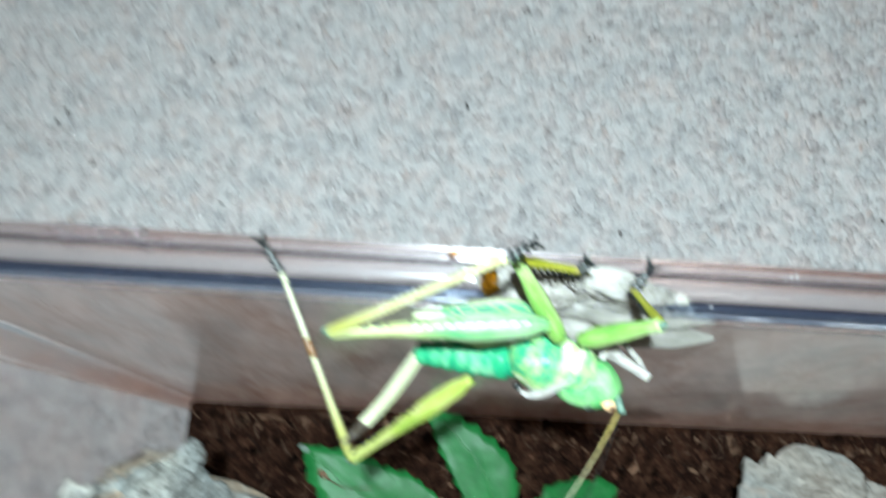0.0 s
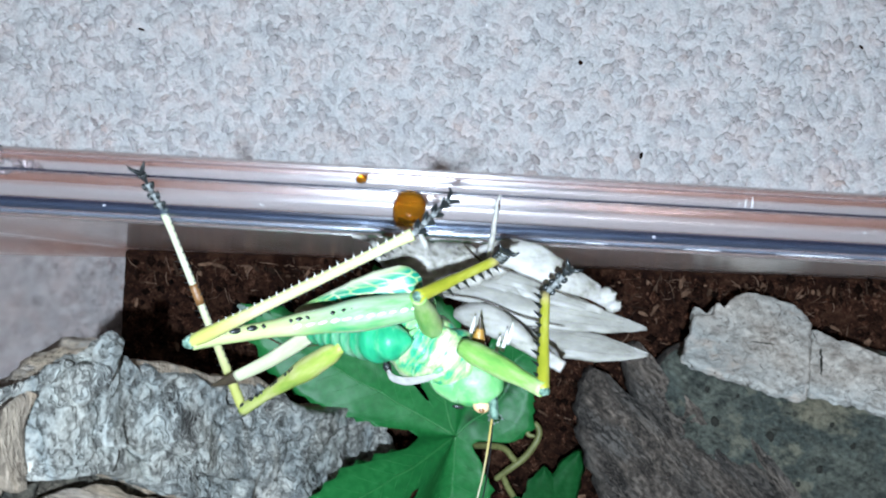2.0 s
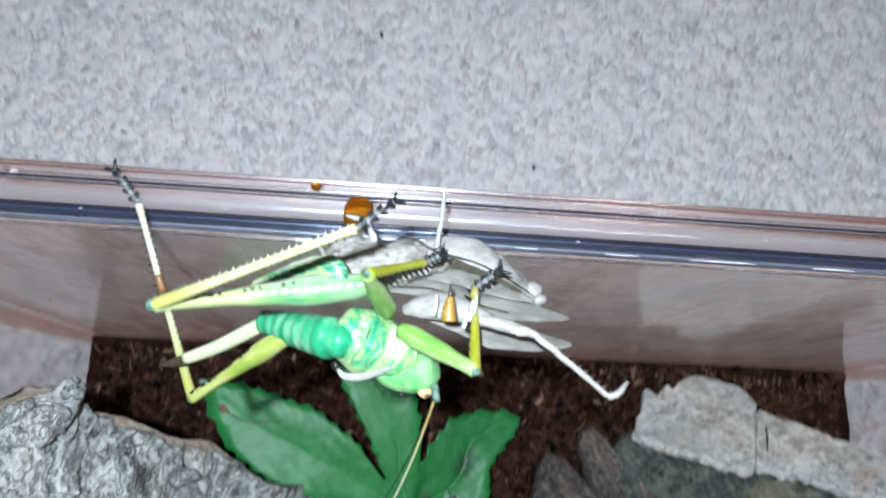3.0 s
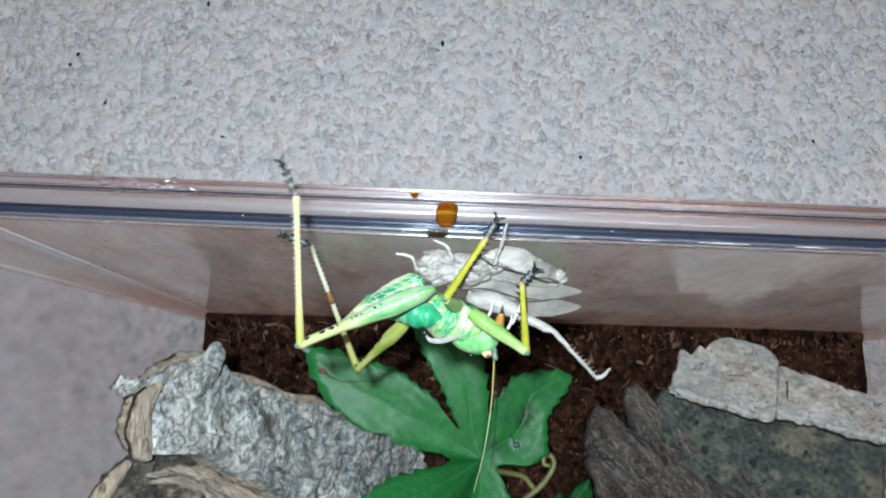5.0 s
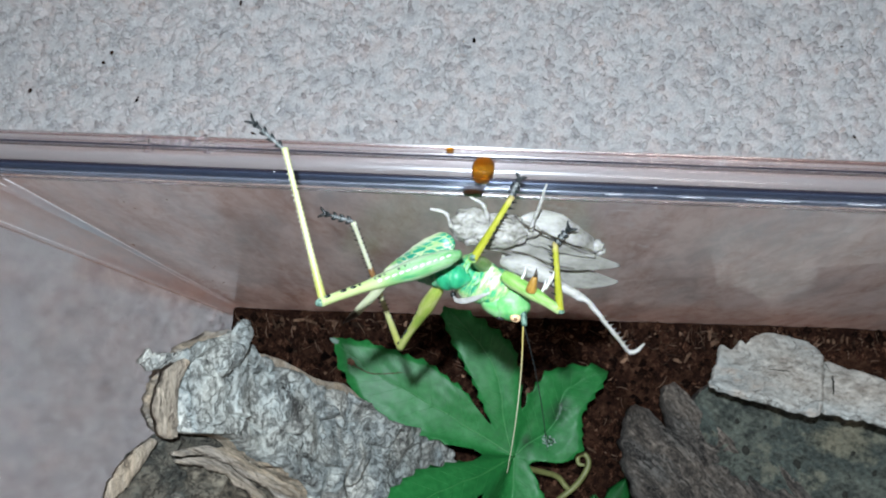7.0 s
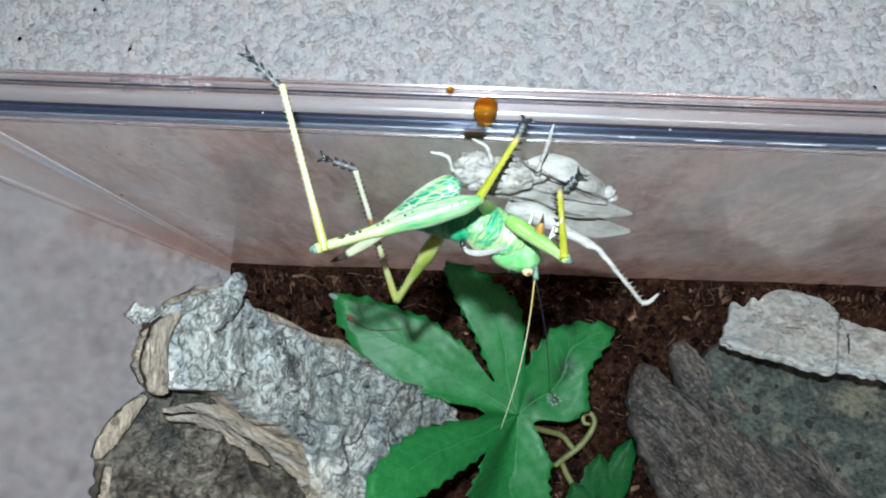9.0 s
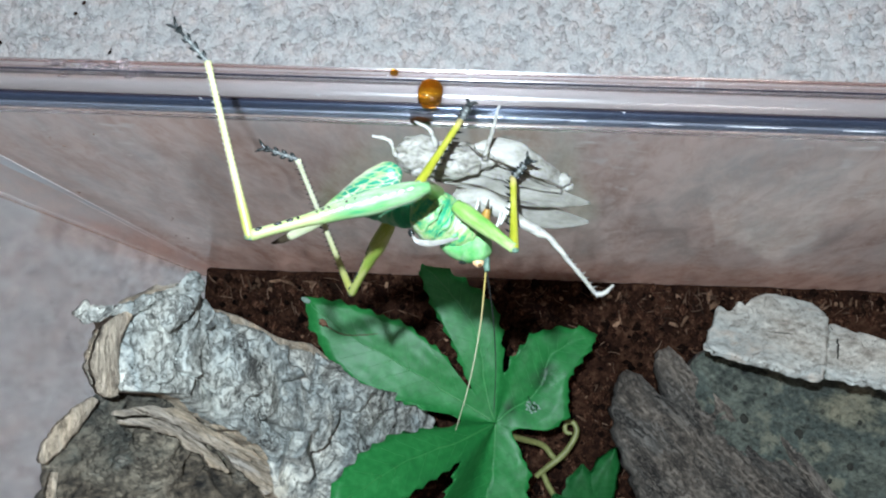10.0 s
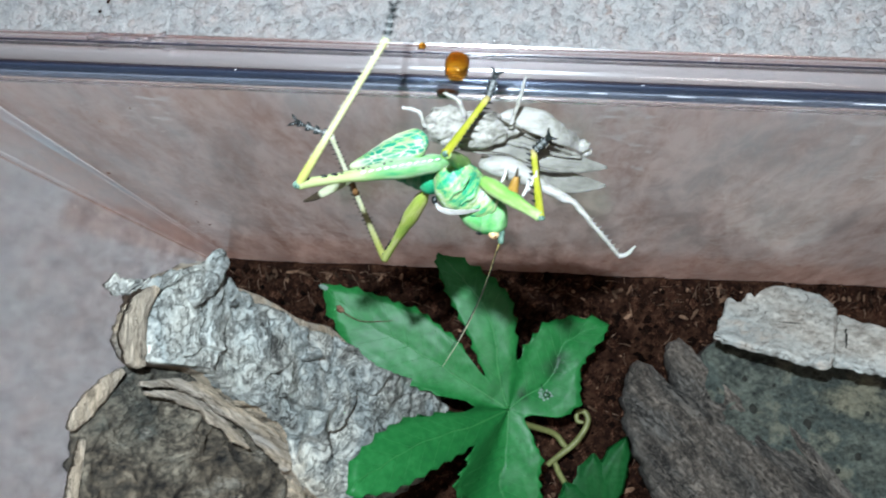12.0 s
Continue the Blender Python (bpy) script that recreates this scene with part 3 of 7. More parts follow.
def carpet_pile(x0, x1, y0, y1, step):
    """Cut yarn ends, each a leaning twisted tuft, standing close together."""
    rng = np.random.default_rng(5)
    nx, ny = int((x1 - x0) / step), int((y1 - y0) / (step * 0.9))
    n, seg = nx * ny, 6
    jj, ii = np.divmod(np.arange(n), nx)
    x = x0 + (ii + 0.5 * (jj % 2) + rng.normal(0, 0.35, n)) * step
    y = y0 + (jj + rng.normal(0, 0.35, n)) * step * 0.9
    high = rng.uniform(0.0032, 0.0042, n) + 0.0006 * np.sin(x * 410 + 1.7 * np.sin(y * 300)) * np.sin(y * 370 + 1.3 * np.sin(x * 260))
    wide = rng.uniform(0.50, 0.92, n) * step
    flat = rng.uniform(0.35, 0.75, n)
    way, twist = rng.uniform(0, 2 * math.pi, n) + 1.2 * np.sin(x * 90 + 2 * np.sin(y * 70)), rng.uniform(0, math.pi, n)
    lean = rng.uniform(0.15, 1, n) * 0.0030
    levels = []
    for h, w in ((0.0, 0.8), (0.5, 1.0), (0.86, 0.92), (1.0, 0.50)):
        cx, cy = x + np.cos(way) * lean * h ** 1.5, y + np.sin(way) * lean * h ** 1.5
        ring = []
        for k in range(seg):
            a = 2 * math.pi * k / seg
            p, q = math.cos(a) * wide * w, math.sin(a) * wide * w * flat
            t = twist + 1.4 * h
            ring.append(np.stack([cx + p * np.cos(t) - q * np.sin(t), cy + p * np.sin(t) + q * np.cos(t), -0.0042 + high * h + 0.0003 * np.sin(3 * a + twist)], -1))
        levels.append(np.stack(ring, 1))
    verts = np.concatenate(levels, 1).reshape(-1, 3)
    own = []
    for l in range(3):
        for k in range(seg):
            p, q = l * seg + k, l * seg + (k + 1) % seg
            own.append((p, q, q + seg, p + seg))
    top = 3 * seg
    own += [(top, top + 1, top + 2, top + 3), (top, top + 3, top + 4, top + 5)]
    faces = (np.array(own)[None] + (np.arange(n) * 4 * seg)[:, None, None]).reshape(-1, 4)
    gx, gy = 360, 270
    felt = rng.normal(0, 1, (gy, gx))
    for _ in range(2):
        felt = (felt + np.roll(felt, 1, 0) + np.roll(felt, 1, 1) + np.roll(felt, -1, 0) + np.roll(felt, -1, 1)) / 5
    xs, ys = np.meshgrid(np.linspace(x0, x1, gx), np.linspace(y0, y1, gy))
    sheet = np.stack([xs, ys, -0.0011 + 0.0012 * felt], -1).reshape(-1, 3)
    j, i = np.divmod(np.arange((gx - 1) * (gy - 1)), gx - 1)
    first = len(verts) + j * gx + i
    faces = np.concatenate([faces, np.stack([first, first + 1, first + gx + 1, first + gx], -1)])
    verts = np.concatenate([verts, sheet])
    hairs, bend = 11000, 4
    hx, hy = rng.uniform(x0, x1, hairs), rng.uniform(y0 + 0.06, y1, hairs)
    turn, long, arc = rng.uniform(0, 2 * math.pi, hairs), rng.uniform(0.0016, 0.0042, hairs), rng.normal(0, 0.8, hairs)
    thick, rise = rng.uniform(0.00008, 0.00017, hairs), rng.uniform(-0.0007, 0.0003, hairs)
    rows = []
    for k in range(bend):
        f = k / (bend - 1)
        cx, cy = hx + np.cos(turn + arc * f) * long * f, hy + np.sin(turn + arc * f) * long * f
        cz = rise + 0.0007 * np.sin(math.pi * f)
        w = thick * (0.55 + 0.45 * math.sin(math.pi * f))
        rows.append(np.stack([np.stack([cx - np.sin(turn) * w * p, cy + np.cos(turn) * w * p, cz + w * q], -1) for p, q in ((1, 0), (0, 1), (-1, 0))], 1))
    strand = np.concatenate(rows, 1).reshape(-1, 3)
    own = [(3 * k + a, 3 * k + a + 1, 3 * k + a + 4, 3 * k + a + 3) for k in range(bend - 1) for a in (0, 1)]
    more = (np.array(own)[None] + (len(verts) + np.arange(hairs) * 3 * bend)[:, None, None]).reshape(-1, 4)
    faces, verts = np.concatenate([faces, more]), np.concatenate([verts, strand])
    ob = mesh_object("carpet_pile", verts.tolist(), faces.tolist(), YARN)
    return tagged(ob, "grey-beige cut-pile carpet with a few dark flecks", "carpet", kind="stuff")


carpet_pile(-0.18, 0.21, -0.01, 0.28, 0.0025)


def carpet_flecks():
    rng = random.Random(21)
    bm = bmesh.new()
    known = [(-0.0815, 0.1770), (-0.0038, 0.1620), (0.0329, 0.1844), (-0.1240, 0.1600), (0.0398, 0.1231), (-0.1139, 0.1432), (-0.1503, 0.1470), (-0.0748, 0.1311), (0.0556, 0.0988), (-0.1264, 0.1564)]
    for k in range(20):
        x, y = known[k] if k < len(known) else (rng.uniform(-0.16, 0.19), rng.uniform(0.09, 0.27))
        r = rng.uniform(0.2, 0.45) if k >= len(known) else rng.uniform(0.6, 0.9)
        blob(bm, (x / MM, y / MM, 0.35), (r * rng.uniform(0.8, 1.4), r * rng.uniform(0.4, 0.8), r * 0.5), 0.9, 1.1, 12, 8, turn=(0, 0, rng.uniform(0, 180)))
    tagged(part("carpet_flecks", bm, CRUMB, None, "", False), "dark crumbs and specks lying on the carpet pile", "debris", kind="stuff")


carpet_flecks()


# ---- clear plastic box ----
BOX = pose(0.0205, 0.003, 0.0015, 0, 0, -2.0)


def rounded(hx, hy, r, z, n=7):
    out = []
    for cx, cy, a0 in ((hx - r, hy - r, 0), (-hx + r, hy - r, 90), (-hx + r, -hy + r, 180), (hx - r, -hy + r, 270)):
        for k in range(n + 1):
            a = radians(a0 + 90 * k / n)
            out.append((cx + r * math.cos(a), cy + r * math.sin(a), z))
    return out


def ringed(bm, profile, mats=None):
    """A loop of profile points (outward offset, height) carried round the box's rounded plan; the profile is closed."""
    loops = [[bm.verts.new(p) for p in rounded(0.1053 + d, 0.0675 + d, 0.0045 + d * 0.8, z, 12)] for d, z in profile]
    n = len(loops[0])
    for i in range(len(loops)):
        a, b = loops[i], loops[(i + 1) % len(loops)]
        for k in range(n):
            f = bm.faces.new((a[k], a[(k + 1) % n], b[(k + 1) % n], b[k]))
            f.material_index = mats[i] if mats else 0


RIM_TURN = Matrix.Rotation(radians(-0.9), 4, "Z")


def arch(d0, d1, z, rise, n=6):
    """A shallow convex band of the rim's profile."""
    return [(d0 + (d1 - d0) * k / n, z + rise * math.sin(math.pi * k / n)) for k in range(n + 1)]


def plastic_box():
    box = tagged(new("plastic_box"), "open clear plastic rearing box with flanged rim on the carpet", "box")
    box.matrix_world = BOX
    hx, hy, lean, lean_ends, bend_top = 0.0985, 0.0675, 0.0017, 0.0085, 0.0060
    for name, along, out, half, reach, wider, tilt, mat, sheet, label in (("back_wall", (1, 0), (0, 1), hx, hy, lean_ends, lean, WALL_STAINED, SHEET_BROWN, "clear plastic wall clouded by brownish smears"), ("front_wall", (-1, 0), (0, -1), hx, hy, lean_ends, lean, WALL_CLEAR, SHEET_CLEAR, ""), ("end_wall", (0, 1), (-1, 0), hy, hx, lean, lean_ends, WALL_CLEAR, SHEET_CLEAR, ""), ("end_wall", (0, -1), (1, 0), hy, hx, lean, lean_ends, WALL_CLEAR, SHEET_CLEAR, "")):
        def corner(s, d, z):
            w = half + (wider - bend_top if z > 0.06 else -0.0022)
            c = Vector((along[0] * s * w + out[0] * (reach + d), along[1] * s * w + out[1] * (reach + d), z))
            return RIM_TURN @ c if z > 0.06 else c
        bm = bmesh.new()
        bm.faces.new([bm.verts.new(corner(s, tilt if z else 0, z)) for s, z in ((-1, 0.0), (1, 0.0), (1, 0.1276), (-1, 0.1276))])
        wall = part(name, bm, mat, box, label, False)
        if wall.data.polygons[0].normal.dot((*out, 0)) > 0:
            wall.data.flip_normals()
        bm = bmesh.new()
        rows = [[bm.verts.new(corner(s, d, z)) for s in (-1, 1)] for d, z in ((0.0001, 0.0), (tilt + 0.0001, 0.1276), (tilt + 0.0018, 0.1276), (0.0018, 0.0))]
        bm.faces.new((rows[2][0], rows[2][1], rows[3][1], rows[3][0]))
        for side in (0, 1):
            bm.faces.new([r[side] for r in rows])
        part("outer_face", bm, sheet, wall, "", False)
    for sx, sy in ((-1, 1), (1, 1), (-1, -1), (1, -1)):
        def bend(a, d, z):
            r = bend_top if z > 0.06 else 0.0022
            c = Vector((sx * (hx + (lean_ends if z > 0.06 else 0) - r + (r + d) * math.cos(a)), sy * (hy + (lean if z > 0.06 else 0) - r + (r + d) * math.sin(a)), z))
            return RIM_TURN @ c if z > 0.06 else c
        for name, d, mat, parent, label in (("rounded_corner", 0.0, CORNER, box, "clear rounded corner"), ("outer_face", 0.0018, SHEET_BROWN, None, "")):
            bm = bmesh.new()
            rows = [[bm.verts.new(bend(math.pi / 2 * k / 10, d, z)) for z in (0.0, 0.1276)] for k in range(11)]
            for r0, r1 in zip(rows, rows[1:]):
                bm.faces.new((r0[0], r1[0], r1[1], r0[1]))
            curve = part(name, bm, mat, parent or corner_piece, label)
            if curve.data.polygons[5].normal.dot((sx, sy, 0)) > 0:
                curve.data.flip_normals()
            corner_piece = curve
        for k, (a, thick) in enumerate(((0.10, 0.08), (1.18, 0.07), (1.45, 0.12))):
            bm = bmesh.new()
            low, high = bend(a, -0.0001, 0.0), bend(a, -0.0001, 0.1276)
            tube(bm, [(low.lerp(high, f) / MM, thick * f + 0.02, thick * f + 0.02) for f in (0.12, 0.4, 0.7, 0.99)], 8)
            part("mould_line", bm, MOULD, box, "faint moulded line in the corner")
        # Tapering pale sheet: the curved corner's reflection, put in as colour.
        bm = bmesh.new()
        bm.faces.new([bm.verts.new(bend(a, -0.00025, 0.1276).lerp(bend(a, -0.00025, 0.0), f)) for a, f in ((1.50, 0.03), (1.02, 0.03), (1.28, 0.45), (1.42, 0.62))])
        strip = part("reflection_strip", bm, PALE_STRIP, box, "pale painted reflection tapering down the corner", False)
        if strip.data.polygons[0].normal.dot((sx, sy, 0)) > 0:
            strip.data.flip_normals()
    # Blue and dark rings colour in how light bends inside the clear rim.
    for name, profile, mat, label in (
        ("top_bead", [(0.0014, 0.1268), (0.00135, 0.1275), (0.0014, 0.1281), (0.0015, 0.1283), (0.0016, 0.1281), (0.0017, 0.1268)], RIM_CLEAR, "clear bead along the top of the walls"),
        ("lip_edge", [(0.0018, 0.1280), (0.0017, 0.1292), (0.0019, 0.1298), (0.0022, 0.1297), (0.0022, 0.1280)], RIM_PALE_BLUE, "lip edge with a pale blue sheen painted in"),
        ("inner_lip", [(0.0023, 0.1277), (0.0023, 0.1297)] + arch(0.0023, 0.0032, 0.1300, 0.0007, 8) + [(0.0032, 0.1277)], RIM_BLUE, "thick clear lip with its edge-on dark blue painted in"),
        ("step_line", [(0.00615, 0.13145), (0.00615, 0.1317), (0.00640, 0.1317), (0.00640, 0.13145)], RIM_DARK, "thin painted dark line along the flange's step"),
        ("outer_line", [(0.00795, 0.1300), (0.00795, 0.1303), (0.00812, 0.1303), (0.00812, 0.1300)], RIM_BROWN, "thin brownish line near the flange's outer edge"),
        ("groove", [(0.0032, 0.1285), (0.0032, 0.1300), (0.0035, 0.1300), (0.0035, 0.1285)], RIM_DARK, "painted dark line behind the lip"),
        ("flange", [(0.0036, 0.1285), (0.0036, 0.1303)] + arch(0.0037, 0.0060, 0.1304, 0.0004) + [(0.0061, 0.1314), (0.0064, 0.1314)] + arch(0.0065, 0.0079, 0.1302, 0.0003) + [(0.0080, 0.1297), (0.0086, 0.1299), (0.0089, 0.1292), (0.0089, 0.1262), (0.0083, 0.1262), (0.0082, 0.1284)], RIM_CLEAR, "clear stepped flange"),
    ):
        bm = bmesh.new()
        ringed(bm, profile)
        ring = part(name, bm, mat, box, label)
        ring.data.set_sharp_from_angle(angle=radians(38))
        ring.matrix_local = RIM_TURN
    rng = random.Random(4)
    # Flange scratches, then long lip dashes that paint white glints.
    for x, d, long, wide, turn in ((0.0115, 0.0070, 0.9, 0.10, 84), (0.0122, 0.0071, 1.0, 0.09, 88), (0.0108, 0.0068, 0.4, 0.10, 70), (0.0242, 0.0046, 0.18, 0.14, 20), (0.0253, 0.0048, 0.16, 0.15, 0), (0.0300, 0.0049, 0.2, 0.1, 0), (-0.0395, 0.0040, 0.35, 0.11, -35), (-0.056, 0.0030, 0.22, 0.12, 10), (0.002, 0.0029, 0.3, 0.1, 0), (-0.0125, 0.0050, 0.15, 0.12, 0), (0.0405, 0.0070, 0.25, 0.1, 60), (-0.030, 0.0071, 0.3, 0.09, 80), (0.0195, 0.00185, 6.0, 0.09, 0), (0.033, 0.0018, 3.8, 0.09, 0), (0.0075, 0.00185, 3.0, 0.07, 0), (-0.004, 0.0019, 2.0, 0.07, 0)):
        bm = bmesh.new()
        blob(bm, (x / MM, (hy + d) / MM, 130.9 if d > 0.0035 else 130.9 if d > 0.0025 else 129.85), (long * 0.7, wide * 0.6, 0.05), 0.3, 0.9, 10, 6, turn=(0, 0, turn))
        part("scratch_glint", bm, SCUFF_AND_GLINT, box, "small whitish rim mark, scratches and painted glints").matrix_local = RIM_TURN
    bm = bmesh.new()
    for k in range(44):
        f = k / 43
        blob(bm, (-79 + 15 * f + rng.uniform(-0.4, 0.4), (hy + 0.0072) / MM + rng.gauss(0, 0.75), 130.4), (rng.uniform(0.3, 1.1), rng.uniform(0.2, 0.5), rng.uniform(0.02, 0.045)), 0.5, 0.9, 10, 7, turn=(0, 0, rng.uniform(-30, 30)))
    part("glue_patch", bm, RIM_CLEAR, box, "lumpy clear patch of dried glue").matrix_local = RIM_TURN
    for k in range(34):
        x, z = ((-0.0903, 0.0431), (-0.0862, 0.0634), (-0.0983, 0.0818), (-0.0924, 0.0455), (-0.0861, 0.1109), (-0.0872, 0.0613))[k] if k < 6 else (rng.uniform(-0.09, 0.09), rng.uniform(0.02, 0.12))
        bm = bmesh.new()
        big = rng.uniform(0.3, 0.7) if k < 6 else rng.uniform(0.12, 0.3)
        blob(bm, (x / MM, (hy + lean * z / 0.1276) / MM - 0.05, z / MM), (big * 0.6, 0.08, big), 0.4, 0.8, 10, 7)
        part("wall_speck", bm, FLAKE if k < 10 or k % 3 else SCUFF_AND_GLINT, box, "small dried speck on the wall").matrix_local = Matrix.Rotation(radians(-0.9) * z / 0.1276, 4, "Z")
    bm = bmesh.new()
    f = bm.faces.new([bm.verts.new(p) for p in rounded(0.0975, 0.0665, 0.0022, 0.0)])
    bmesh.ops.solidify(bm, geom=[f], thickness=-0.0014)
    part("box_floor", bm, WALL_CLEAR, box, "", False)
    for piece in box.children:
        piece.visible_shadow = False
    return box


plastic_box()


def in_box(x, y, margin=0.0):
    p = BOX.inverted() @ Vector((x, y, 0))
    return abs(p.x) < 0.0985 - margin and abs(p.y) < 0.0675 - margin


def soil_height(x, y):
    v = Vector((x, y, 0))
    return 0.0062 + 0.0022 * noise.noise(v * 45) + 0.0010 * noise.noise(v * 160) + 0.0006 * noise.noise(v * 480)


def soil_bed():
    n, m = 200, 136
    verts, faces = [], []
    for j in range(m + 1):
        for i in range(n + 1):
            p = BOX @ Vector((-0.0984 + 0.1968 * i / n, -0.0674 + 0.1348 * j / m, 0))
            edge = min(i, n - i, j, m - j)
            z = soil_height(p.x, p.y) + (0.0012 * noise.noise(Vector((p.x * 140, p.y * 140, 3))) if edge < 4 else 0)
            verts.append((p.x, p.y, z))
    for j in range(m):
        for i in range(n):
            a = j * (n + 1) + i
            faces.append((a, a + 1, a + n + 2, a + n + 1))
    ob = mesh_object("soil", verts, faces, SOIL)
    tagged(ob, "damp dark brown coir soil filling the box floor", "soil", kind="stuff")
    rng = random.Random(8)
    bm = bmesh.new()
    for k in range(9000):
        x, y = rng.uniform(-0.078, 0.118), rng.uniform(0.0, 0.071)
        if not in_box(x, y, 0.001):
            continue
        r = rng.uniform(0.2, 1.0) ** 3 * 0.0016 + 0.00025
        c = Vector((x, y, soil_height(x, y) + r * 0.3))
        vs = [bm.verts.new(c + Vector(d) * r * rng.uniform(0.5, 1.3)) for d in ((1, 0, 0), (0, 1, 0), (-1, 0, 0), (0, -1, 0), (0.2, 0.1, 0.8), (0, 0, -0.6))]
        for a, b, e in ((0, 1, 4), (1, 2, 4), (2, 3, 4), (3, 0, 4), (1, 0, 5), (2, 1, 5), (3, 2, 5), (0, 3, 5)):
            bm.faces.new((vs[a], vs[b], vs[e]))
    tagged(part("soil_crumbs", bm, CRUMB, None, "", False), "loose dark coir crumbs on the soil", "soil", kind="stuff")
    bm = bmesh.new()
    for k in range(640):
        x, y = rng.uniform(-0.076, 0.116), rng.uniform(0.0, 0.0705)
        if k % 4 == 0:
            y = 0.0690 - (x - 0.02) * 0.035 - abs(rng.gauss(0, 0.003))
        if not in_box(x, y, 0.002):
            continue
        a, l = rng.uniform(0, 6.28), rng.uniform(1.0, 5.0)
        z = soil_height(x, y) / MM + 0.8
        p = [(x / MM + math.cos(a + b) * l * s, y / MM + math.sin(a + b) * l * s, z + h) for s, b, h in ((0, 0, 0), (0.5, rng.gauss(0, 0.10), rng.uniform(0, 0.9)), (1, rng.gauss(0, 0.14), rng.uniform(-0.5, 0.6)))]
        g = rng.uniform(0.3, 1.0) ** 1.5 * 1.3
        tube(bm, smooth_path(p, [0.10 * g, 0.13 * g, 0.05 * g], 5), 5)
    tagged(part("soil_fibres", bm, FIBRE, None), "fine brown coir fibres lying on the soil", "soil", kind="stuff")
    bm = bmesh.new()
    for k in range(300):
        x, y = rng.uniform(-0.076, 0.116), rng.uniform(0.0, 0.069)
        if k % 3 == 0:
            y = 0.0680 - (x - 0.02) * 0.035 - abs(rng.gauss(0, 0.002))
        if not in_box(x, y, 0.003):
            continue
        a, l, w = rng.uniform(0, 6.28), rng.uniform(0.3, 1.0) ** 3 * 1.9 * MM + 0.0002, rng.uniform(0.2, 0.75) ** 1.5 * MM
        c = Vector((x, y, soil_height(x, y) + 0.0008))
        u, v = Vector((math.cos(a), math.sin(a), rng.uniform(-0.3, 0.3))), Vector((-math.sin(a), math.cos(a), rng.uniform(-0.3, 0.3)))
        top = [bm.verts.new(c + u * l * p + v * w * q + Vector((0, 0, 0.0003))) for p, q in ((a1 * rng.uniform(0.6, 1.5), b1 * rng.uniform(0.5, 1.6)) for a1, b1 in ((-1, -0.4), (-0.3, -1), (0.8, -0.7), (1, 0.3), (0.2, 1), (-0.8, 0.8)))]
        low = [bm.verts.new(t.co - Vector((0, 0, 0.0004))) for t in top]
        bm.faces.new(top), bm.faces.new(low[::-1])
        for i in range(6):
            bm.faces.new((top[i], low[i], low[(i + 1) % 6], top[(i + 1) % 6]))
    tagged(part("soil_flakes", bm, FLAKE, None, "", False), "small tan wood flakes scattered on the soil", "soil", kind="stuff")


soil_bed()


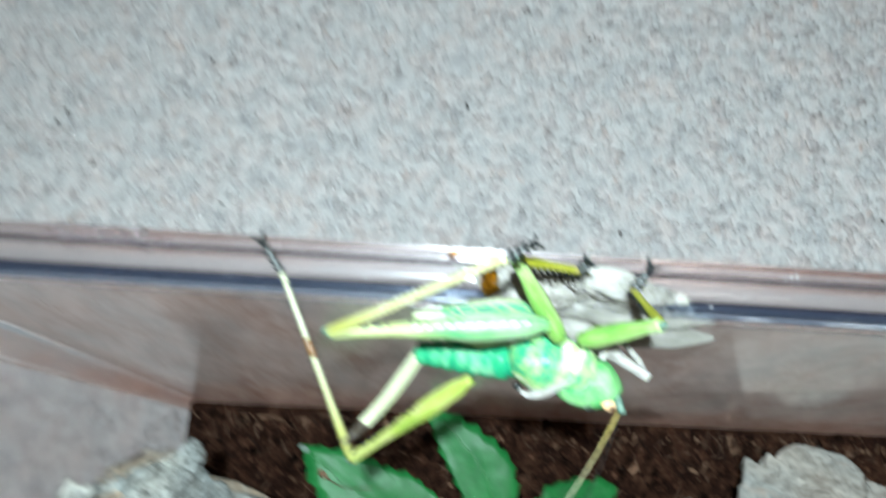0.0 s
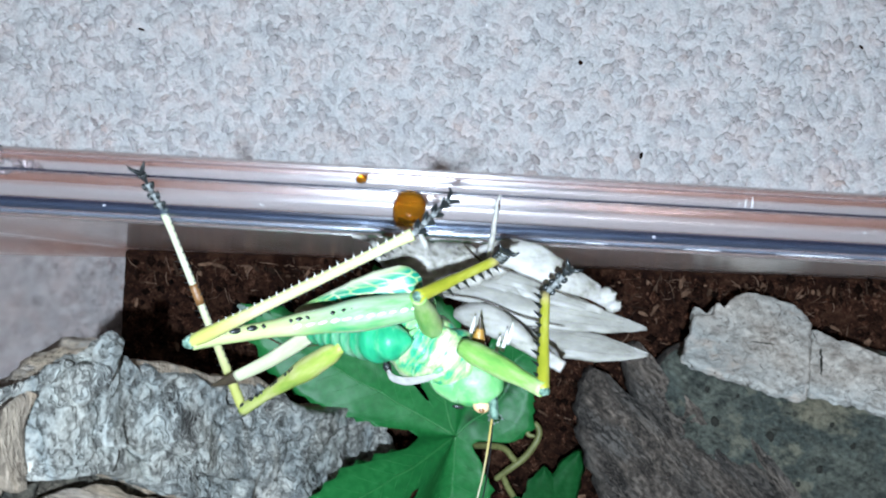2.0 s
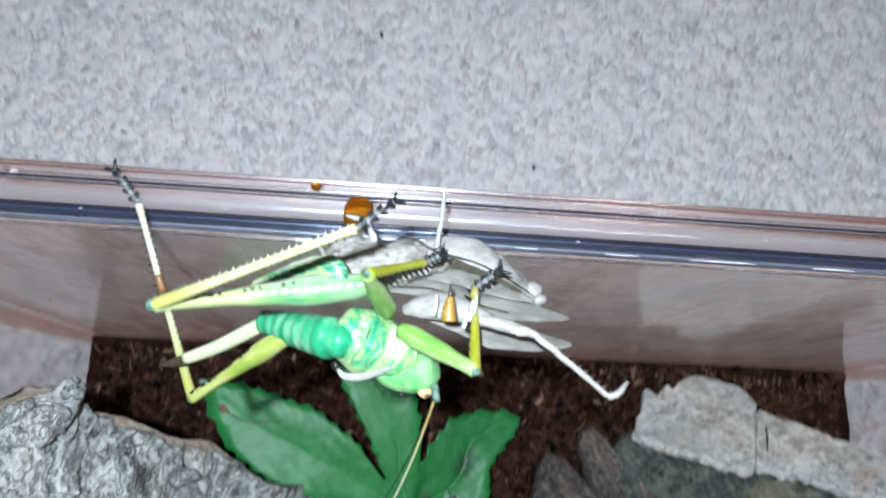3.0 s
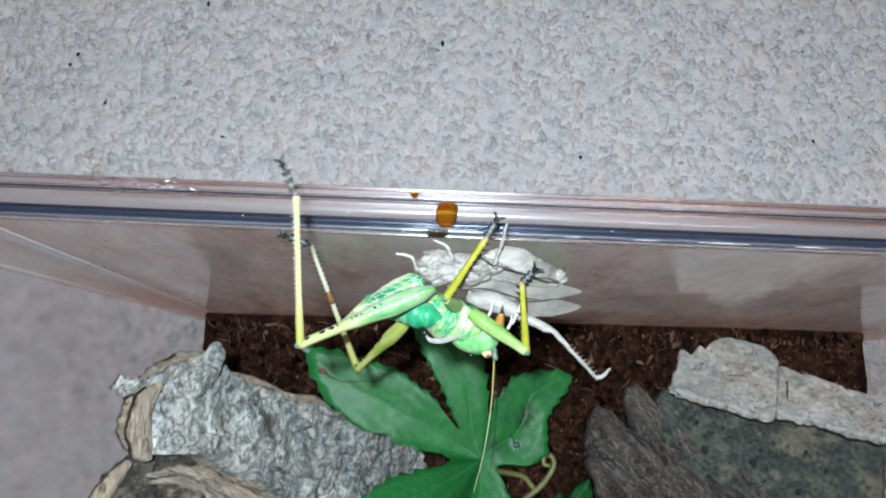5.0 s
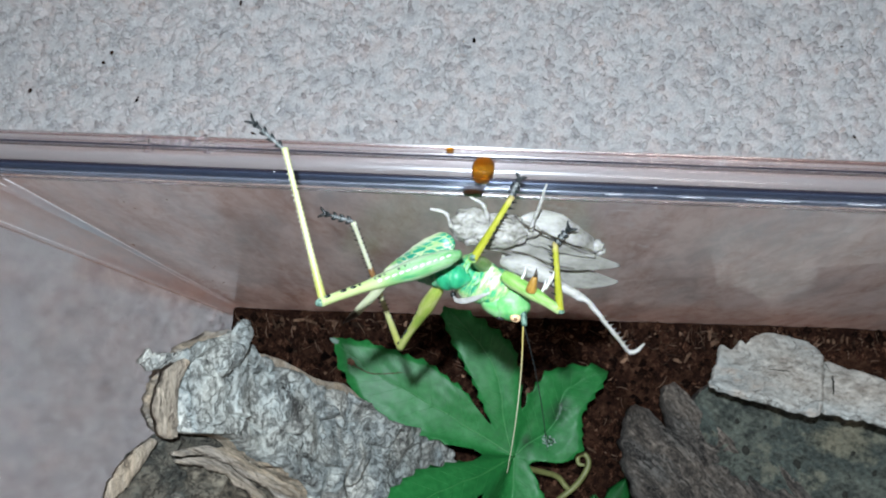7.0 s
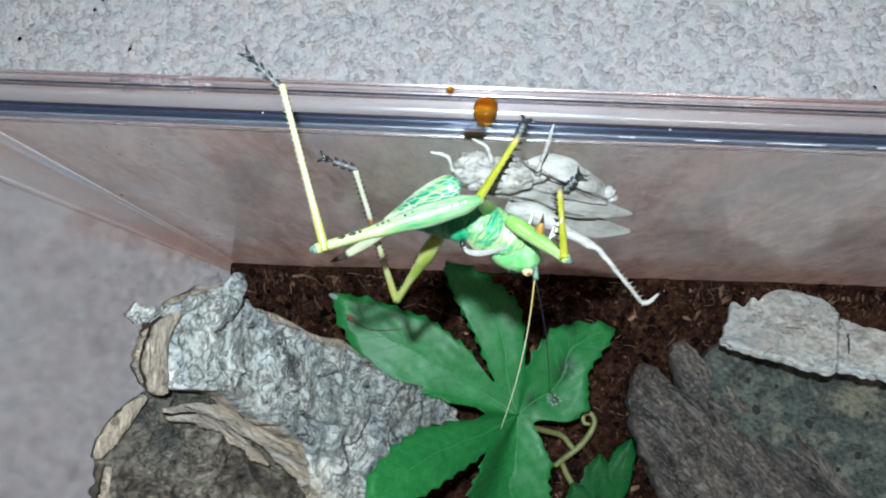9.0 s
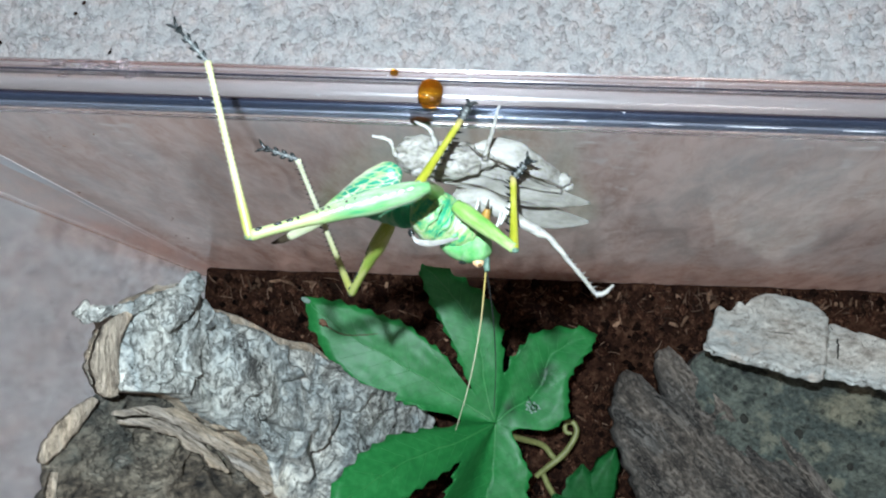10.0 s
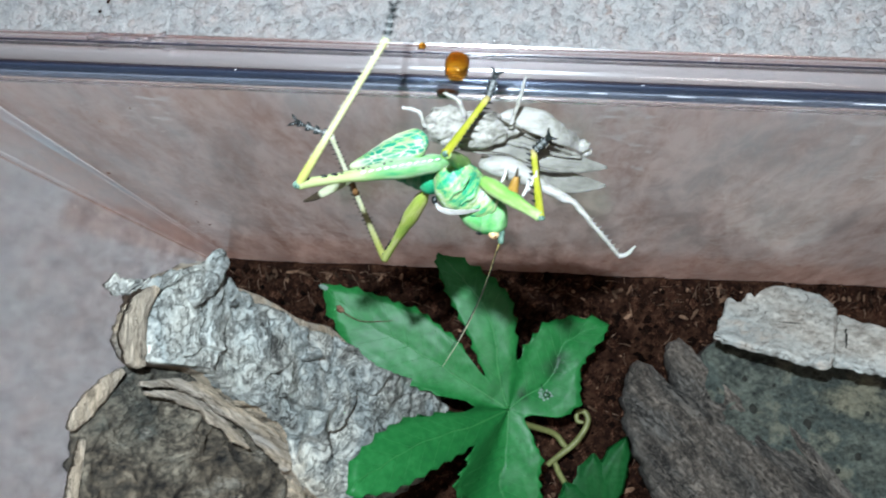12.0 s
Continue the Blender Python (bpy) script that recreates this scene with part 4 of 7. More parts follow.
# ---- cork bark ----
def rough_sheet(outline, thick, relief, freq, jag, seed, turns=220, rings=60, ridge=1.0, bow=(0, 0), edge_soft=0.12, plates=0.0):
    """A broken piece of bark over a star-shaped outline in the (u, v) plane: uneven skin (material 0), torn rim and underside (material 1)."""
    pts = [Vector((*p, 0)) for p in outline]
    n = len(pts)
    mid = sum(pts, Vector()) / n
    rim = []
    for i in range(turns):
        s = n * i / turns
        k, f = int(s), s - int(s)
        p0, p1, p2, p3 = (pts[(k + d) % n] for d in (-1, 0, 1, 2))
        p = 0.5 * ((2 * p1) + (p2 - p0) * f + (2 * p0 - 5 * p1 + 4 * p2 - p3) * f * f + (3 * p1 - p0 - 3 * p2 + p3) * f ** 3)
        away = (p - mid).normalized()
        j = noise.noise(p * 260 + Vector((0, 0, seed))) + 0.6 * noise.noise(p * 700 + Vector((0, 0, seed)))
        rim.append(p + away * j * jag)

    def lift(p, s):
        q = p * freq + Vector((seed, 0, 0))
        h = noise.fractal(q, 0.9, 2.1, 5)
        if plates:
            c = p * 105 + 0.6 * noise.noise_vector(p * 120 + Vector((seed, 4, 0)))
            c.y *= 0.72
            far, at = noise.voronoi(c)
            own = Vector((noise.cell(at[0] * 7.3), noise.cell(at[0] * 7.3 + Vector((5, 0, 0))), noise.cell(at[0] * 7.3 + Vector((0, 5, 0))))) - Vector((0.5, 0.5, 0.5))
            split = max(0.0, 1 - (far[1] - far[0]) / 0.12)
            deep = max(0.0, min(1.0, 0.5 + 1.6 * noise.noise(p * 90 + Vector((0, seed, 2)))))
            plate = 0.5 * own.z + 0.7 * ((c.x - at[0].x) * own.x + (c.y - at[0].y) * own.y) - 0.5 * split * split * deep
            h = 0.75 * noise.fractal(q, 0.9, 2.1, 2) + plates * plate
        r = 1 - abs(noise.noise(q * 1.7 + Vector((3, 1, 0)))) * 2
        w = relief * (h * 0.9 + ridge * 0.5 * r + (0.22 * noise.noise(q * 6) + 0.13 * noise.noise(q * 14)) * (1 - 0.55 * plates))
        d = p - mid
        w += bow[0] * d.x * d.x + bow[1] * d.y * d.y
        if s > 1 - edge_soft:
            w -= thick * 0.35 * ((s - 1 + edge_soft) / edge_soft) ** 2
        return w

    bm = bmesh.new()
    centre = bm.verts.new((mid.x, mid.y, lift(mid, 0)))
    loops = []
    for r in range(1, rings + 1):
        s = (r / rings) ** 0.8
        row = []
        for p in rim:
            q = mid.lerp(p, s)
            row.append(bm.verts.new((q.x, q.y, lift(q, s))))
        loops.append(row)
    for k in range(turns):
        bm.faces.new((centre, loops[0][k], loops[0][(k + 1) % turns]))
    for a, b in zip(loops, loops[1:]):
        for k in range(turns):
            bm.faces.new((a[k], b[k], b[(k + 1) % turns], a[(k + 1) % turns]))
    last = loops[-1]
    for step in range(1, 6):
        row = []
        for k, p in enumerate(rim):
            away = (p - mid).normalized()
            out = jag * 0.9 * noise.noise(Vector((p.x * 500, p.y * 500, seed + step * 1.3)))
            top = loops[-1][k].co
            row.append(bm.verts.new((top.x + away.x * out, top.y + away.y * out, top.z - thick * step / 5)))
        for k in range(turns):
            bm.faces.new((last[k], row[k], row[(k + 1) % turns], last[(k + 1) % turns])).material_index = 1
        last = row
    bm.faces.new(last[::-1]).material_index = 1
    return bm


def framed(origin, u, v):
    u, v = Vector(u).normalized(), Vector(v).normalized()
    w = u.cross(v).normalized()
    m = Matrix((u, w.cross(u), w)).transposed().to_4x4()
    m.translation = origin
    return m


def ribbon(path, half, thick, seed, n=90, across=12, ragged=1.0):
    """A torn band of cork along a path with its half widths, in millimetres: ragged edges, grooved skin, closed below."""
    bm = bmesh.new()
    rows = []
    line = smooth_path(path, half, n)
    for i, (p, w, _) in enumerate(line):
        a, b = line[max(i - 1, 0)][0], line[min(i + 1, n)][0]
        d = (b - a).normalized()
        side = Vector((0, 0, 1)).cross(d).normalized()
        top, low = [], []
        for k in range(across + 1):
            f = 2 * k / across - 1
            q = Vector((i * 0.09, 0, seed))
            jag = 1 + ragged * (0.55 * noise.noise(q + Vector((0, 9 * (f > 0), 0))) + 0.3 * noise.noise(q * 3.1 + Vector((0, 5 * (f > 0), 0)))) * abs(f) ** 3
            groove = 0.30 * noise.noise(Vector((i * 0.05, f * w * 1.9, seed))) + 0.16 * noise.noise(Vector((i * 0.16, f * w * 4.2, seed + 4)))
            c = p + side * (f * w * jag) + Vector((0, 0, groove - 0.5 * thick * abs(f) ** 4))
            top.append(bm.verts.new(c * MM))
            low.append(bm.verts.new((c - Vector((0, 0, thick)) - side * (f * 0.3)) * MM))
        rows.append(top + low[::-1])
    m = len(rows[0])
    for r0, r1 in zip(rows, rows[1:]):
        for k in range(m):
            bm.faces.new((r0[k], r0[(k + 1) % m], r1[(k + 1) % m], r1[k]))
    bm.faces.new(rows[0]), bm.faces.new(rows[-1][::-1])
    return bm


def cork_slab():
    """A thick slab of cork leaning up on the box's end wall; its outer skin is broken away over the mossy inside."""
    slab = tagged(new("cork_bark"), "thick grey cork bark leaning on the wall, broken open inside", "cork bark")
    slab.matrix_world = framed((-0.055, 0.036, 0.091), (0.565, 0, -0.825), (0, 1, 0))
    outer = rough_sheet([(0.0036, 0.0198), (0.0095, 0.0212), (0.0115, 0.0168), (0.018, 0.0170), (0.033, 0.0125), (0.043, 0.0115), (0.057, 0.0040), (0.082, 0.0010), (0.086, -0.012), (0.072, -0.024), (0.052, -0.030), (0.036, -0.020), (0.0305, -0.0105), (0.018, -0.0045), (0.0071, 0.0003), (-0.0030, 0.0012), (-0.0045, 0.0068), (-0.0032, 0.0134)], 0.0085, 0.0040, 58, 0.0010, 2.0, 420, 150, ridge=0.45, plates=0.75)
    part("outer_bark", outer, [BARK_GREY, BARK_TORN], slab, "grey fissured cork skin with tan broken edges")
    part("rim_edge", ribbon([(12.0, 17.0, -1.6), (18.0, 16.6, -2.0), (26.0, 14.6, -2.2), (33.0, 12.4, -2.2), (43.0, 11.2, -2.4), (50.0, 7.6, -2.4)], [0.3, 0.9, 1.2, 0.9, 1.1, 0.3], 1.8, 21.0, ragged=0.7), BARK_TAN, slab, "tan weathered rim of the cork")
    part("torn_edge", ribbon([(-3.4, 14.6, -0.2), (-5.2, 11.2, -1.2), (-5.8, 6.6, -1.6), (-5.0, 1.8, -1.6), (-3.8, 0.2, -1.6)], [0.8, 2.0, 2.4, 2.2, 0.6], 2.2, 5.0, ragged=0.35), BARK_TAN, slab, "tan torn edge of the cork")
    inner = rough_sheet([(-0.0095, -0.0111), (-0.0055, -0.0040), (0.000, 0.0005), (0.014, 0.0010), (0.033, -0.006), (0.050, -0.016), (0.052, -0.034), (0.020, -0.044), (-0.0075, -0.040), (-0.0100, -0.020)], 0.004, 0.0022, 110, 0.0009, 7.0, 220, 70, edge_soft=0.06)
    bmesh.ops.translate(inner, vec=(0, 0, -0.0088), verts=inner.verts)
    part("inner_cork", inner, [BARK_INNER, BARK_INNER], slab, "dark mossy inner cork")
    part("rim_edge", ribbon([(-4.6, -0.6, -7.0), (-8.4, -5.0, -7.4), (-11.2, -9.0, -7.8), (-12.4, -11.6, -8.4)], [0.7, 1.9, 1.7, 0.5], 1.6, 9.0, ragged=0.4), BARK_TAN, slab, "tan weathered rim of the cork")
    part("rim_edge", ribbon([(-10.2, -13.2, -8.0), (-10.6, -18, -8.0), (-11.0, -26, -8.0), (-9.0, -36, -8.0)], [0.4, 1.0, 1.1, 0.6], 1.6, 19.0), BARK_TAN, slab, "tan weathered rim of the cork")
    for path, half, seed in (([(-3.4, -3.0, -2.4), (3.0, -2.6, -2.2), (10.1, -3.9, -2.2), (18.0, -7.6, -2.4), (26.0, -11.6, -2.6), (32.0, -15.4, -3.0), (33.6, -19.0, -3.4)], [0.4, 1.0, 1.4, 1.7, 2.2, 2.7, 1.0], 3.0), ([(-1.0, -4.6, -4.4), (6.0, -4.8, -4.4), (13.0, -7.2, -4.6), (20.0, -11.6, -5.0), (24.0, -14.4, -5.2)], [0.4, 1.1, 1.3, 1.2, 0.3], 6.0), ([(35.0, -21.0, -3.6), (37.0, -24.5, -4.0), (38.0, -29.0, -4.4), (37.0, -34.0, -5.0)], [0.8, 2.6, 2.8, 1.4], 8.0)):
        part("broken_lip", ribbon(path, half, 1.3, seed), BARK_TORN, slab, "tan torn layer along the break")
    knob = bmesh.new()
    for path, r, seed in (([(3.0, 14.0, -1.0), (5.8, 17.0, 1.8), (7.6, 20.0, 2.4), (9.8, 21.0, 1.2)], [3.0, 2.4, 1.8, 0.9], 1.0), ([(10.2, 20.6, 1.6), (8.6, 22.4, 2.4), (5.8, 21.6, 2.8), (4.6, 18.6, 2.4)], [0.6, 0.8, 0.9, 0.6], 2.0), ([(8.4, 12.0, -1.0), (9.0, 16.0, 0.4), (9.4, 19.6, 0.0)], [1.2, 1.4, 0.8], 3.0)):
        rings = tube(knob, smooth_path(path, r, 30), 26)
        for row in rings:
            for v in row:
                q = v.co / MM
                v.co += Vector((noise.noise(q * 0.5), noise.noise(q * 0.5 + Vector((9, 0, 0))), noise.noise(q * 0.5 + Vector((0, 9, 0))))) * 0.9 * MM
    part("knob", knob, BARK_GREY, slab, "grey twisted knotty lump")
    shard = ribbon([(-11.6, 15.2, -2.4), (-9.6, 13.8, -2.0), (-6.4, 15.0, -1.6), (-3.0, 15.6, -1.0), (0.4, 17.4, -0.8), (3.0, 18.4, -0.6)], [1.6, 1.9, 0.9, 1.3, 1.3, 0.4], 1.2, 14.0)
    part("shard", shard, BARK_GREY, slab, "thin grey splinter curling off")
    return slab


cork_slab()


def bark_piece(name, label, outline, origin, u, v, thick, relief, freq, jag, seed, mats, **more):
    ob = new(name, finish(rough_sheet(outline, thick, relief, freq, jag, seed, **more), name, mats))
    ob.matrix_world = framed(origin, u, v)
    return tagged(ob, label, "bark")


bark_piece("bark_slab", "flat greenish-grey bark slab with dark spots lying on soil", [(0.056, 0.044), (0.062, 0.051), (0.080, 0.052), (0.116, 0.046), (0.116, 0.010), (0.110, -0.02), (0.08, -0.02), (0.066, 0.010), (0.060, 0.030)], (0, 0, 0.0165), (1, 0, 0.02), (0, 1, 0.05), 0.006, 0.0012, 60, 0.0006, 11.0, [BARK_GREEN, BARK_BROWN], ridge=0.3)


def dark_spots():
    slab = bpy.data.objects["bark_slab"]
    inv = slab.matrix_world.inverted()
    for x, y, r in ((0.0815, 0.0300, 1.7), (0.0685, 0.0335, 1.5), (0.0668, 0.0410, 1.0), (0.0930, 0.0225, 1.2), (0.0880, 0.0190, 0.9), (0.0960, 0.0330, 0.8), (0.0740, 0.0395, 0.7), (0.1010, 0.0280, 1.0)):
        bm = bmesh.new()
        p = inv @ Vector((x, y, 0.0195))
        near = min((v.co for v in slab.data.vertices), key=lambda c: (c.x - p.x) ** 2 + (c.y - p.y) ** 2)
        blob(bm, (p.x / MM, p.y / MM, near.z / MM), (r * 0.8, r * 0.65, 0.32), 0.35, 0.8, 22, 10, turn=(0, 0, r * 70))
        part("dark_spot", bm, KNOT, slab, "dark soft-edged fungus spot")


KNOT = grainy("bark_fungus", [(0.3, (0.007, 0.008, 0.006)), (0.7, (0.026, 0.026, 0.018))], 500, 0.9)
dark_spots()


def bark_thing(name, label, origin, u, v):
    ob = tagged(new(name), label, "bark")
    ob.matrix_world = framed(origin, u, v)
    return ob


strip = bark_thing("bark_strip", "dark brown ridged bark strip lying over the flat slab", (0, 0, 0.0195), (1, 0, 0.03), (0, 1, -0.05))
part("main_ridge", rough_sheet([(0.0385, 0.0435), (0.0425, 0.0450), (0.0490, 0.0395), (0.0580, 0.0330), (0.0680, 0.0250), (0.0800, 0.0120), (0.0900, 0.000), (0.080, -0.010), (0.055, -0.008), (0.0440, 0.0110), (0.0370, 0.0300)], 0.008, 0.0024, 90, 0.0010, 13.0, ridge=1.2), [BARK_BROWN, BARK_BROWN], strip, "dark furrowed bark ridge")
prong = rough_sheet([(0.0485, 0.0480), (0.0515, 0.0520), (0.0560, 0.0455), (0.0650, 0.0370), (0.0760, 0.0265), (0.0900, 0.0120), (0.0960, 0.000), (0.0860, 0.0040), (0.0700, 0.0215), (0.0590, 0.0315), (0.0505, 0.0385)], 0.007, 0.0022, 85, 0.0008, 23.0, ridge=1.0)
bmesh.ops.translate(prong, vec=(0, 0, -0.0012), verts=prong.verts)
part("prong", prong, [BARK_BROWN, BARK_BROWN], strip, "long pointed bark splinter")
splinter = rough_sheet([(0.0765, 0.0295), (0.0790, 0.0285), (0.0850, 0.0210), (0.0930, 0.0100), (0.0890, 0.0105), (0.0800, 0.0225)], 0.003, 0.0008, 120, 0.0004, 29.0, 90, 16)
part("splinter", splinter, [BARK_BROWN, BARK_BROWN], strip, "small loose splinter")
chip = bark_thing("bark_chip", "pale grey-beige bark chip propped above the flat slab", (0.0801, 0.0455, 0.0420), (1, 0, 0), (0, 0.74, -0.67))
chip.matrix_world = chip.matrix_world @ Matrix.Scale(1.045, 4)
part("main_plate", rough_sheet([(-0.0224, 0.0088), (-0.0184, 0.0170), (-0.0145, 0.0181), (-0.0129, 0.0210), (-0.0118, 0.0198), (-0.0098, 0.0219), (-0.0052, 0.0245), (-0.0016, 0.0234), (0.0036, 0.0206), (0.0058, 0.0176), (0.0061, 0.0147), (0.0036, 0.0082), (0.0010, -0.0004), (-0.0018, -0.0029), (-0.0092, -0.0006), (-0.0165, 0.0026), (-0.0222, 0.0056)], 0.0013, 0.0006, 55, 0.0007, 17.0, ridge=0.6, edge_soft=0.05), [BARK_CHIP, BARK_CHIP], chip, "pale flat bark plate")


def chip_cracks():
    skin = [v.co for v in bpy.data.objects["main_plate"].data.vertices]
    for path in ([(6.2, 13.5), (6.4, 9.0), (5.2, 5.0), (4.2, 1.0)], [(-8.2, 10.6), (-5.0, 10.0), (-3.2, 9.7)], [(7.6, 11.6), (7.9, 9.6), (7.5, 8.0)]):
        bm = bmesh.new()
        rows = []
        for x, y in path:
            z = min(skin, key=lambda c: (c.x / MM - x) ** 2 + (c.y / MM - y) ** 2 + (1e3 if c.z < -0.002 else 0)).z / MM
            rows.append((x, y, z))
        line = smooth_path(rows, [0.06] + [0.22] * (len(rows) - 2) + [0.05], 16, 0.4)
        tube(bm, [(p + Vector((0.25 * noise.noise(p * 0.9), 0.25 * noise.noise(p * 1.1 + Vector((7, 0, 0))), 0.02)), a, b) for p, a, b in line], 6)
        part("crack", bm, KNOT, chip, "dark crack in the bark")


chip_cracks()
end = rough_sheet([(0.0063, 0.0147), (0.0090, 0.0133), (0.0130, 0.0109), (0.0200, 0.0070), (0.0300, 0.0020), (0.0330, -0.0060), (0.0240, -0.0095), (0.0120, -0.0050), (0.0060, -0.0028), (0.0012, -0.0008), (0.0037, 0.0075)], 0.0013, 0.0006, 55, 0.0008, 19.0, ridge=0.6, edge_soft=0.05)
bmesh.ops.translate(end, vec=(0, 0, -0.0008), verts=end.verts)
part("end_plate", end, [BARK_CHIP, BARK_CHIP], chip, "pale bark plate behind a crack")
back = rough_sheet([(-0.0180, 0.0130), (-0.0175, 0.0215), (-0.0150, 0.0200), (-0.0120, 0.0225), (-0.0090, 0.0180), (-0.0100, 0.0120)], 0.0022, 0.0007, 150, 0.0005, 31.0, 90, 16)
bmesh.ops.translate(back, vec=(0, 0, -0.0022), verts=back.verts)
part("back_layer", back, [BARK_CHIP, BARK_CHIP], chip, "thin layer behind the plate")


# ---- plant ----
LEAF_CENTRE = Vector((0.0071, 0.0317, 0.0290))


def lobe(bm, tip, left, right, bend, teeth, seed=0.0, n=84, high=0.0022, deep=1.0, fold=0.0011, roll=0.0):
    """One lobe of a palmate leaf from its centre to tip: half widths (share of the length, millimetres) at either side, toothed edges, a sunk midrib, a slight roll."""
    a, b = Vector((0, 0, 0)), Vector(tip) - LEAF_CENTRE
    side = Vector((-b.y, b.x, 0)).normalized()
    rows = []

    def width(stations, s):
        for (s0, w0), (s1, w1) in zip(stations, stations[1:]):
            if s <= s1:
                f = (s - s0) / (s1 - s0)
                return (w0 + (w1 - w0) * f * f * (3 - 2 * f)) * MM
        return stations[-1][1] * MM

    for i in range(n + 1):
        s = i / n
        mid = a.lerp(b, s) + side * (bend * MM * math.sin(math.pi * s))
        mid.z += high * math.sin(math.pi * s)
        saw = (i * teeth / n + 0.15 * math.sin(i * 1.7 + seed)) % 1.0
        row = []
        for k in range(-6, 7):
            f = k / 6
            w = width(left if f > 0 else right, s)
            tooth = (1.15 * saw - 0.4) * MM * deep if abs(k) == 6 and 0.3 < s < 0.97 else 0.0
            p = mid + side * (w * f + math.copysign(tooth, f))
            p.z += fold * (abs(f) ** 0.6 - 1) * math.sin(math.pi * min(s + 0.15, 1)) - 0.0012 * f * f + roll * w * f + 0.0003 * noise.noise(Vector((p.x * 120 + seed, p.y * 120, seed))) + 0.00012 * noise.noise(Vector((p.x * 400 + seed, p.y * 400, seed)))
            row.append(bm.verts.new(p))
        rows.append(row)
    for r0, r1 in zip(rows, rows[1:]):
        for k in range(12):
            bm.faces.new((r0[k], r0[k + 1], r1[k + 1], r1[k]))
    return [[v.co.copy() for v in r] for r in rows]


# lobes round the stalk: tip from the centre, half widths to its right and its left (share of its length, millimetres), teeth, arch, fold
LEAF_LOBES = (
    ((25.1, 22.3, -3.0), [(0, 3), (0.05, 4.1), (0.29, 10), (0.42, 10.2), (0.5, 7.9), (0.54, 5.4), (0.65, 2.9), (0.82, 2.0), (0.92, 1.3), (1, 0.3)], [(0, 4), (0.29, 7.4), (0.43, 9.0), (0.63, 10), (0.77, 7.9), (0.94, 3.6), (1, 0.4)], 9, 0.4, 1.5),
    ((-18.5, 38.3, 6.0), [(0, 4), (0.24, 7.1), (0.35, 9), (0.47, 10.8), (0.57, 11.8), (0.68, 10.5), (0.79, 8.1), (0.89, 5.4), (1, 0.4)], [(0, 3), (0.25, 1.7), (0.49, 1.0), (0.64, 1.2), (0.75, 1.4), (0.89, 1.2), (1, 0.3)], 11, 1.6, 0.7),
    ((-47.1, 29.6, 8.0), [(0, 3.5), (0.17, 3.6), (0.38, 7), (0.56, 7.8), (0.7, 6.0), (0.83, 4.2), (0.95, 1.5), (1, 0.3)], [(0, 3.5), (0.17, 4.1), (0.31, 6.8), (0.49, 9.1), (0.64, 9.5), (0.76, 8.6), (0.88, 5.3), (1, 0.3)], 15, 0.8, 0.5),
    ((-32.7, -19.1, 37.0), [(0, 4), (0.24, 4.4), (0.41, 6.7), (0.56, 8.7), (0.7, 8.3), (0.84, 6.6), (0.92, 5.0), (1, 0.4)], [(0, 3), (0.27, 3.3), (0.44, 3.5), (0.65, 3.7), (0.78, 3.5), (0.94, 1.5), (1, 0.3)], 12, 1.5, 0.8),
    ((2.4, -31.2, -2.0), [(0, 5), (0.24, 8.2), (0.35, 9.8), (0.56, 13), (0.8, 9), (1, 0.5)], [(0, 2.5), (0.07, 3.7), (0.25, 5.7), (0.4, 7.1), (0.53, 6.0), (0.68, 6.1), (0.85, 4), (1, 0.4)], 11, 1.0, 1.3),
)


def eased(stations, s):
    for (s0, w0), (s1, w1) in zip(stations, stations[1:]):
        if s <= s1:
            f = (s - s0) / (s1 - s0)
            return w0 + (w1 - w0) * f * f * (3 - 2 * f)
    return stations[-1][1]


def midrib(right, left, s):
    return 0.5 * (eased(left, s) - eased(right, s)) * min(1.0, s / 0.35)


def leaf_height(x, y):
    """Millimetres above the leaf's centre: each lobe's own slope, arch and fold, blended into its neighbours."""
    r = math.hypot(x, y)
    top, total = 0.0, 1e-9
    for tip, right, left, teeth, high, fold in LEAF_LOBES:
        span = math.hypot(tip[0], tip[1])
        along, across = (x * tip[0] + y * tip[1]) / span, (y * tip[0] - x * tip[1]) / span
        turn = math.atan2(across, along)
        w = math.exp(-(turn / 0.42) ** 2) + 1e-6
        s = min(max(along / span, 0.0), 1.0)
        crease = (min(abs(across - midrib(right, left, s)) / 6.0, 1.0) ** 0.7 - 1) * min(1.0, r / 9.0)
        top += w * (tip[2] * max(along, 0) / span + high * math.sin(math.pi * s) + fold * crease)
        total += w
    q = Vector((x, y, 0))
    return top / total + 0.30 * noise.noise(q * 0.12) + 0.10 * noise.noise(q * 0.42)


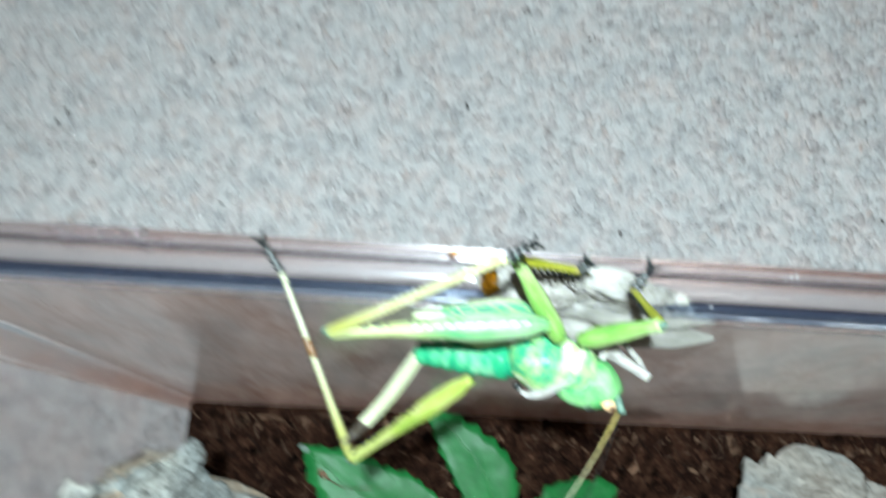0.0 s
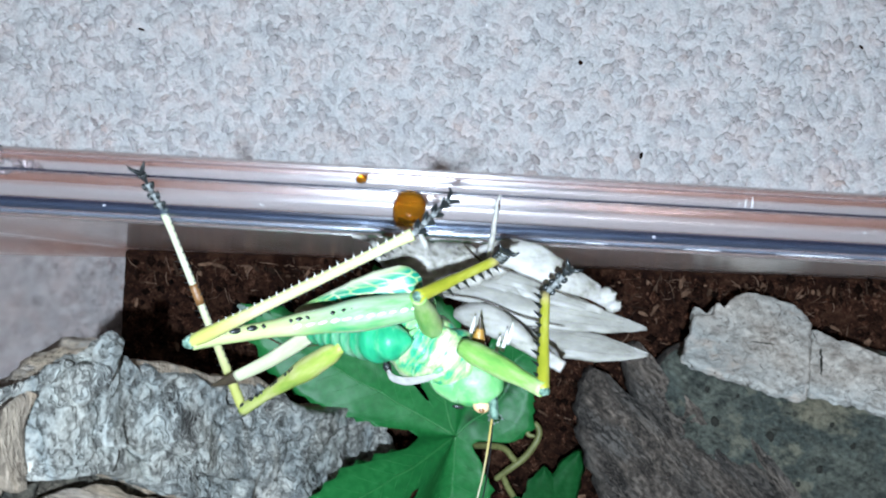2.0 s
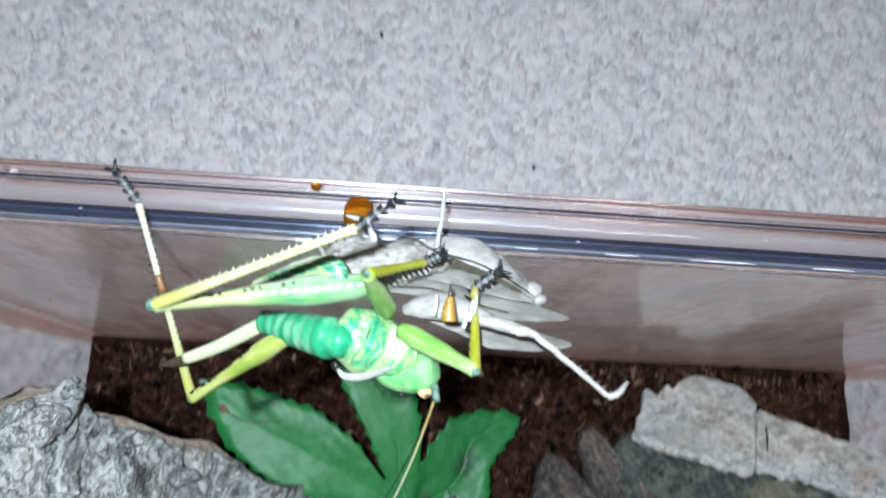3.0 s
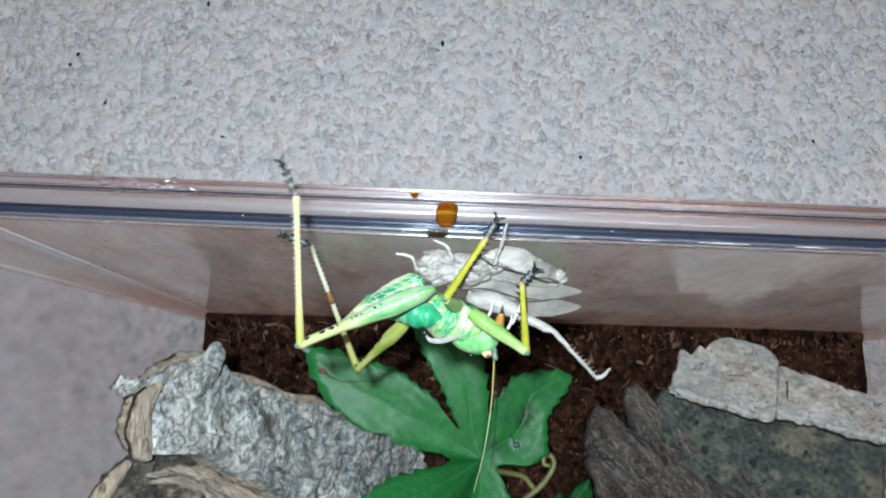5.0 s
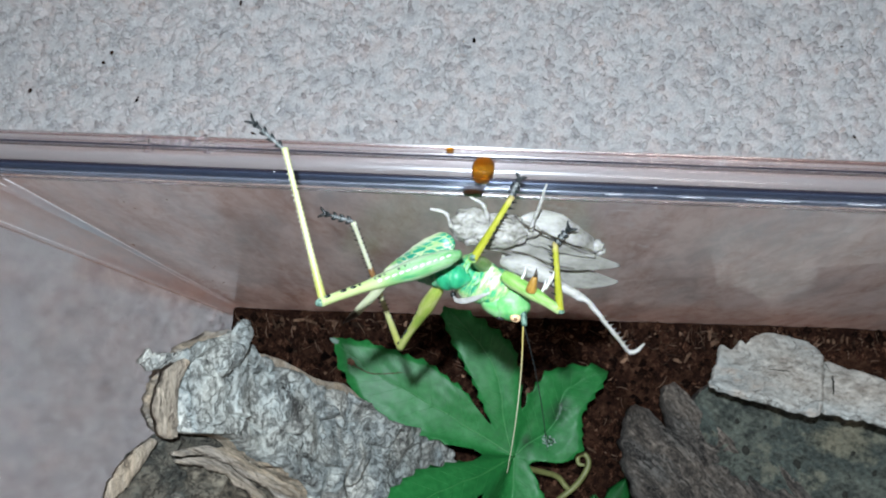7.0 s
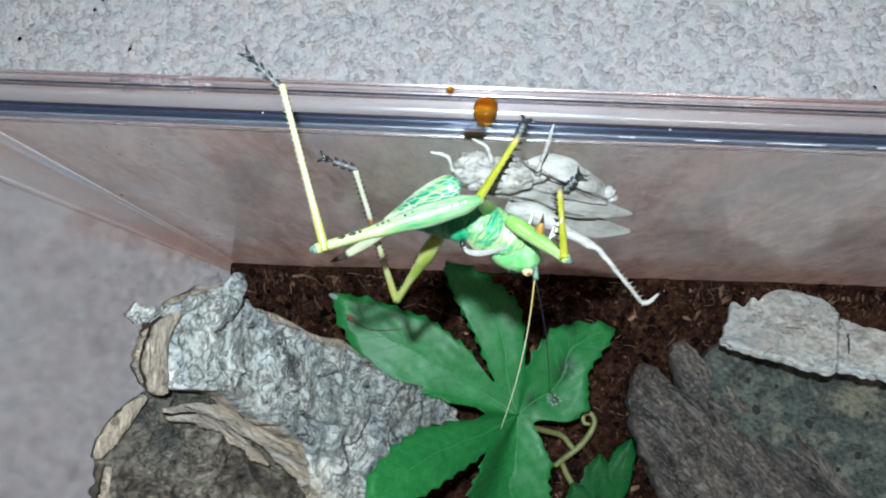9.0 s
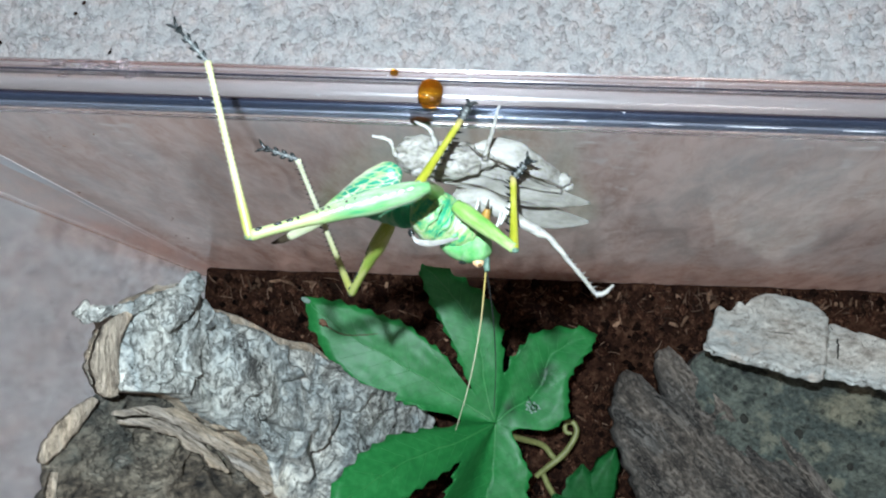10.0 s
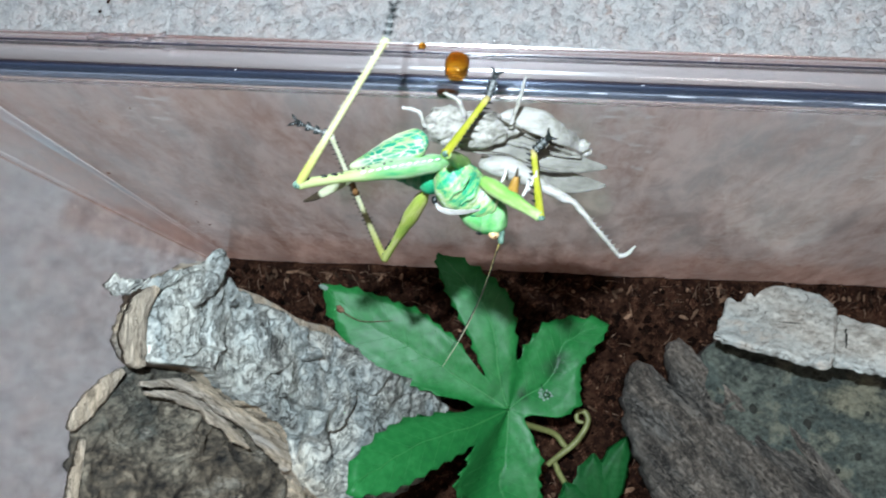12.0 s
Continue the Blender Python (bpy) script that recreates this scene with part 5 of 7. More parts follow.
def leaf_outline():
    """The toothed edge of the whole blade, lobe after lobe; what lies inside a neighbouring lobe is left out."""
    edges = []
    for tip, right, left, teeth, high, fold in LEAF_LOBES:
        span = math.hypot(tip[0], tip[1])
        ux, uy = tip[0] / span, tip[1] / span
        rim = []
        for k in range(141):
            out = k <= 70
            s = 0.02 + 0.98 * (k / 70 if out else (140 - k) / 70)
            c = -eased(right, s) if out else eased(left, s)
            saw = (s * teeth + (0.0 if out else 0.4)) % 1.0
            grow = (1.5 * saw - 0.5) * min(1.0, max(0.0, (s - 0.26) / 0.1)) * (1 if s < 0.97 else 0.2)
            rim.append((span * s, c, c + math.copysign(grow, c)))
        angle = [math.atan2(c, a) for a, c, _ in rim]
        edges.append((math.atan2(uy, ux), ux, uy, rim, angle))
    points = []
    for i, (lead, ux, uy, rim, angle) in enumerate(edges):
        for (a, c, toothed), turn in zip(rim, angle):
            hidden = False
            for j, (lead2, _, _, rim2, angle2) in enumerate(edges):
                d = (lead + turn - lead2 + math.pi) % (2 * math.pi) - math.pi
                if j != i and angle2[0] < d < angle2[-1]:
                    hidden = hidden or np.interp(d, angle2, [math.hypot(p, q) for p, q, _ in rim2]) > math.hypot(a, c)
            if not hidden:
                points.append((ux * a - uy * c, uy * a + ux * c, ux * a - uy * toothed, uy * a + ux * toothed))
    return points


def leaf_plant():
    plant = tagged(new("leafy_plant"), "glossy green palmate leaf with toothed lobes and curling tendril", "plant")
    plant.matrix_world = Matrix.Translation(LEAF_CENTRE)
    rim = leaf_outline()
    n, rings, thick = len(rim), 34, 0.22
    verts, faces = [], []
    for below in (0, 1):
        verts.append((0, 0, leaf_height(0, 0) - thick * below))
        for k in range(1, rings + 1):
            f = k / rings * 0.96
            for x, y, tx, ty in rim:
                px, py = (x * f, y * f) if k < rings else (tx, ty)
                verts.append((px, py, leaf_height(px, py) - thick * below - 0.2 * f ** 6))
        first = below * (1 + n * rings)
        for k in range(n):
            m = (k + 1) % n
            tri = (first, first + 1 + k, first + 1 + m)
            faces.append(tri[::-1] if below else tri)
            for j in range(rings - 1):
                p = first + 1 + j * n
                quad = (p + k, p + n + k, p + n + m, p + m)
                faces.append(quad[::-1] if below else quad)
    low = 1 + n * rings
    for k in range(n):
        m, p = (k + 1) % n, 1 + (rings - 1) * n
        faces.append((p + m, p + k, low + p + k, low + p + m))
    blade = mesh_object("leaf_blade", [Vector(v) * MM for v in verts], faces, LEAF)
    blade.parent = plant
    tagged(blade, "five-lobed toothed green leaf blade")
    for tip, right, left, teeth, high, fold in LEAF_LOBES:
        veins = bmesh.new()
        span = math.hypot(tip[0], tip[1])
        ux, uy = tip[0] / span, tip[1] / span

        def spot(s, c):
            x, y = ux * span * s - uy * c, uy * span * s + ux * c
            return (x, y, leaf_height(x, y) + 0.03)

        tube(veins, [(spot(0.97 * k / 30, midrib(right, left, 0.97 * k / 30)), 0.26 * (1 - 0.75 * k / 30), 0.09) for k in range(31)], 6)
        for k in range(9):
            s = 0.18 + 0.085 * k
            m = midrib(right, left, s)
            for edge in (eased(left, min(s + 0.12, 1)), -eased(right, min(s + 0.12, 1))):
                tube(veins, [(spot(s + 0.11 * f, m + (edge - m) * 0.85 * f), 0.06 - 0.035 * f, 0.04) for f in (0, 0.25, 0.5, 0.75, 1)], 5)
        part("leaf_vein", veins, VEIN, blade, "paler raised veins")
    bm = bmesh.new()
    blob(bm, (-46.4, 28.9, leaf_height(-46.4, 28.9) - 0.2), (1.2, 0.6, 0.3), 0.8, 0.9, 24, 12, turn=(0, 0, -30))
    part("dry_tip", bm, MARK, plant, "withered greyish leaf tip")
    scar = bmesh.new()
    for k in range(16):
        a = k * 2.4
        x, y = 9.0 + 0.46 * math.sqrt(k) * math.cos(a), 3.9 + 0.36 * math.sqrt(k) * math.sin(a)
        blob(scar, (x, y, leaf_height(x, y) + 0.01), (0.42 + 0.2 * math.sin(5 * k), 0.34, 0.05), 0.4, 1.0, 10, 6, turn=(0, 0, 40 * k))
    part("leaf_scar", scar, MARK, plant, "pale dried scar")
    scar = bmesh.new()
    ring = [(9.4 + 0.75 * math.cos(a), 3.8 + 0.6 * math.sin(a)) for a in (k * math.pi / 8 for k in range(17))]
    tube(scar, [((x, y, leaf_height(x, y) + 0.08), 0.20, 0.07) for x, y in ring], 6)
    tube(scar, smooth_path([(x, y, leaf_height(x, y) + 0.06) for x, y in ((7.9, 6.6), (8.4, 5.4), (9.0, 4.5), (9.6, 3.9))], [0.08, 0.12, 0.13, 0.12], 12), 6)
    part("leaf_stain", scar, MARK_DARK, plant, "dark stain")
    bm = bmesh.new()
    tube(bm, smooth_path([(1.1, -2.5, -1.0), (6.1, -3.9, -8.5), (11.7, -5.5, -13.5), (14.3, -8.3, -14.5), (15.5, -9.3, -14.5)], [0.75, 0.8, 0.8, 0.8, 0.7], 30), 9)
    tube(bm, smooth_path([(10.1, -13.5, -15.5), (13.1, -11, -14.5), (16.7, -8.1, -14), (19.1, -5.1, -13.5), (20.5, -1.9, -13.5), (19.5, 0.3, -13.5), (17.7, -0.1, -13.3), (17.7, -2.1, -12.9), (19.3, -2.5, -12.5)], [0.7, 0.8, 0.85, 0.8, 0.75, 0.7, 0.65, 0.6, 0.4], 60), 9)
    tube(bm, smooth_path([(11.6, -12, -15.1), (13.1, -15.5, -16), (15.6, -20.5, -17), (17.1, -29.5, -18.5)], [0.7, 0.8, 0.8, 0.8], 24), 9)
    part("tendril", bm, TENDRIL, plant, "pale green curling tendril")


leaf_plant()


def plant_scrap():
    scrap = tagged(new("plant_scrap"), "dried brown plant thread with a knot lying on the leaf", "plant debris")
    scrap.matrix_world = Matrix.Translation(LEAF_CENTRE + Vector((-0.0416, 0.0229, leaf_height(-41.6, 22.9) * MM)))
    bm = bmesh.new()
    tube(bm, smooth_path([(0, 0, 0.3), (1.4, -0.8, 0.3), (4.7, -2.3, 0.0), (9.5, -2.3, -0.6), (14.3, -1.8, -1.2)], [0.16, 0.14, 0.13, 0.11, 0.05], 20), 7)
    part("thread", bm, FLAKE, scrap)
    bm = bmesh.new()
    blob(bm, (-0.4, 0.5, 0.5), (1.1, 0.7, 0.4), 0.7, 1.1, 16, 10, turn=(0, 0, -40))
    part("knot", bm, FLAKE, scrap, "tan dried knot")


plant_scrap()


def small_leaf():
    ob = tagged(new("small_leaf"), "small green toothed leaf low beside the bark strip", "plant")
    base = Vector((0.0300, 0.0020, 0.0120))
    ob.matrix_world = Matrix.Translation(base)
    for i, (tip, wide) in enumerate((((0.0375, 0.0260, 0.016), 0.0040), ((0.0290, 0.0215, 0.015), 0.0048), ((0.0215, 0.0140, 0.014), 0.0045))):
        bm = bmesh.new()
        lobe(bm, LEAF_CENTRE + (Vector(tip) - base), [(0, 1), (0.5, wide / MM), (0.8, wide * 0.7 / MM), (1, 0.3)], [(0, 1), (0.5, wide / MM), (0.8, wide * 0.7 / MM), (1, 0.3)], 1, 6, 20 + i, 24, 0.001)
        bmesh.ops.solidify(bm, geom=bm.faces[:], thickness=0.0002)
        bmesh.ops.translate(bm, vec=(0, 0, 0.0004 * i), verts=bm.verts)
        part("leaf_lobe", bm, LEAF, ob, "green leaf lobe")


small_leaf()


# ---- amber drops on the rim ----
def drop(place, radii, label, mat, turn=0.0):
    """A bead of liquid, squarer than a ball."""
    bm = bmesh.new()
    blob(bm, (0, 0, 0), (1, 1, 1), 0.06, 0.3, 36, 22)
    for v in bm.verts:
        c = v.co / MM
        p = [math.copysign(abs(a) ** (0.84 if radii[0] > 1 else 0.95), a) for a in c]
        v.co = Vector([p[i] * radii[i] * MM for i in range(3)])
    ob = part("liquid_drop", bm, mat)
    ob.matrix_world = Matrix.Translation(place) @ Matrix.Rotation(radians(turn), 4, "Z")
    return tagged(ob, label, "droplet")


drop((0.0003, 0.0758, 0.1336), (1.7, 2.1, 1.6), "glossy amber drop of liquid sitting on the box rim", LIQUID, -8)
drop((-0.0047, 0.0791, 0.1333), (0.6, 0.5, 0.4), "tiny amber drop of liquid on the flange", LIQUID)
# Flattened dark brown blob just beneath the amber drop.
drop((-0.0012, 0.0736, 0.1298), (1.7, 0.6, 1.3), "dark brown glossy blob below the rim", DARK_BLOB)


# ---- katydid ----
katydid = tagged(new("katydid"), "freshly moulted green katydid hanging from its ivory shed skin", "insect")


def limb(profile, mats, seg=14, spines=None, other=0):
    """A leg piece along +x: profile rows of (x, half width, half height, drop), in millimetres."""
    bm = bmesh.new()
    rows = []
    for (x0, a0, b0, d0), (x1, a1, b1, d1) in zip(profile, profile[1:]):
        for k in range(4):
            f = k / 4
            g = f * f * (3 - 2 * f)
            rows.append(((x0 + (x1 - x0) * f, 0, d0 + (d1 - d0) * g), a0 + (a1 - a0) * g, b0 + (b1 - b0) * g))
    rows.append(((profile[-1][0], 0, profile[-1][3]), profile[-1][1], profile[-1][2]))
    tube(bm, rows, seg)
    if spines:
        x0, x1, count, size, both, mat = spines
        for k in range(count):
            x = x0 + (x1 - x0) * k / (count - 1)
            for sgn in ((1, -1) if both is True else (both,)):
                spike(bm, (x, sgn * 0.34, 0.15), (0.45, sgn * 1.0, 0.25), size * (0.8 + 0.4 * ((k * 7) % 5) / 5), size * 0.22, mat if sgn > 0 else mat + other)
    return bm


def foot(length, stout=1.0):
    bm = bmesh.new()
    n = 4
    for k in range(n):
        x0, x1 = length * 0.8 * k / n, length * 0.8 * (k + 0.92) / n
        r = (0.42 if k < 3 else 0.30) * stout
        tube(bm, [((x0, 0, 0), r * 0.5, r * 0.5), ((x0 * 0.6 + x1 * 0.4, 0, 0), r * 0.62, r * 0.6), ((x1, 0, 0), r * 0.72, r * 0.7), ((x1 + 0.12, 0, 0), r * 0.4, r * 0.4)], 8, 1 if k < 3 else 0)
    for s in (1, -1):
        tube(bm, smooth_path([(length * 0.8, 0, 0), (length * 0.92, s * 0.45 * stout, 0.25), (length, s * 0.75 * stout, -0.05)], [0.22 * stout, 0.17 * stout, 0.05], 6), 6)
    return bm


def foot_pads(length, stout, tarsus):
    """Black pads on both sides of each foot segment."""
    for k in range(4):
        x0, x1 = length * 0.8 * k / 4, length * 0.8 * (k + 0.92) / 4
        r = (0.42 if k < 3 else 0.30) * stout
        for side in (1, -1):
            bm = bmesh.new()
            blob(bm, (x0 * 0.25 + x1 * 0.75, side * r * 0.72, 0.15 * r), ((x1 - x0) * 0.42, r * 0.5, r * 0.62), 0.35, 1.1, 9, 6, 0, (0, 0, side * 24))
            part("foot_pad", bm, BLACK, tarsus)


def knee_cap(radius):
    bm = bmesh.new()
    blob(bm, (0, 0, 0), (radius * 1.25, radius, radius), 0.15, 0.4, 14, 9)
    return bm


def hind_leg(lf, lt, la, band, stout, thorn):
    femur = part("hind_femur", limb([(-1.2, 0.9 * stout, stout, 0), (1.5, 1.8 * stout, 1.8 * stout, 0), (lf * 0.28, 2.05 * stout, 2.0 * stout, 0), (lf * 0.5, 1.45 * stout, 1.45 * stout, 0), (lf * 0.72, 0.3 + 0.55 * stout, 0.3 + 0.55 * stout, 0), (lf * 0.9, 0.66, 0.66, 0), (lf, 0.72, 0.68, 0)], FEMUR), FAR_THIGH if band else FEMUR, katydid, "swollen pale green hind thigh")
    out, up = (0.85, 0.48) if band else (0.62, 0.72)
    for k in (0, 1, 2, 4, 5, 6, 8, 9, 11, 13):
        x = lf * (0.34 + 0.046 * k + 0.012 * math.sin(5 * k))
        r = 2.05 * stout * max(0.30, 1 - 1.28 * max(0, x / lf - 0.28)) * 0.9
        dot = bmesh.new()
        blob(dot, (x, -max(r, 0.66) * out, max(r, 0.66) * up), (0.34 + 0.16 * math.sin(3 * k), 0.26, 0.22), 0.3, 0.6, 8, 6)
        part("dark_dot", dot, BLACK, femur, "black dot")
    if not band:
        stripe = bmesh.new()
        for k in range(11):
            x = lf * (0.06 + 0.052 * k)
            r = 2.05 * stout * (1 - 1.28 * max(0, x / lf - 0.28))
            blob(stripe, (x, -r * 0.12, r * 0.955), (0.42, 0.17 + 0.05 * math.sin(2 * k), 0.12), 0.25, 0.6, 8, 6, turn=(0, 0, 8))
        part("pale_stripe", stripe, IVORY, femur, "broken ivory stripe")
    cap = part("knee", knee_cap(0.60), KNEE, femur, "blue-green knee")
    cap.matrix_local = Matrix.Translation((lf * MM, 0, 0))
    tibia = part("hind_tibia", limb([(-0.3, 0.5, 0.6, 0), (1.2, 0.60, 0.58, 0), (lt * 0.4, 0.45, 0.43, 0), (lt * 0.9, 0.39, 0.38, 0), (lt, 0.48, 0.46, 0)], PALE, 10, (2.5, lt - 0.6, 26, 0.62 if band else 0.44, True, 1), 1), [PALE if band else PALE_YELLOW, thorn, BLACK], katydid, "cream spiny hind shin, yellow near the knee")
    if band:
        bm = bmesh.new()
        tube(bm, [((lt * 0.55, 0, 0), 0.51, 0.50), ((lt * 0.58, 0, 0), 0.50, 0.48), ((lt * 0.63, 0, 0), 0.49, 0.47), ((lt * 0.65, 0, 0), 0.42, 0.40)], 12)
        part("brown_band", bm, BROWN, tibia, "brown band")
    tarsus = part("hind_foot", foot(la, 1.25 if band else 1.0), [BLACK, SOLE], katydid, "black segmented foot")
    foot_pads(la, 1.25 if band else 1.0, tarsus)
    return femur, tibia, tarsus


def front_leg(lf, lt, la, side):
    femur = part("front_femur", limb([(-0.8, 0.9, 0.9, 0), (1.0, 1.15, 1.1, 0), (lf * 0.45, 1.05, 1.0, 0), (lf * 0.8, 0.75, 0.7, 0), (lf, 0.72, 0.7, 0)], GREEN), ARM, katydid, "green front thigh")
    cap = part("knee", knee_cap(0.52), KNEE, femur, "blue-green knee")
    cap.matrix_local = Matrix.Translation((lf * MM, 0, 0))
    tibia = part("front_tibia", limb([(-0.2, 0.62, 0.62, 0), (lt * 0.2, 0.58, 0.56, 0), (lt * 0.6, 0.46, 0.45, 0), (lt, 0.50, 0.48, 0)], YELLOW, 10, (1.2, lt - 0.8, 9, 1.0, side, 1), 0), [YELLOW, BLACK], katydid, "yellow spiny front shin")
    tarsus = part("front_foot", foot(la, 1.3), [BLACK, SOLE], katydid, "black clawed foot")
    foot_pads(la, 1.3, tarsus)
    return femur, tibia, tarsus


LEG_NEAR = hind_leg(20.6, 21.3, 7.3, False, 0.76, IVORY)
LEG_FAR = hind_leg(19.4, 24.1, 6.4, True, 0.6, BLACK)
LEG_UPPER = front_leg(10.5, 11.0, 4.1, -1)
LEG_FRONT = front_leg(9.2, 11.1, 4.5, 1.0)


def crumple(bm, amount, freq):
    """Pushes the skin in and out, as thin dry skin creases; millimetres."""
    bm.normal_update()
    for v in bm.verts:
        q = v.co / MM * freq
        v.co += v.normal * ((noise.noise(q) + 0.6 * noise.noise(q * 2.3) - 0.5 * abs(noise.noise(q * 1.4 + Vector((5, 2, 1))))) * amount * MM)
    return bm


def trunk():
    """Thorax, head, collar, eye, mouthparts and feelers, in the body's own space: +x runs to the head."""
    bm = bmesh.new()
    blob(bm, (2.6, 0.9, -0.4), (4.3, 3.5, 3.2), 0.10, 0.5, 36, 22)
    blob(bm, (5.6, 1.4, 0.4), (3.0, 3.0, 2.8), 0.10, 0.6, 30, 18)
    for c, r in (((1.2, 2.6, 1.0), (1.8, 1.3, 1.2)), ((4.2, 3.0, 1.2), (1.8, 1.2, 1.2)), ((2.6, 0.4, 1.4), (3.2, 2.2, 1.2))):
        blob(bm, c, r, 0.12, 0.7, 26, 16)
    thorax = part("thorax", bm, BELLY, katydid, "soft teal-green thorax with pale streaks")
    for x, w, r in ((0.6, 2.3, 0.30), (2.6, 2.7, 0.24), (4.6, 2.4, 0.30)):
        bm = bmesh.new()
        tube(bm, smooth_path([(x + 0.3, 0.9 - w, 1.9), (x - 0.3, 0.9 - w * 0.45, 2.75), (x, 0.9, 3.0), (x - 0.3, 0.9 + w * 0.5, 2.8), (x + 0.4, 0.9 + w, 2.0)], [0.06, r, r * 0.7, r, 0.06], 22, 0.45), 10)
        part("skin_fold", crumple(bm, 0.30, 0.7), FOLD, thorax, "pale blue-green fold of soft skin")
    bm = bmesh.new()
    blob(bm, (8.6, 0.6, 0.4), (3.2, 2.8, 2.9), 0.10, 0.5, 32, 20)
    blob(bm, (7.2, -0.7, 0.2), (3.0, 1.9, 2.3), 0.08, 0.5, 26, 16)
    head = part("head", bm, GREEN, katydid, "smooth green head")
    bm = bmesh.new()
    blob(bm, (10.2, -0.9, 2.3), (0.85, 0.75, 0.7), 0.0, 0.4, 16, 12)
    eye = part("eye", bm, EYE_SKIN, head, "orange-rimmed eye")
    bm = bmesh.new()
    blob(bm, (10.3, -1.1, 2.9), (0.32, 0.28, 0.2), 0.0, 0.4, 12, 8)
    part("pupil", bm, BROWN, eye, "brown middle of the eye")
    bm = bmesh.new()
    blob(bm, (8.4, -2.2, 2.0), (0.6, 0.22, 0.22), 0.2, 0.4, 12, 8, turn=(0, 0, 20))
    part("jaw_mark", bm, BLACK, head, "small dark mark at the jaw")
    bm = bmesh.new()
    tube(bm, smooth_path([(0.8, -2.9, -0.2), (1.5, -3.2, 0.6), (2.6, -2.6, 1.5), (3.8, -1.2, 2.5), (5.0, 0.4, 3.0), (5.8, 1.3, 3.0)], [0.10, 0.34, 0.46, 0.36, 0.2, 0.03], 26, 0.16), 16)
    part("collar_edge", bm, HUSK_SMOOTH, katydid, "ivory curled edge of the collar")
    bm = bmesh.new()
    blob(bm, (0.7, -2.8, -0.5), (0.62, 0.42, 0.5), 0.35, 0.8, 14, 10, turn=(0, 0, -35))
    part("spiracle", bm, BLACK, katydid, "black breathing hole")
    bm = bmesh.new()
    tube(bm, smooth_path([(10.4, 0.6, 1.6), (11.0, 0.0, 2.2), (12.0, -1.3, 2.7)], [0.62, 0.56, 0.38], 10), 12)
    part("antenna_base", bm, KNEE, head, "pale blue-green base of the feelers")


trunk()


FEELER_ROOT = Vector((0.0116, -0.0010, 0.0026))


def feeler(length, mat, thick, label):
    """A long thin antenna along +x, slightly bowed."""
    bm = bmesh.new()
    tube(bm, smooth_path([(0, 0, 0), (length * 0.3, 0.3, 0.5), (length * 0.65, 0.1, 0.4), (length, -0.5, -0.6)], [thick, thick * 0.75, thick * 0.6, thick * 0.35], 36), 8)
    return part("antenna", bm, mat, katydid, label)


FEELERS = feeler(28.5, ANTENNA, 0.14, "long thin pale feeler"), feeler(24.5, BLACK, 0.11, "long thin dark feeler")


def abdomen():
    bm = bmesh.new()
    rows = []
    n = 9
    for k in range(n):
        x0, x1 = -1.5 + 13.6 * k / n, -1.5 + 13.6 * (k + 1) / n
        f = k / (n - 1)
        r = 2.4 * (1 - 0.42 * f ** 1.6) * (0.80 if k == 1 else 1)
        if k == 0:
            rows += [((x0, 0, -0.6), 0.25, 0.25), ((x0 + 0.5, 0, -0.5), 0.9, 0.8), ((x1 - 0.1, 0, -0.2), 1.6, 1.5)]
            continue
        rows += [((x0 + 0.1, 0, 0), r * 0.95, r * 0.94), ((x0 * 0.5 + x1 * 0.5, 0, 0), r * 1.01, r), ((x1 - 0.1, 0, 0), r * 0.98, r * 0.96)]
    rows.append(((12.6, 0, 0), 0.5, 0.5))
    tube(bm, rows, 22)
    return part("abdomen", bm, TEAL, katydid, "ringed blue-green abdomen")


def ovipositor():
    bm = bmesh.new()
    tube(bm, smooth_path([(-1, 0, 0), (3, 0.2, 0), (7, 0.28, 0), (11.0, 0.0, 0)], [0.75, 0.85, 0.76, 0.62], 16, 0.55), 12, 0)
    tube(bm, smooth_path([(10.8, 0.02, 0), (12.4, -0.15, 0), (14.2, -0.5, 0)], [0.63, 0.5, 0.08], 8, 0.55), 12, 1)
    return part("ovipositor", bm, [OVI, DARK_TIP], katydid, "pale blade-like ovipositor with a dark tip")


def folded_wing():
    bm = bmesh.new()
    tube(bm, smooth_path([(-1.7, 0, 0), (-1.3, 0.05, 0.05), (-0.3, 0.15, 0.2), (2.0, 0.45, 0.3), (4.6, 0.6, 0.3), (7.4, 0.3, 0.1), (9.4, -0.1, 0), (11.0, -0.4, 0)], [0.1, 1.1, 1.9, 2.4, 2.4, 1.7, 1.0, 0.3], 56, 0.5), 22)
    return part("folded_wing", bm, NETTED, katydid, "soft folded wing with pale net veins over teal")


ABDOMEN, OVIPOSITOR, WING = abdomen(), ovipositor(), folded_wing()


# ---- shed skin ----
shed = tagged(new("shed_skin"), "empty ivory shed insect skin clinging below the box rim", "shed skin")


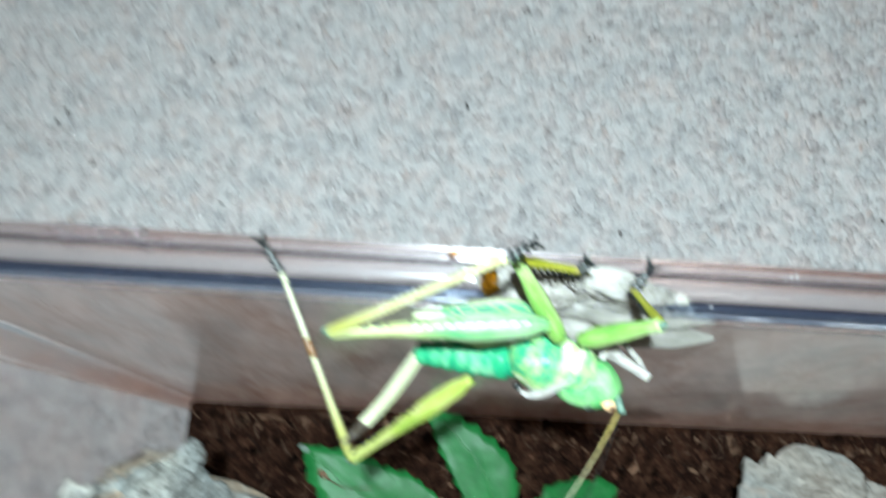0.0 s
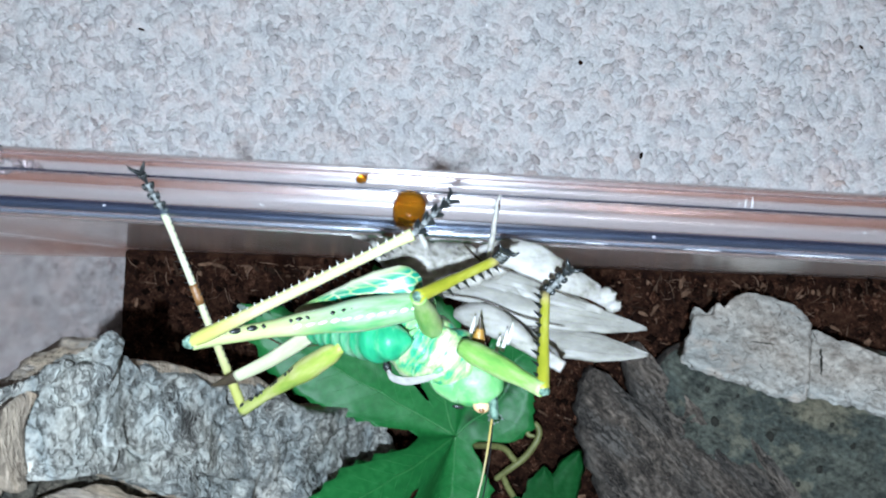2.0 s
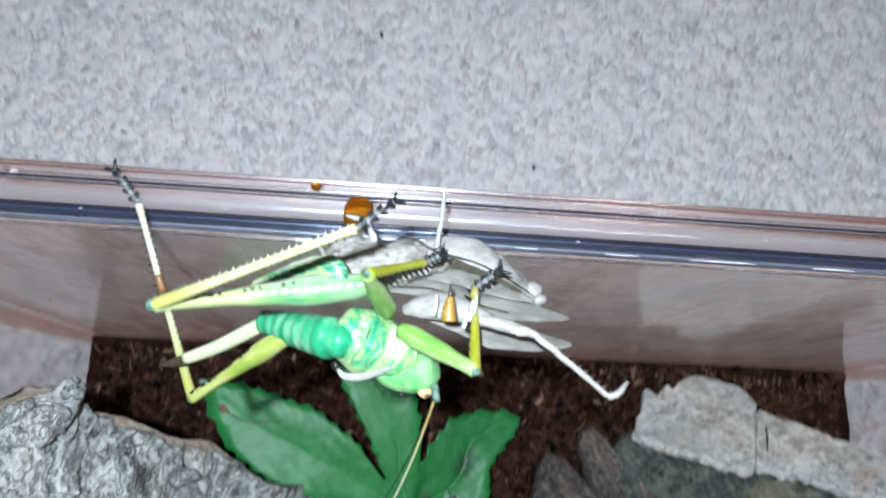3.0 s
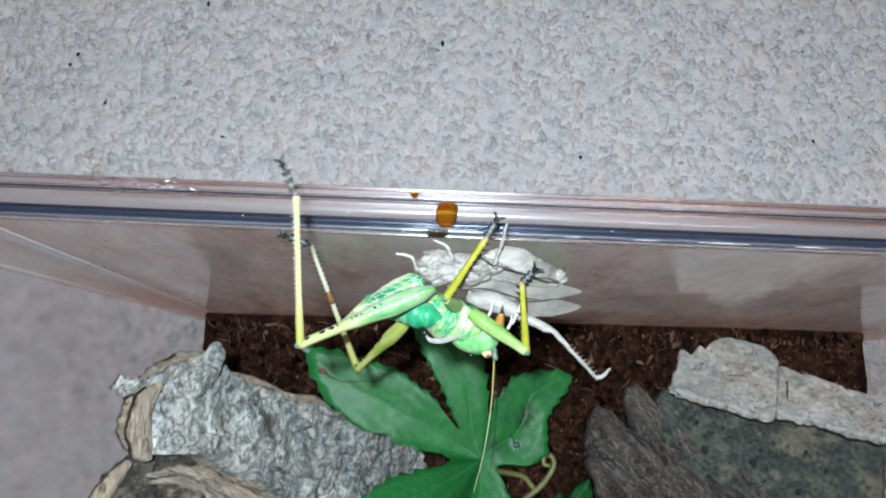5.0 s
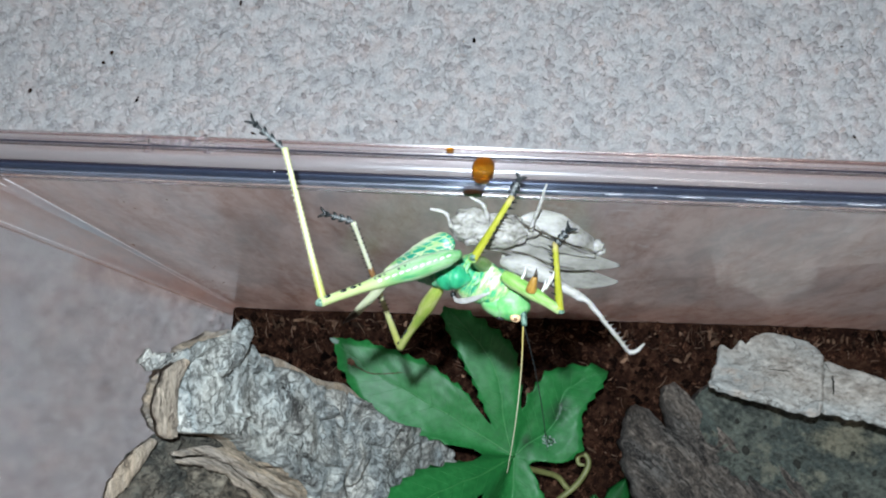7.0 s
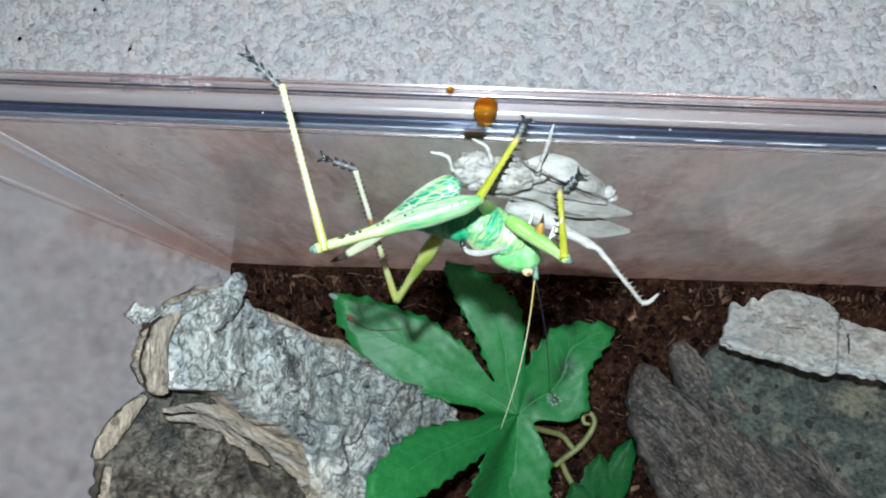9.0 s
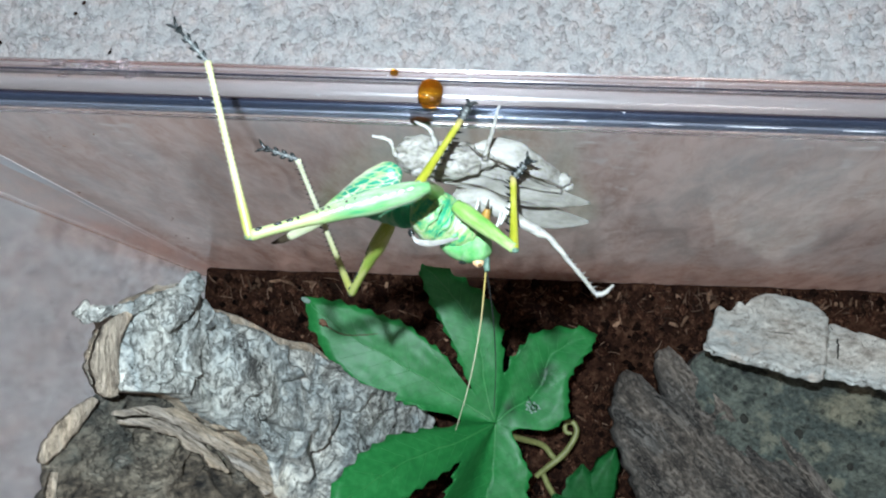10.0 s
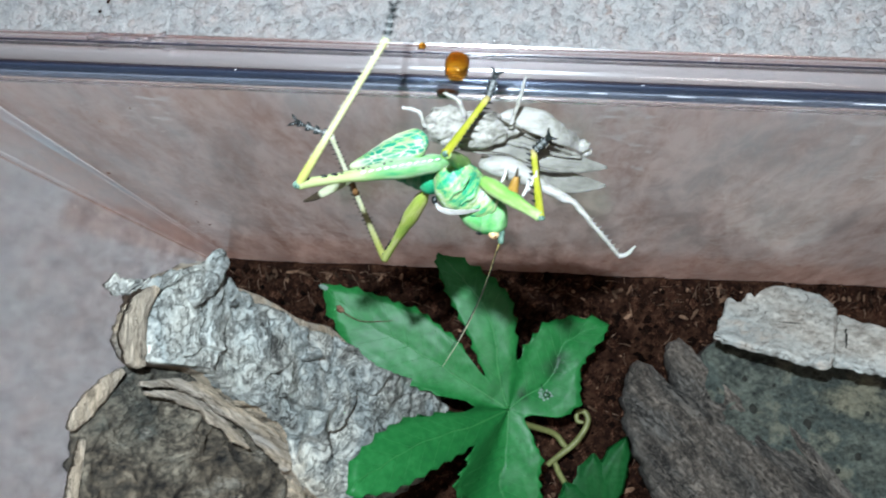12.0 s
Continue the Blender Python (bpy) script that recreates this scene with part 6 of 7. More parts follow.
def husk():
    bm = bmesh.new()
    blob(bm, (-14.6, 4.3, 4.4), (3.3, 2.6, 2.3), 0.16, 0.5, 40, 26)
    blob(bm, (-10.6, 3.7, 3.6), (4.2, 2.6, 2.2), 0.18, 0.6, 40, 26)
    blob(bm, (-7.4, 4.2, 2.6), (3.2, 1.6, 1.4), 0.15, 0.6, 32, 22)
    for c, r in (((-12.8, 2.4, 5.2), (1.7, 0.7, 0.6)), ((-9.6, 5.2, 4.6), (2.2, 0.7, 0.6)), ((-14.4, 2.2, 4.4), (1.8, 0.9, 1.0))):
        blob(bm, c, r, 0.4, 0.8, 16, 10)
    part("husk_trunk", crumple(crumple(bm, 0.09, 0.8), 0.08, 3.2), HUSK, shed, "wrinkled ivory husk of head and thorax")
    bm = bmesh.new()
    tube(bm, smooth_path([(-7.4, 5.4, 3.8), (-4.5, 5.5, 3.2), (-1.8, 4.8, 2.4), (1.2, 3.6, 0.4), (3.6, 3.0, -2.4), (5.2, 2.4, -4.4)], [0.4, 1.5, 1.85, 1.45, 0.85, 0.7], 44, 0.30), 24)
    blob(bm, (5.3, 2.2, -4.6), (0.9, 0.7, 0.7), 0.3, 0.5, 14, 10)
    tube(bm, smooth_path([(0.5, 5.0, 1.2), (2.2, 4.4, -0.6), (4.2, 3.7, -2.8)], [0.15, 0.4, 0.2], 12, 0.6), 8)
    blob(bm, (4.6, 2.9, -3.4), (1.1, 1.0, 0.8), 0.3, 0.5, 14, 10)
    part("husk_femur", crumple(bm, 0.07, 0.6), HUSK_SMOOTH, shed, "empty white thigh skin")
    seam = bmesh.new()
    tube(seam, smooth_path([(-7.0, 4.6, 4.6), (-4.4, 3.4, 4.0), (-1.6, 2.6, 3.0), (1.6, 1.6, 0.8), (4.4, 1.5, -2.6)], [0.05, 0.12, 0.08, 0.08, 0.04], 24), 6)
    tube(seam, smooth_path([(-11.0, 0.8, 3.4), (-7.0, 0.6, 2.4), (-3.0, -0.6, 0.6), (1.0, -1.0, -1.6)], [0.05, 0.09, 0.08, 0.04], 24), 6)
    tube(seam, smooth_path([(-8.4, 5.6, 5.4), (-7.4, 4.6, 5.2), (-6.2, 3.8, 4.9), (-5.4, 4.2, 4.9)], [0.05, 0.14, 0.13, 0.06], 14), 6)
    part("seam", seam, DARK_TIP, shed, "thin dark seams between the skins")
    for pts, w in (([(-13.2, 1.9, 2.6), (-7, 1.5, 1.2), (-2.9, 0.6, -1.0), (3, 0.5, -3.8), (8.6, 0.3, -6.4)], [0.6, 1.5, 1.7, 1.5, 0.2]), ([(-10.0, 0.6, -0.2), (-4.5, -0.7, -2.6), (-1.3, -1.6, -4.4), (4, -1.9, -6.5), (8.6, -2.0, -8.4)], [0.5, 1.5, 1.8, 1.5, 0.2]), ([(-9.5, 3.2, 2.4), (-5, 3.0, 1.2), (-1, 2.3, -0.6), (4.4, 1.2, -3.4)], [0.4, 1.1, 1.2, 0.3])):
        bm = bmesh.new()
        tube(bm, smooth_path(pts, w, 26, 0.2), 18)
        pad = part("wing_pad", crumple(bm, 0.22, 0.5), HUSK_WING, shed, "translucent grey wing pad")
        rib = bmesh.new()
        for off in (-0.45, 0.1, 0.55):
            line = smooth_path(pts, w, 26, 0.2)
            tube(rib, [(p + Vector((0, off * r, 0.2 * r + 0.02)), 0.03, 0.03) for p, r, _ in line[2:-3]], 5)
        part("pad_vein", rib, HUSK_DARK, pad, "darker lengthwise veins")
    bm = bmesh.new()
    tube(bm, smooth_path([(-10.3, -0.4, 0.6), (-8.4, -0.7, 1.2), (-6.2, -1.3, 1.6), (-3.6, -2.6, 1.6), (-1.4, -4.1, 1.6), (1.9, -6.0, 1.6)], [0.5, 1.4, 1.7, 1.3, 0.8, 0.6], 26, 0.8), 16)
    part("husk_femur", crumple(bm, 0.08, 0.6), HUSK_SMOOTH, shed, "empty white hind thigh skin")
    bm = bmesh.new()
    tube(bm, smooth_path([(1.0, -5.6, 1.6), (2.6, -6.5, 1.6), (5.4, -9.8, 0.8), (8.6, -13.5, -0.4)], [0.7, 0.46, 0.34, 0.32], 20), 10)
    for k in range(9):
        f = k / 8
        spike(bm, (4.6 + 4 * f, -8.7 - 4.7 * f, 0.95 - 1.2 * f), (0.9, 0.45, 0.2), 0.85, 0.2)
    tube(bm, smooth_path([(8.5, -13.6, -0.4), (9.6, -13.4, -0.3), (10.9, -12.3, -0.3)], [0.42, 0.36, 0.16], 8), 8)
    shin = part("husk_shin", crumple(bm, 0.15, 1.2), HUSK_SMOOTH, shed, "thin white spiny shin skin")
    for pts in ([(-6.0, 3.6, 4.2), (-5.6, 4.8, 5.0), (-4.9, 6.6, 6.6), (-4.2, 8.9, 8.4), (-3.9, 9.5, 8.4)], [(-16.6, 3.6, 5.2), (-17.6, 4.0, 5.8), (-18.3, 5.6, 6.4), (-20.6, 6.3, 6.6)], [(-12.3, 4.9, 6.0), (-12.6, 6.2, 7.0), (-13.4, 7.1, 7.4), (-15.0, 7.9, 7.6)]):
        bm = bmesh.new()
        tube(bm, smooth_path(pts, [0.42, 0.30, 0.32, 0.20, 0.08][:len(pts)], 18), 9)
        part("husk_leg", crumple(bm, 0.16, 1.2), HUSK_SMOOTH, shed, "thin empty leg skin")
    bm = bmesh.new()
    tube(bm, smooth_path([(-6.0, -5.2, 4.4), (-5.8, -4.3, 5.2), (-5.5, -3.4, 5.9)], [0.85, 0.66, 0.3], 10), 12)
    cone = part("mouth_cone", bm, AMBER, shed, "amber-brown pointed mouthpart")
    bm = bmesh.new()
    tube(bm, smooth_path([(-5.55, -3.5, 5.8), (-5.45, -3.0, 6.2), (-5.35, -2.3, 6.6)], [0.33, 0.2, 0.04], 8), 10)
    part("cone_tip", bm, DARK_TIP, cone, "dark tip")
    for x, y in ((-4.6, -5.6), (-3.9, -4.9), (-3.4, -4.2), (-7.4, -3.6)):
        bm = bmesh.new()
        tube(bm, smooth_path([(x, y, 3.4), (x + 0.5, y + 0.9, 4.2), (x + 0.7, y + 1.9, 4.4)], [0.26, 0.2, 0.08], 6), 6)
        part("palp", bm, IVORY, shed, "small pale bent mouth palp")
    return shin


HUSK_SHIN = husk()


# ---- movement: joints in the box's world, in metres ----
NEAR_HIND = [
    (0, (0.00415, 0.06776, 0.14778), (-0.01644, 0.06653, 0.14893), (0.00052, 0.07103, 0.16092), (0.00394, 0.07423, 0.15527)),
    (0.5, (0.00373, 0.06874, 0.14563), (-0.01649, 0.06800, 0.14939), (0.00142, 0.07085, 0.16052), (0.00458, 0.07372, 0.15455)),
    (1, (0.00371, 0.06963, 0.14631), (-0.01659, 0.06797, 0.14978), (0.00128, 0.07254, 0.16034), (0.00492, 0.07611, 0.15505)),
    (1.5, (0.00159, 0.06837, 0.14381), (-0.01766, 0.06743, 0.15107), (0.00021, 0.07473, 0.16000), (0.00443, 0.07782, 0.15485)),
    (2, (0.00184, 0.06648, 0.14384), (-0.01658, 0.06381, 0.15267), (0.00154, 0.07239, 0.15979), (0.00473, 0.07578, 0.15413)),
    (2.5, (0.00208, 0.06621, 0.14577), (-0.01734, 0.06279, 0.15190), (0.00092, 0.07058, 0.15951), (0.00444, 0.07500, 0.15483)),
    (3, (0.00217, 0.06580, 0.14415), (-0.01676, 0.06247, 0.15166), (0.00199, 0.06801, 0.16005), (0.00562, 0.07208, 0.15515)),
    (3.5, (-0.00000, 0.06567, 0.13956), (-0.01685, 0.06165, 0.15069), (0.00162, 0.06229, 0.16118), (0.00553, 0.06668, 0.15677)),
    (3.7, (-0.00000, 0.06567, 0.13956), (-0.01685, 0.06165, 0.15069), (0.00162, 0.06229, 0.16118), (0.00553, 0.06668, 0.15677)),
    (4.1, (-0.00088, 0.06485, 0.13891), (-0.01795, 0.05935, 0.14903), (-0.00320, 0.06790, 0.16172), (-0.00156, 0.07357, 0.15736)),
    (4.6, (-0.00177, 0.06404, 0.13825), (-0.01892, 0.05708, 0.14729), (-0.01055, 0.07201, 0.15990), (-0.01138, 0.07826, 0.15614)),
    (5.05, (-0.00275, 0.06312, 0.13752), (-0.01984, 0.05460, 0.14526), (-0.02035, 0.07345, 0.15510), (-0.02381, 0.07941, 0.15255)),
    (5.5, (-0.00353, 0.06240, 0.13695), (-0.02045, 0.05272, 0.14360), (-0.02797, 0.07168, 0.14966), (-0.03313, 0.07674, 0.14836)),
    (6.5, (-0.00415, 0.06198, 0.13639), (-0.02110, 0.05392, 0.14489), (-0.02621, 0.07389, 0.15027), (-0.03167, 0.07875, 0.14950)),
    (10, (0.00029, 0.05999, 0.14340), (-0.01928, 0.05378, 0.14634), (-0.02459, 0.07418, 0.14924), (-0.02958, 0.07957, 0.14947)),
    (11, (-0.00191, 0.06263, 0.13508), (-0.01795, 0.05318, 0.14390), (-0.01733, 0.07335, 0.15057), (-0.02095, 0.07885, 0.14734)),
    (11.5, (-0.00148, 0.06267, 0.13555), (-0.01878, 0.05484, 0.14357), (-0.01258, 0.07387, 0.15081), (-0.01403, 0.08025, 0.14750)),
    (12, (-0.00148, 0.06186, 0.13349), (-0.01866, 0.05581, 0.14308), (-0.00686, 0.07158, 0.15101), (-0.00660, 0.07823, 0.14791)),
]
FAR_HIND = [
    (0, (-0.00318, 0.06309, 0.13685), (-0.01677, 0.05522, 0.12548), (-0.02540, 0.07673, 0.13211), (-0.02773, 0.08054, 0.13667)),
    (0.5, (-0.00311, 0.06327, 0.13766), (-0.01715, 0.05499, 0.12718), (-0.02540, 0.07724, 0.13216), (-0.02646, 0.07927, 0.13809)),
    (1, (-0.00288, 0.06379, 0.13641), (-0.01732, 0.05432, 0.12756), (-0.02570, 0.07662, 0.13119), (-0.02716, 0.07999, 0.13639)),
    (1.5, (-0.00401, 0.06334, 0.13789), (-0.01704, 0.05318, 0.12777), (-0.02548, 0.07548, 0.13191), (-0.02851, 0.08035, 0.13474)),
    (2, (-0.00668, 0.06167, 0.13758), (-0.01878, 0.05360, 0.12477), (-0.02591, 0.07569, 0.13132), (-0.02752, 0.08032, 0.13539)),
    (2.5, (-0.00602, 0.06159, 0.13699), (-0.01915, 0.05422, 0.12478), (-0.02618, 0.07659, 0.13049), (-0.02755, 0.07924, 0.13611)),
    (3, (-0.00606, 0.06191, 0.13673), (-0.01952, 0.05486, 0.12468), (-0.02478, 0.07652, 0.13392), (-0.02872, 0.08144, 0.13306)),
    (3.5, (-0.00499, 0.06144, 0.13700), (-0.01934, 0.05568, 0.12529), (-0.02509, 0.07720, 0.13468), (-0.02896, 0.08208, 0.13332)),
    (3.7, (-0.00499, 0.06144, 0.13700), (-0.01934, 0.05568, 0.12529), (-0.02509, 0.07720, 0.13468), (-0.02896, 0.08208, 0.13332)),
    (4.1, (-0.00538, 0.06069, 0.13501), (-0.01819, 0.05460, 0.12180), (-0.02413, 0.07545, 0.13245), (-0.02878, 0.07958, 0.13105)),
    (4.6, (-0.00577, 0.05995, 0.13303), (-0.01689, 0.05359, 0.11847), (-0.02300, 0.07370, 0.13035), (-0.02828, 0.07698, 0.12895)),
    (5.05, (-0.00621, 0.05911, 0.13081), (-0.01526, 0.05255, 0.11497), (-0.02153, 0.07175, 0.12817), (-0.02736, 0.07396, 0.12681)),
    (5.5, (-0.00655, 0.05845, 0.12907), (-0.01388, 0.05181, 0.11239), (-0.02026, 0.07024, 0.12658), (-0.02637, 0.07154, 0.12530)),
    (6.5, (-0.00653, 0.05876, 0.12870), (-0.01405, 0.05137, 0.11242), (-0.02038, 0.06967, 0.12679), (-0.02624, 0.07169, 0.12528)),
    (10, (-0.00569, 0.05962, 0.12685), (-0.01379, 0.05208, 0.11092), (-0.01896, 0.06870, 0.12758), (-0.02496, 0.07087, 0.12742)),
    (11, (-0.00444, 0.05958, 0.12587), (-0.01287, 0.05286, 0.10974), (-0.01940, 0.06997, 0.12537), (-0.02282, 0.06937, 0.13069)),
    (11.5, (-0.00458, 0.05953, 0.12676), (-0.01226, 0.05256, 0.11038), (-0.01941, 0.06959, 0.12587), (-0.02464, 0.07038, 0.12939)),
    (12, (-0.00462, 0.05916, 0.12622), (-0.01264, 0.05310, 0.10963), (-0.01840, 0.06778, 0.12784), (-0.02435, 0.06970, 0.12944)),
]
UPPER_FRONT = [
    (0, (0.00668, 0.06790, 0.14262), (0.00212, 0.07392, 0.14988), (0.00936, 0.07497, 0.14171), (0.01015, 0.07515, 0.14576)),
    (0.5, (0.00634, 0.06877, 0.14217), (0.00272, 0.07445, 0.15019), (0.00971, 0.07477, 0.14174), (0.01046, 0.07460, 0.14580)),
    (1, (0.00703, 0.06913, 0.14226), (0.00263, 0.07450, 0.15010), (0.00977, 0.07492, 0.14178), (0.01070, 0.07557, 0.14575)),
    (1.5, (0.00551, 0.06804, 0.14229), (0.00231, 0.07378, 0.15047), (0.00893, 0.07414, 0.14173), (0.01007, 0.07571, 0.14539)),
    (2, (0.00285, 0.06416, 0.14044), (0.00174, 0.06750, 0.15030), (0.00890, 0.07067, 0.14261), (0.00974, 0.07166, 0.14653)),
    (2.5, (0.00379, 0.06427, 0.14056), (0.00195, 0.06664, 0.15059), (0.00870, 0.06993, 0.14259), (0.01034, 0.07149, 0.14605)),
    (3, (0.00413, 0.06378, 0.14092), (0.00253, 0.06575, 0.15109), (0.00818, 0.06861, 0.14214), (0.01038, 0.06915, 0.14560)),
    (3.5, (0.00436, 0.06335, 0.14043), (0.00216, 0.06412, 0.15064), (0.00858, 0.06752, 0.14242), (0.01005, 0.06772, 0.14628)),
    (3.7, (0.00436, 0.06335, 0.14043), (0.00216, 0.06412, 0.15064), (0.00858, 0.06752, 0.14242), (0.01005, 0.06772, 0.14628)),
    (4.1, (0.00351, 0.06268, 0.13784), (0.00153, 0.06324, 0.14810), (0.00825, 0.06901, 0.14159), (0.01040, 0.07081, 0.14462)),
    (4.6, (0.00266, 0.06200, 0.13524), (0.00090, 0.06235, 0.14556), (0.00744, 0.07009, 0.14122), (0.00980, 0.07310, 0.14276)),
    (5.05, (0.00171, 0.06124, 0.13233), (0.00020, 0.06135, 0.14269), (0.00597, 0.07064, 0.14116), (0.00797, 0.07423, 0.14066)),
    (5.5, (0.00096, 0.06064, 0.13005), (-0.00035, 0.06057, 0.14043), (0.00446, 0.07050, 0.14123), (0.00577, 0.07385, 0.13918)),
    (6.5, (0.00063, 0.06155, 0.13048), (-0.00095, 0.06078, 0.14080), (0.00424, 0.07024, 0.13880), (0.00591, 0.07384, 0.13767)),
    (10, (0.00136, 0.06243, 0.13144), (-0.00001, 0.06117, 0.14174), (0.00470, 0.07035, 0.13803), (0.00604, 0.07382, 0.13624)),
    (11, (0.00165, 0.06222, 0.13113), (0.00031, 0.06101, 0.14145), (0.00471, 0.07010, 0.13717), (0.00649, 0.07376, 0.13769)),
    (11.5, (0.00195, 0.06284, 0.13104), (0.00027, 0.06117, 0.14124), (0.00461, 0.07020, 0.13677), (0.00648, 0.07329, 0.13875)),
    (12, (0.00150, 0.06227, 0.13089), (-0.00026, 0.06052, 0.14106), (0.00485, 0.06949, 0.13736), (0.00624, 0.07311, 0.13892)),
]
LOWER_FRONT = [
    (0, (0.01009, 0.06752, 0.14155), (0.01650, 0.06788, 0.14807), (0.01569, 0.07356, 0.13862), (0.01680, 0.07497, 0.14031)),
    (0.5, (0.00975, 0.06687, 0.14184), (0.01610, 0.06831, 0.14827), (0.01593, 0.07338, 0.13845), (0.01715, 0.07462, 0.14003)),
    (1, (0.00928, 0.06720, 0.14157), (0.01540, 0.06815, 0.14831), (0.01623, 0.07376, 0.13882), (0.01722, 0.07478, 0.13994)),
    (1.5, (0.00869, 0.06631, 0.14121), (0.01464, 0.06606, 0.14815), (0.01501, 0.07201, 0.13884), (0.01633, 0.07415, 0.14045)),
    (2, (0.00635, 0.06208, 0.14099), (0.01264, 0.05923, 0.14699), (0.01375, 0.06744, 0.13965), (0.01530, 0.06921, 0.14105)),
    (2.5, (0.00675, 0.06241, 0.14139), (0.01299, 0.05792, 0.14635), (0.01373, 0.06666, 0.13962), (0.01548, 0.06854, 0.14134)),
    (3, (0.00624, 0.06128, 0.14136), (0.01294, 0.05729, 0.14615), (0.01337, 0.06637, 0.13984), (0.01517, 0.06748, 0.14133)),
    (3.5, (0.00660, 0.06050, 0.14085), (0.01277, 0.05654, 0.14631), (0.01288, 0.06538, 0.13967), (0.01517, 0.06607, 0.14159)),
    (3.7, (0.00660, 0.06050, 0.14085), (0.01277, 0.05654, 0.14631), (0.01288, 0.06538, 0.13967), (0.01529, 0.06618, 0.14164)),
    (4.1, (0.00592, 0.06023, 0.13935), (0.01265, 0.05568, 0.14357), (0.01266, 0.06521, 0.13795), (0.01504, 0.06649, 0.14024)),
    (4.6, (0.00525, 0.05996, 0.13784), (0.01236, 0.05494, 0.14072), (0.01226, 0.06504, 0.13618), (0.01462, 0.06682, 0.13881)),
    (5.05, (0.00449, 0.05966, 0.13616), (0.01181, 0.05427, 0.13743), (0.01160, 0.06485, 0.13418), (0.01395, 0.06707, 0.13714)),
    (5.5, (0.00390, 0.05942, 0.13483), (0.01121, 0.05386, 0.13482), (0.01091, 0.06471, 0.13262), (0.01325, 0.06715, 0.13583)),
    (6.5, (0.00389, 0.05930, 0.13362), (0.01122, 0.05423, 0.13568), (0.01100, 0.06473, 0.13218), (0.01334, 0.06688, 0.13543)),
    (10, (0.00456, 0.05985, 0.13399), (0.01149, 0.05422, 0.13600), (0.01137, 0.06453, 0.13198), (0.01370, 0.06637, 0.13480)),
    (11, (0.00536, 0.05928, 0.13275), (0.01171, 0.05339, 0.13570), (0.01167, 0.06401, 0.13255), (0.01426, 0.06591, 0.13589)),
    (11.5, (0.00485, 0.05885, 0.13288), (0.01165, 0.05358, 0.13598), (0.01148, 0.06397, 0.13218), (0.01402, 0.06587, 0.13577)),
    (12, (0.00485, 0.05879, 0.13325), (0.01188, 0.05355, 0.13588), (0.01105, 0.06387, 0.13197), (0.01390, 0.06538, 0.13566)),
]
TAIL = [
    (0, (0.00342, 0.06582, 0.13614), (-0.00827, 0.06700, 0.13391), (-0.01572, 0.05600, 0.13868)),
    (0.5, (0.00275, 0.06494, 0.13895), (-0.00808, 0.06710, 0.13460), (-0.01672, 0.05596, 0.13643)),
    (1, (0.00229, 0.06532, 0.14003), (-0.00824, 0.06699, 0.13481), (-0.01645, 0.05535, 0.13589)),
    (1.5, (0.00158, 0.06470, 0.13951), (-0.00985, 0.06522, 0.13618), (-0.01951, 0.05600, 0.13152)),
    (2, (-0.00058, 0.06291, 0.14175), (-0.00922, 0.06332, 0.13361), (-0.02092, 0.05652, 0.12946)),
    (2.5, (0.00046, 0.06129, 0.14090), (-0.00883, 0.06289, 0.13366), (-0.02075, 0.05647, 0.12952)),
    (3, (-0.00021, 0.06040, 0.14049), (-0.00966, 0.06313, 0.13381), (-0.02209, 0.05791, 0.12948)),
    (3.5, (-0.00080, 0.05971, 0.13917), (-0.01112, 0.06465, 0.13593), (-0.02190, 0.05912, 0.12861)),
    (3.7, (-0.00080, 0.05971, 0.13917), (-0.01112, 0.06465, 0.13593), (-0.02190, 0.05912, 0.12861)),
    (4.1, (-0.00122, 0.05975, 0.13775), (-0.01158, 0.06406, 0.13365), (-0.02154, 0.05858, 0.12567)),
    (4.6, (-0.00163, 0.05979, 0.13634), (-0.01200, 0.06340, 0.13129), (-0.02107, 0.05806, 0.12282)),
    (5.05, (-0.00210, 0.05984, 0.13476), (-0.01243, 0.06270, 0.12877), (-0.02040, 0.05753, 0.11974)),
    (5.5, (-0.00247, 0.05988, 0.13351), (-0.01273, 0.06218, 0.12690), (-0.01978, 0.05714, 0.11741)),
    (6.5, (-0.00346, 0.05985, 0.13245), (-0.01343, 0.06299, 0.12580), (-0.02151, 0.05493, 0.11947)),
    (10, (-0.00096, 0.05995, 0.13050), (-0.01199, 0.06287, 0.12639), (-0.02316, 0.05781, 0.12119)),
    (11, (-0.00074, 0.06056, 0.13012), (-0.01141, 0.06473, 0.12651), (-0.02174, 0.06051, 0.12166)),
    (11.5, (-0.00112, 0.06041, 0.13101), (-0.01145, 0.06462, 0.12627), (-0.02253, 0.05981, 0.12074)),
    (12, (-0.00109, 0.05991, 0.12975), (-0.01187, 0.06426, 0.12733), (-0.02271, 0.05952, 0.12136)),
]
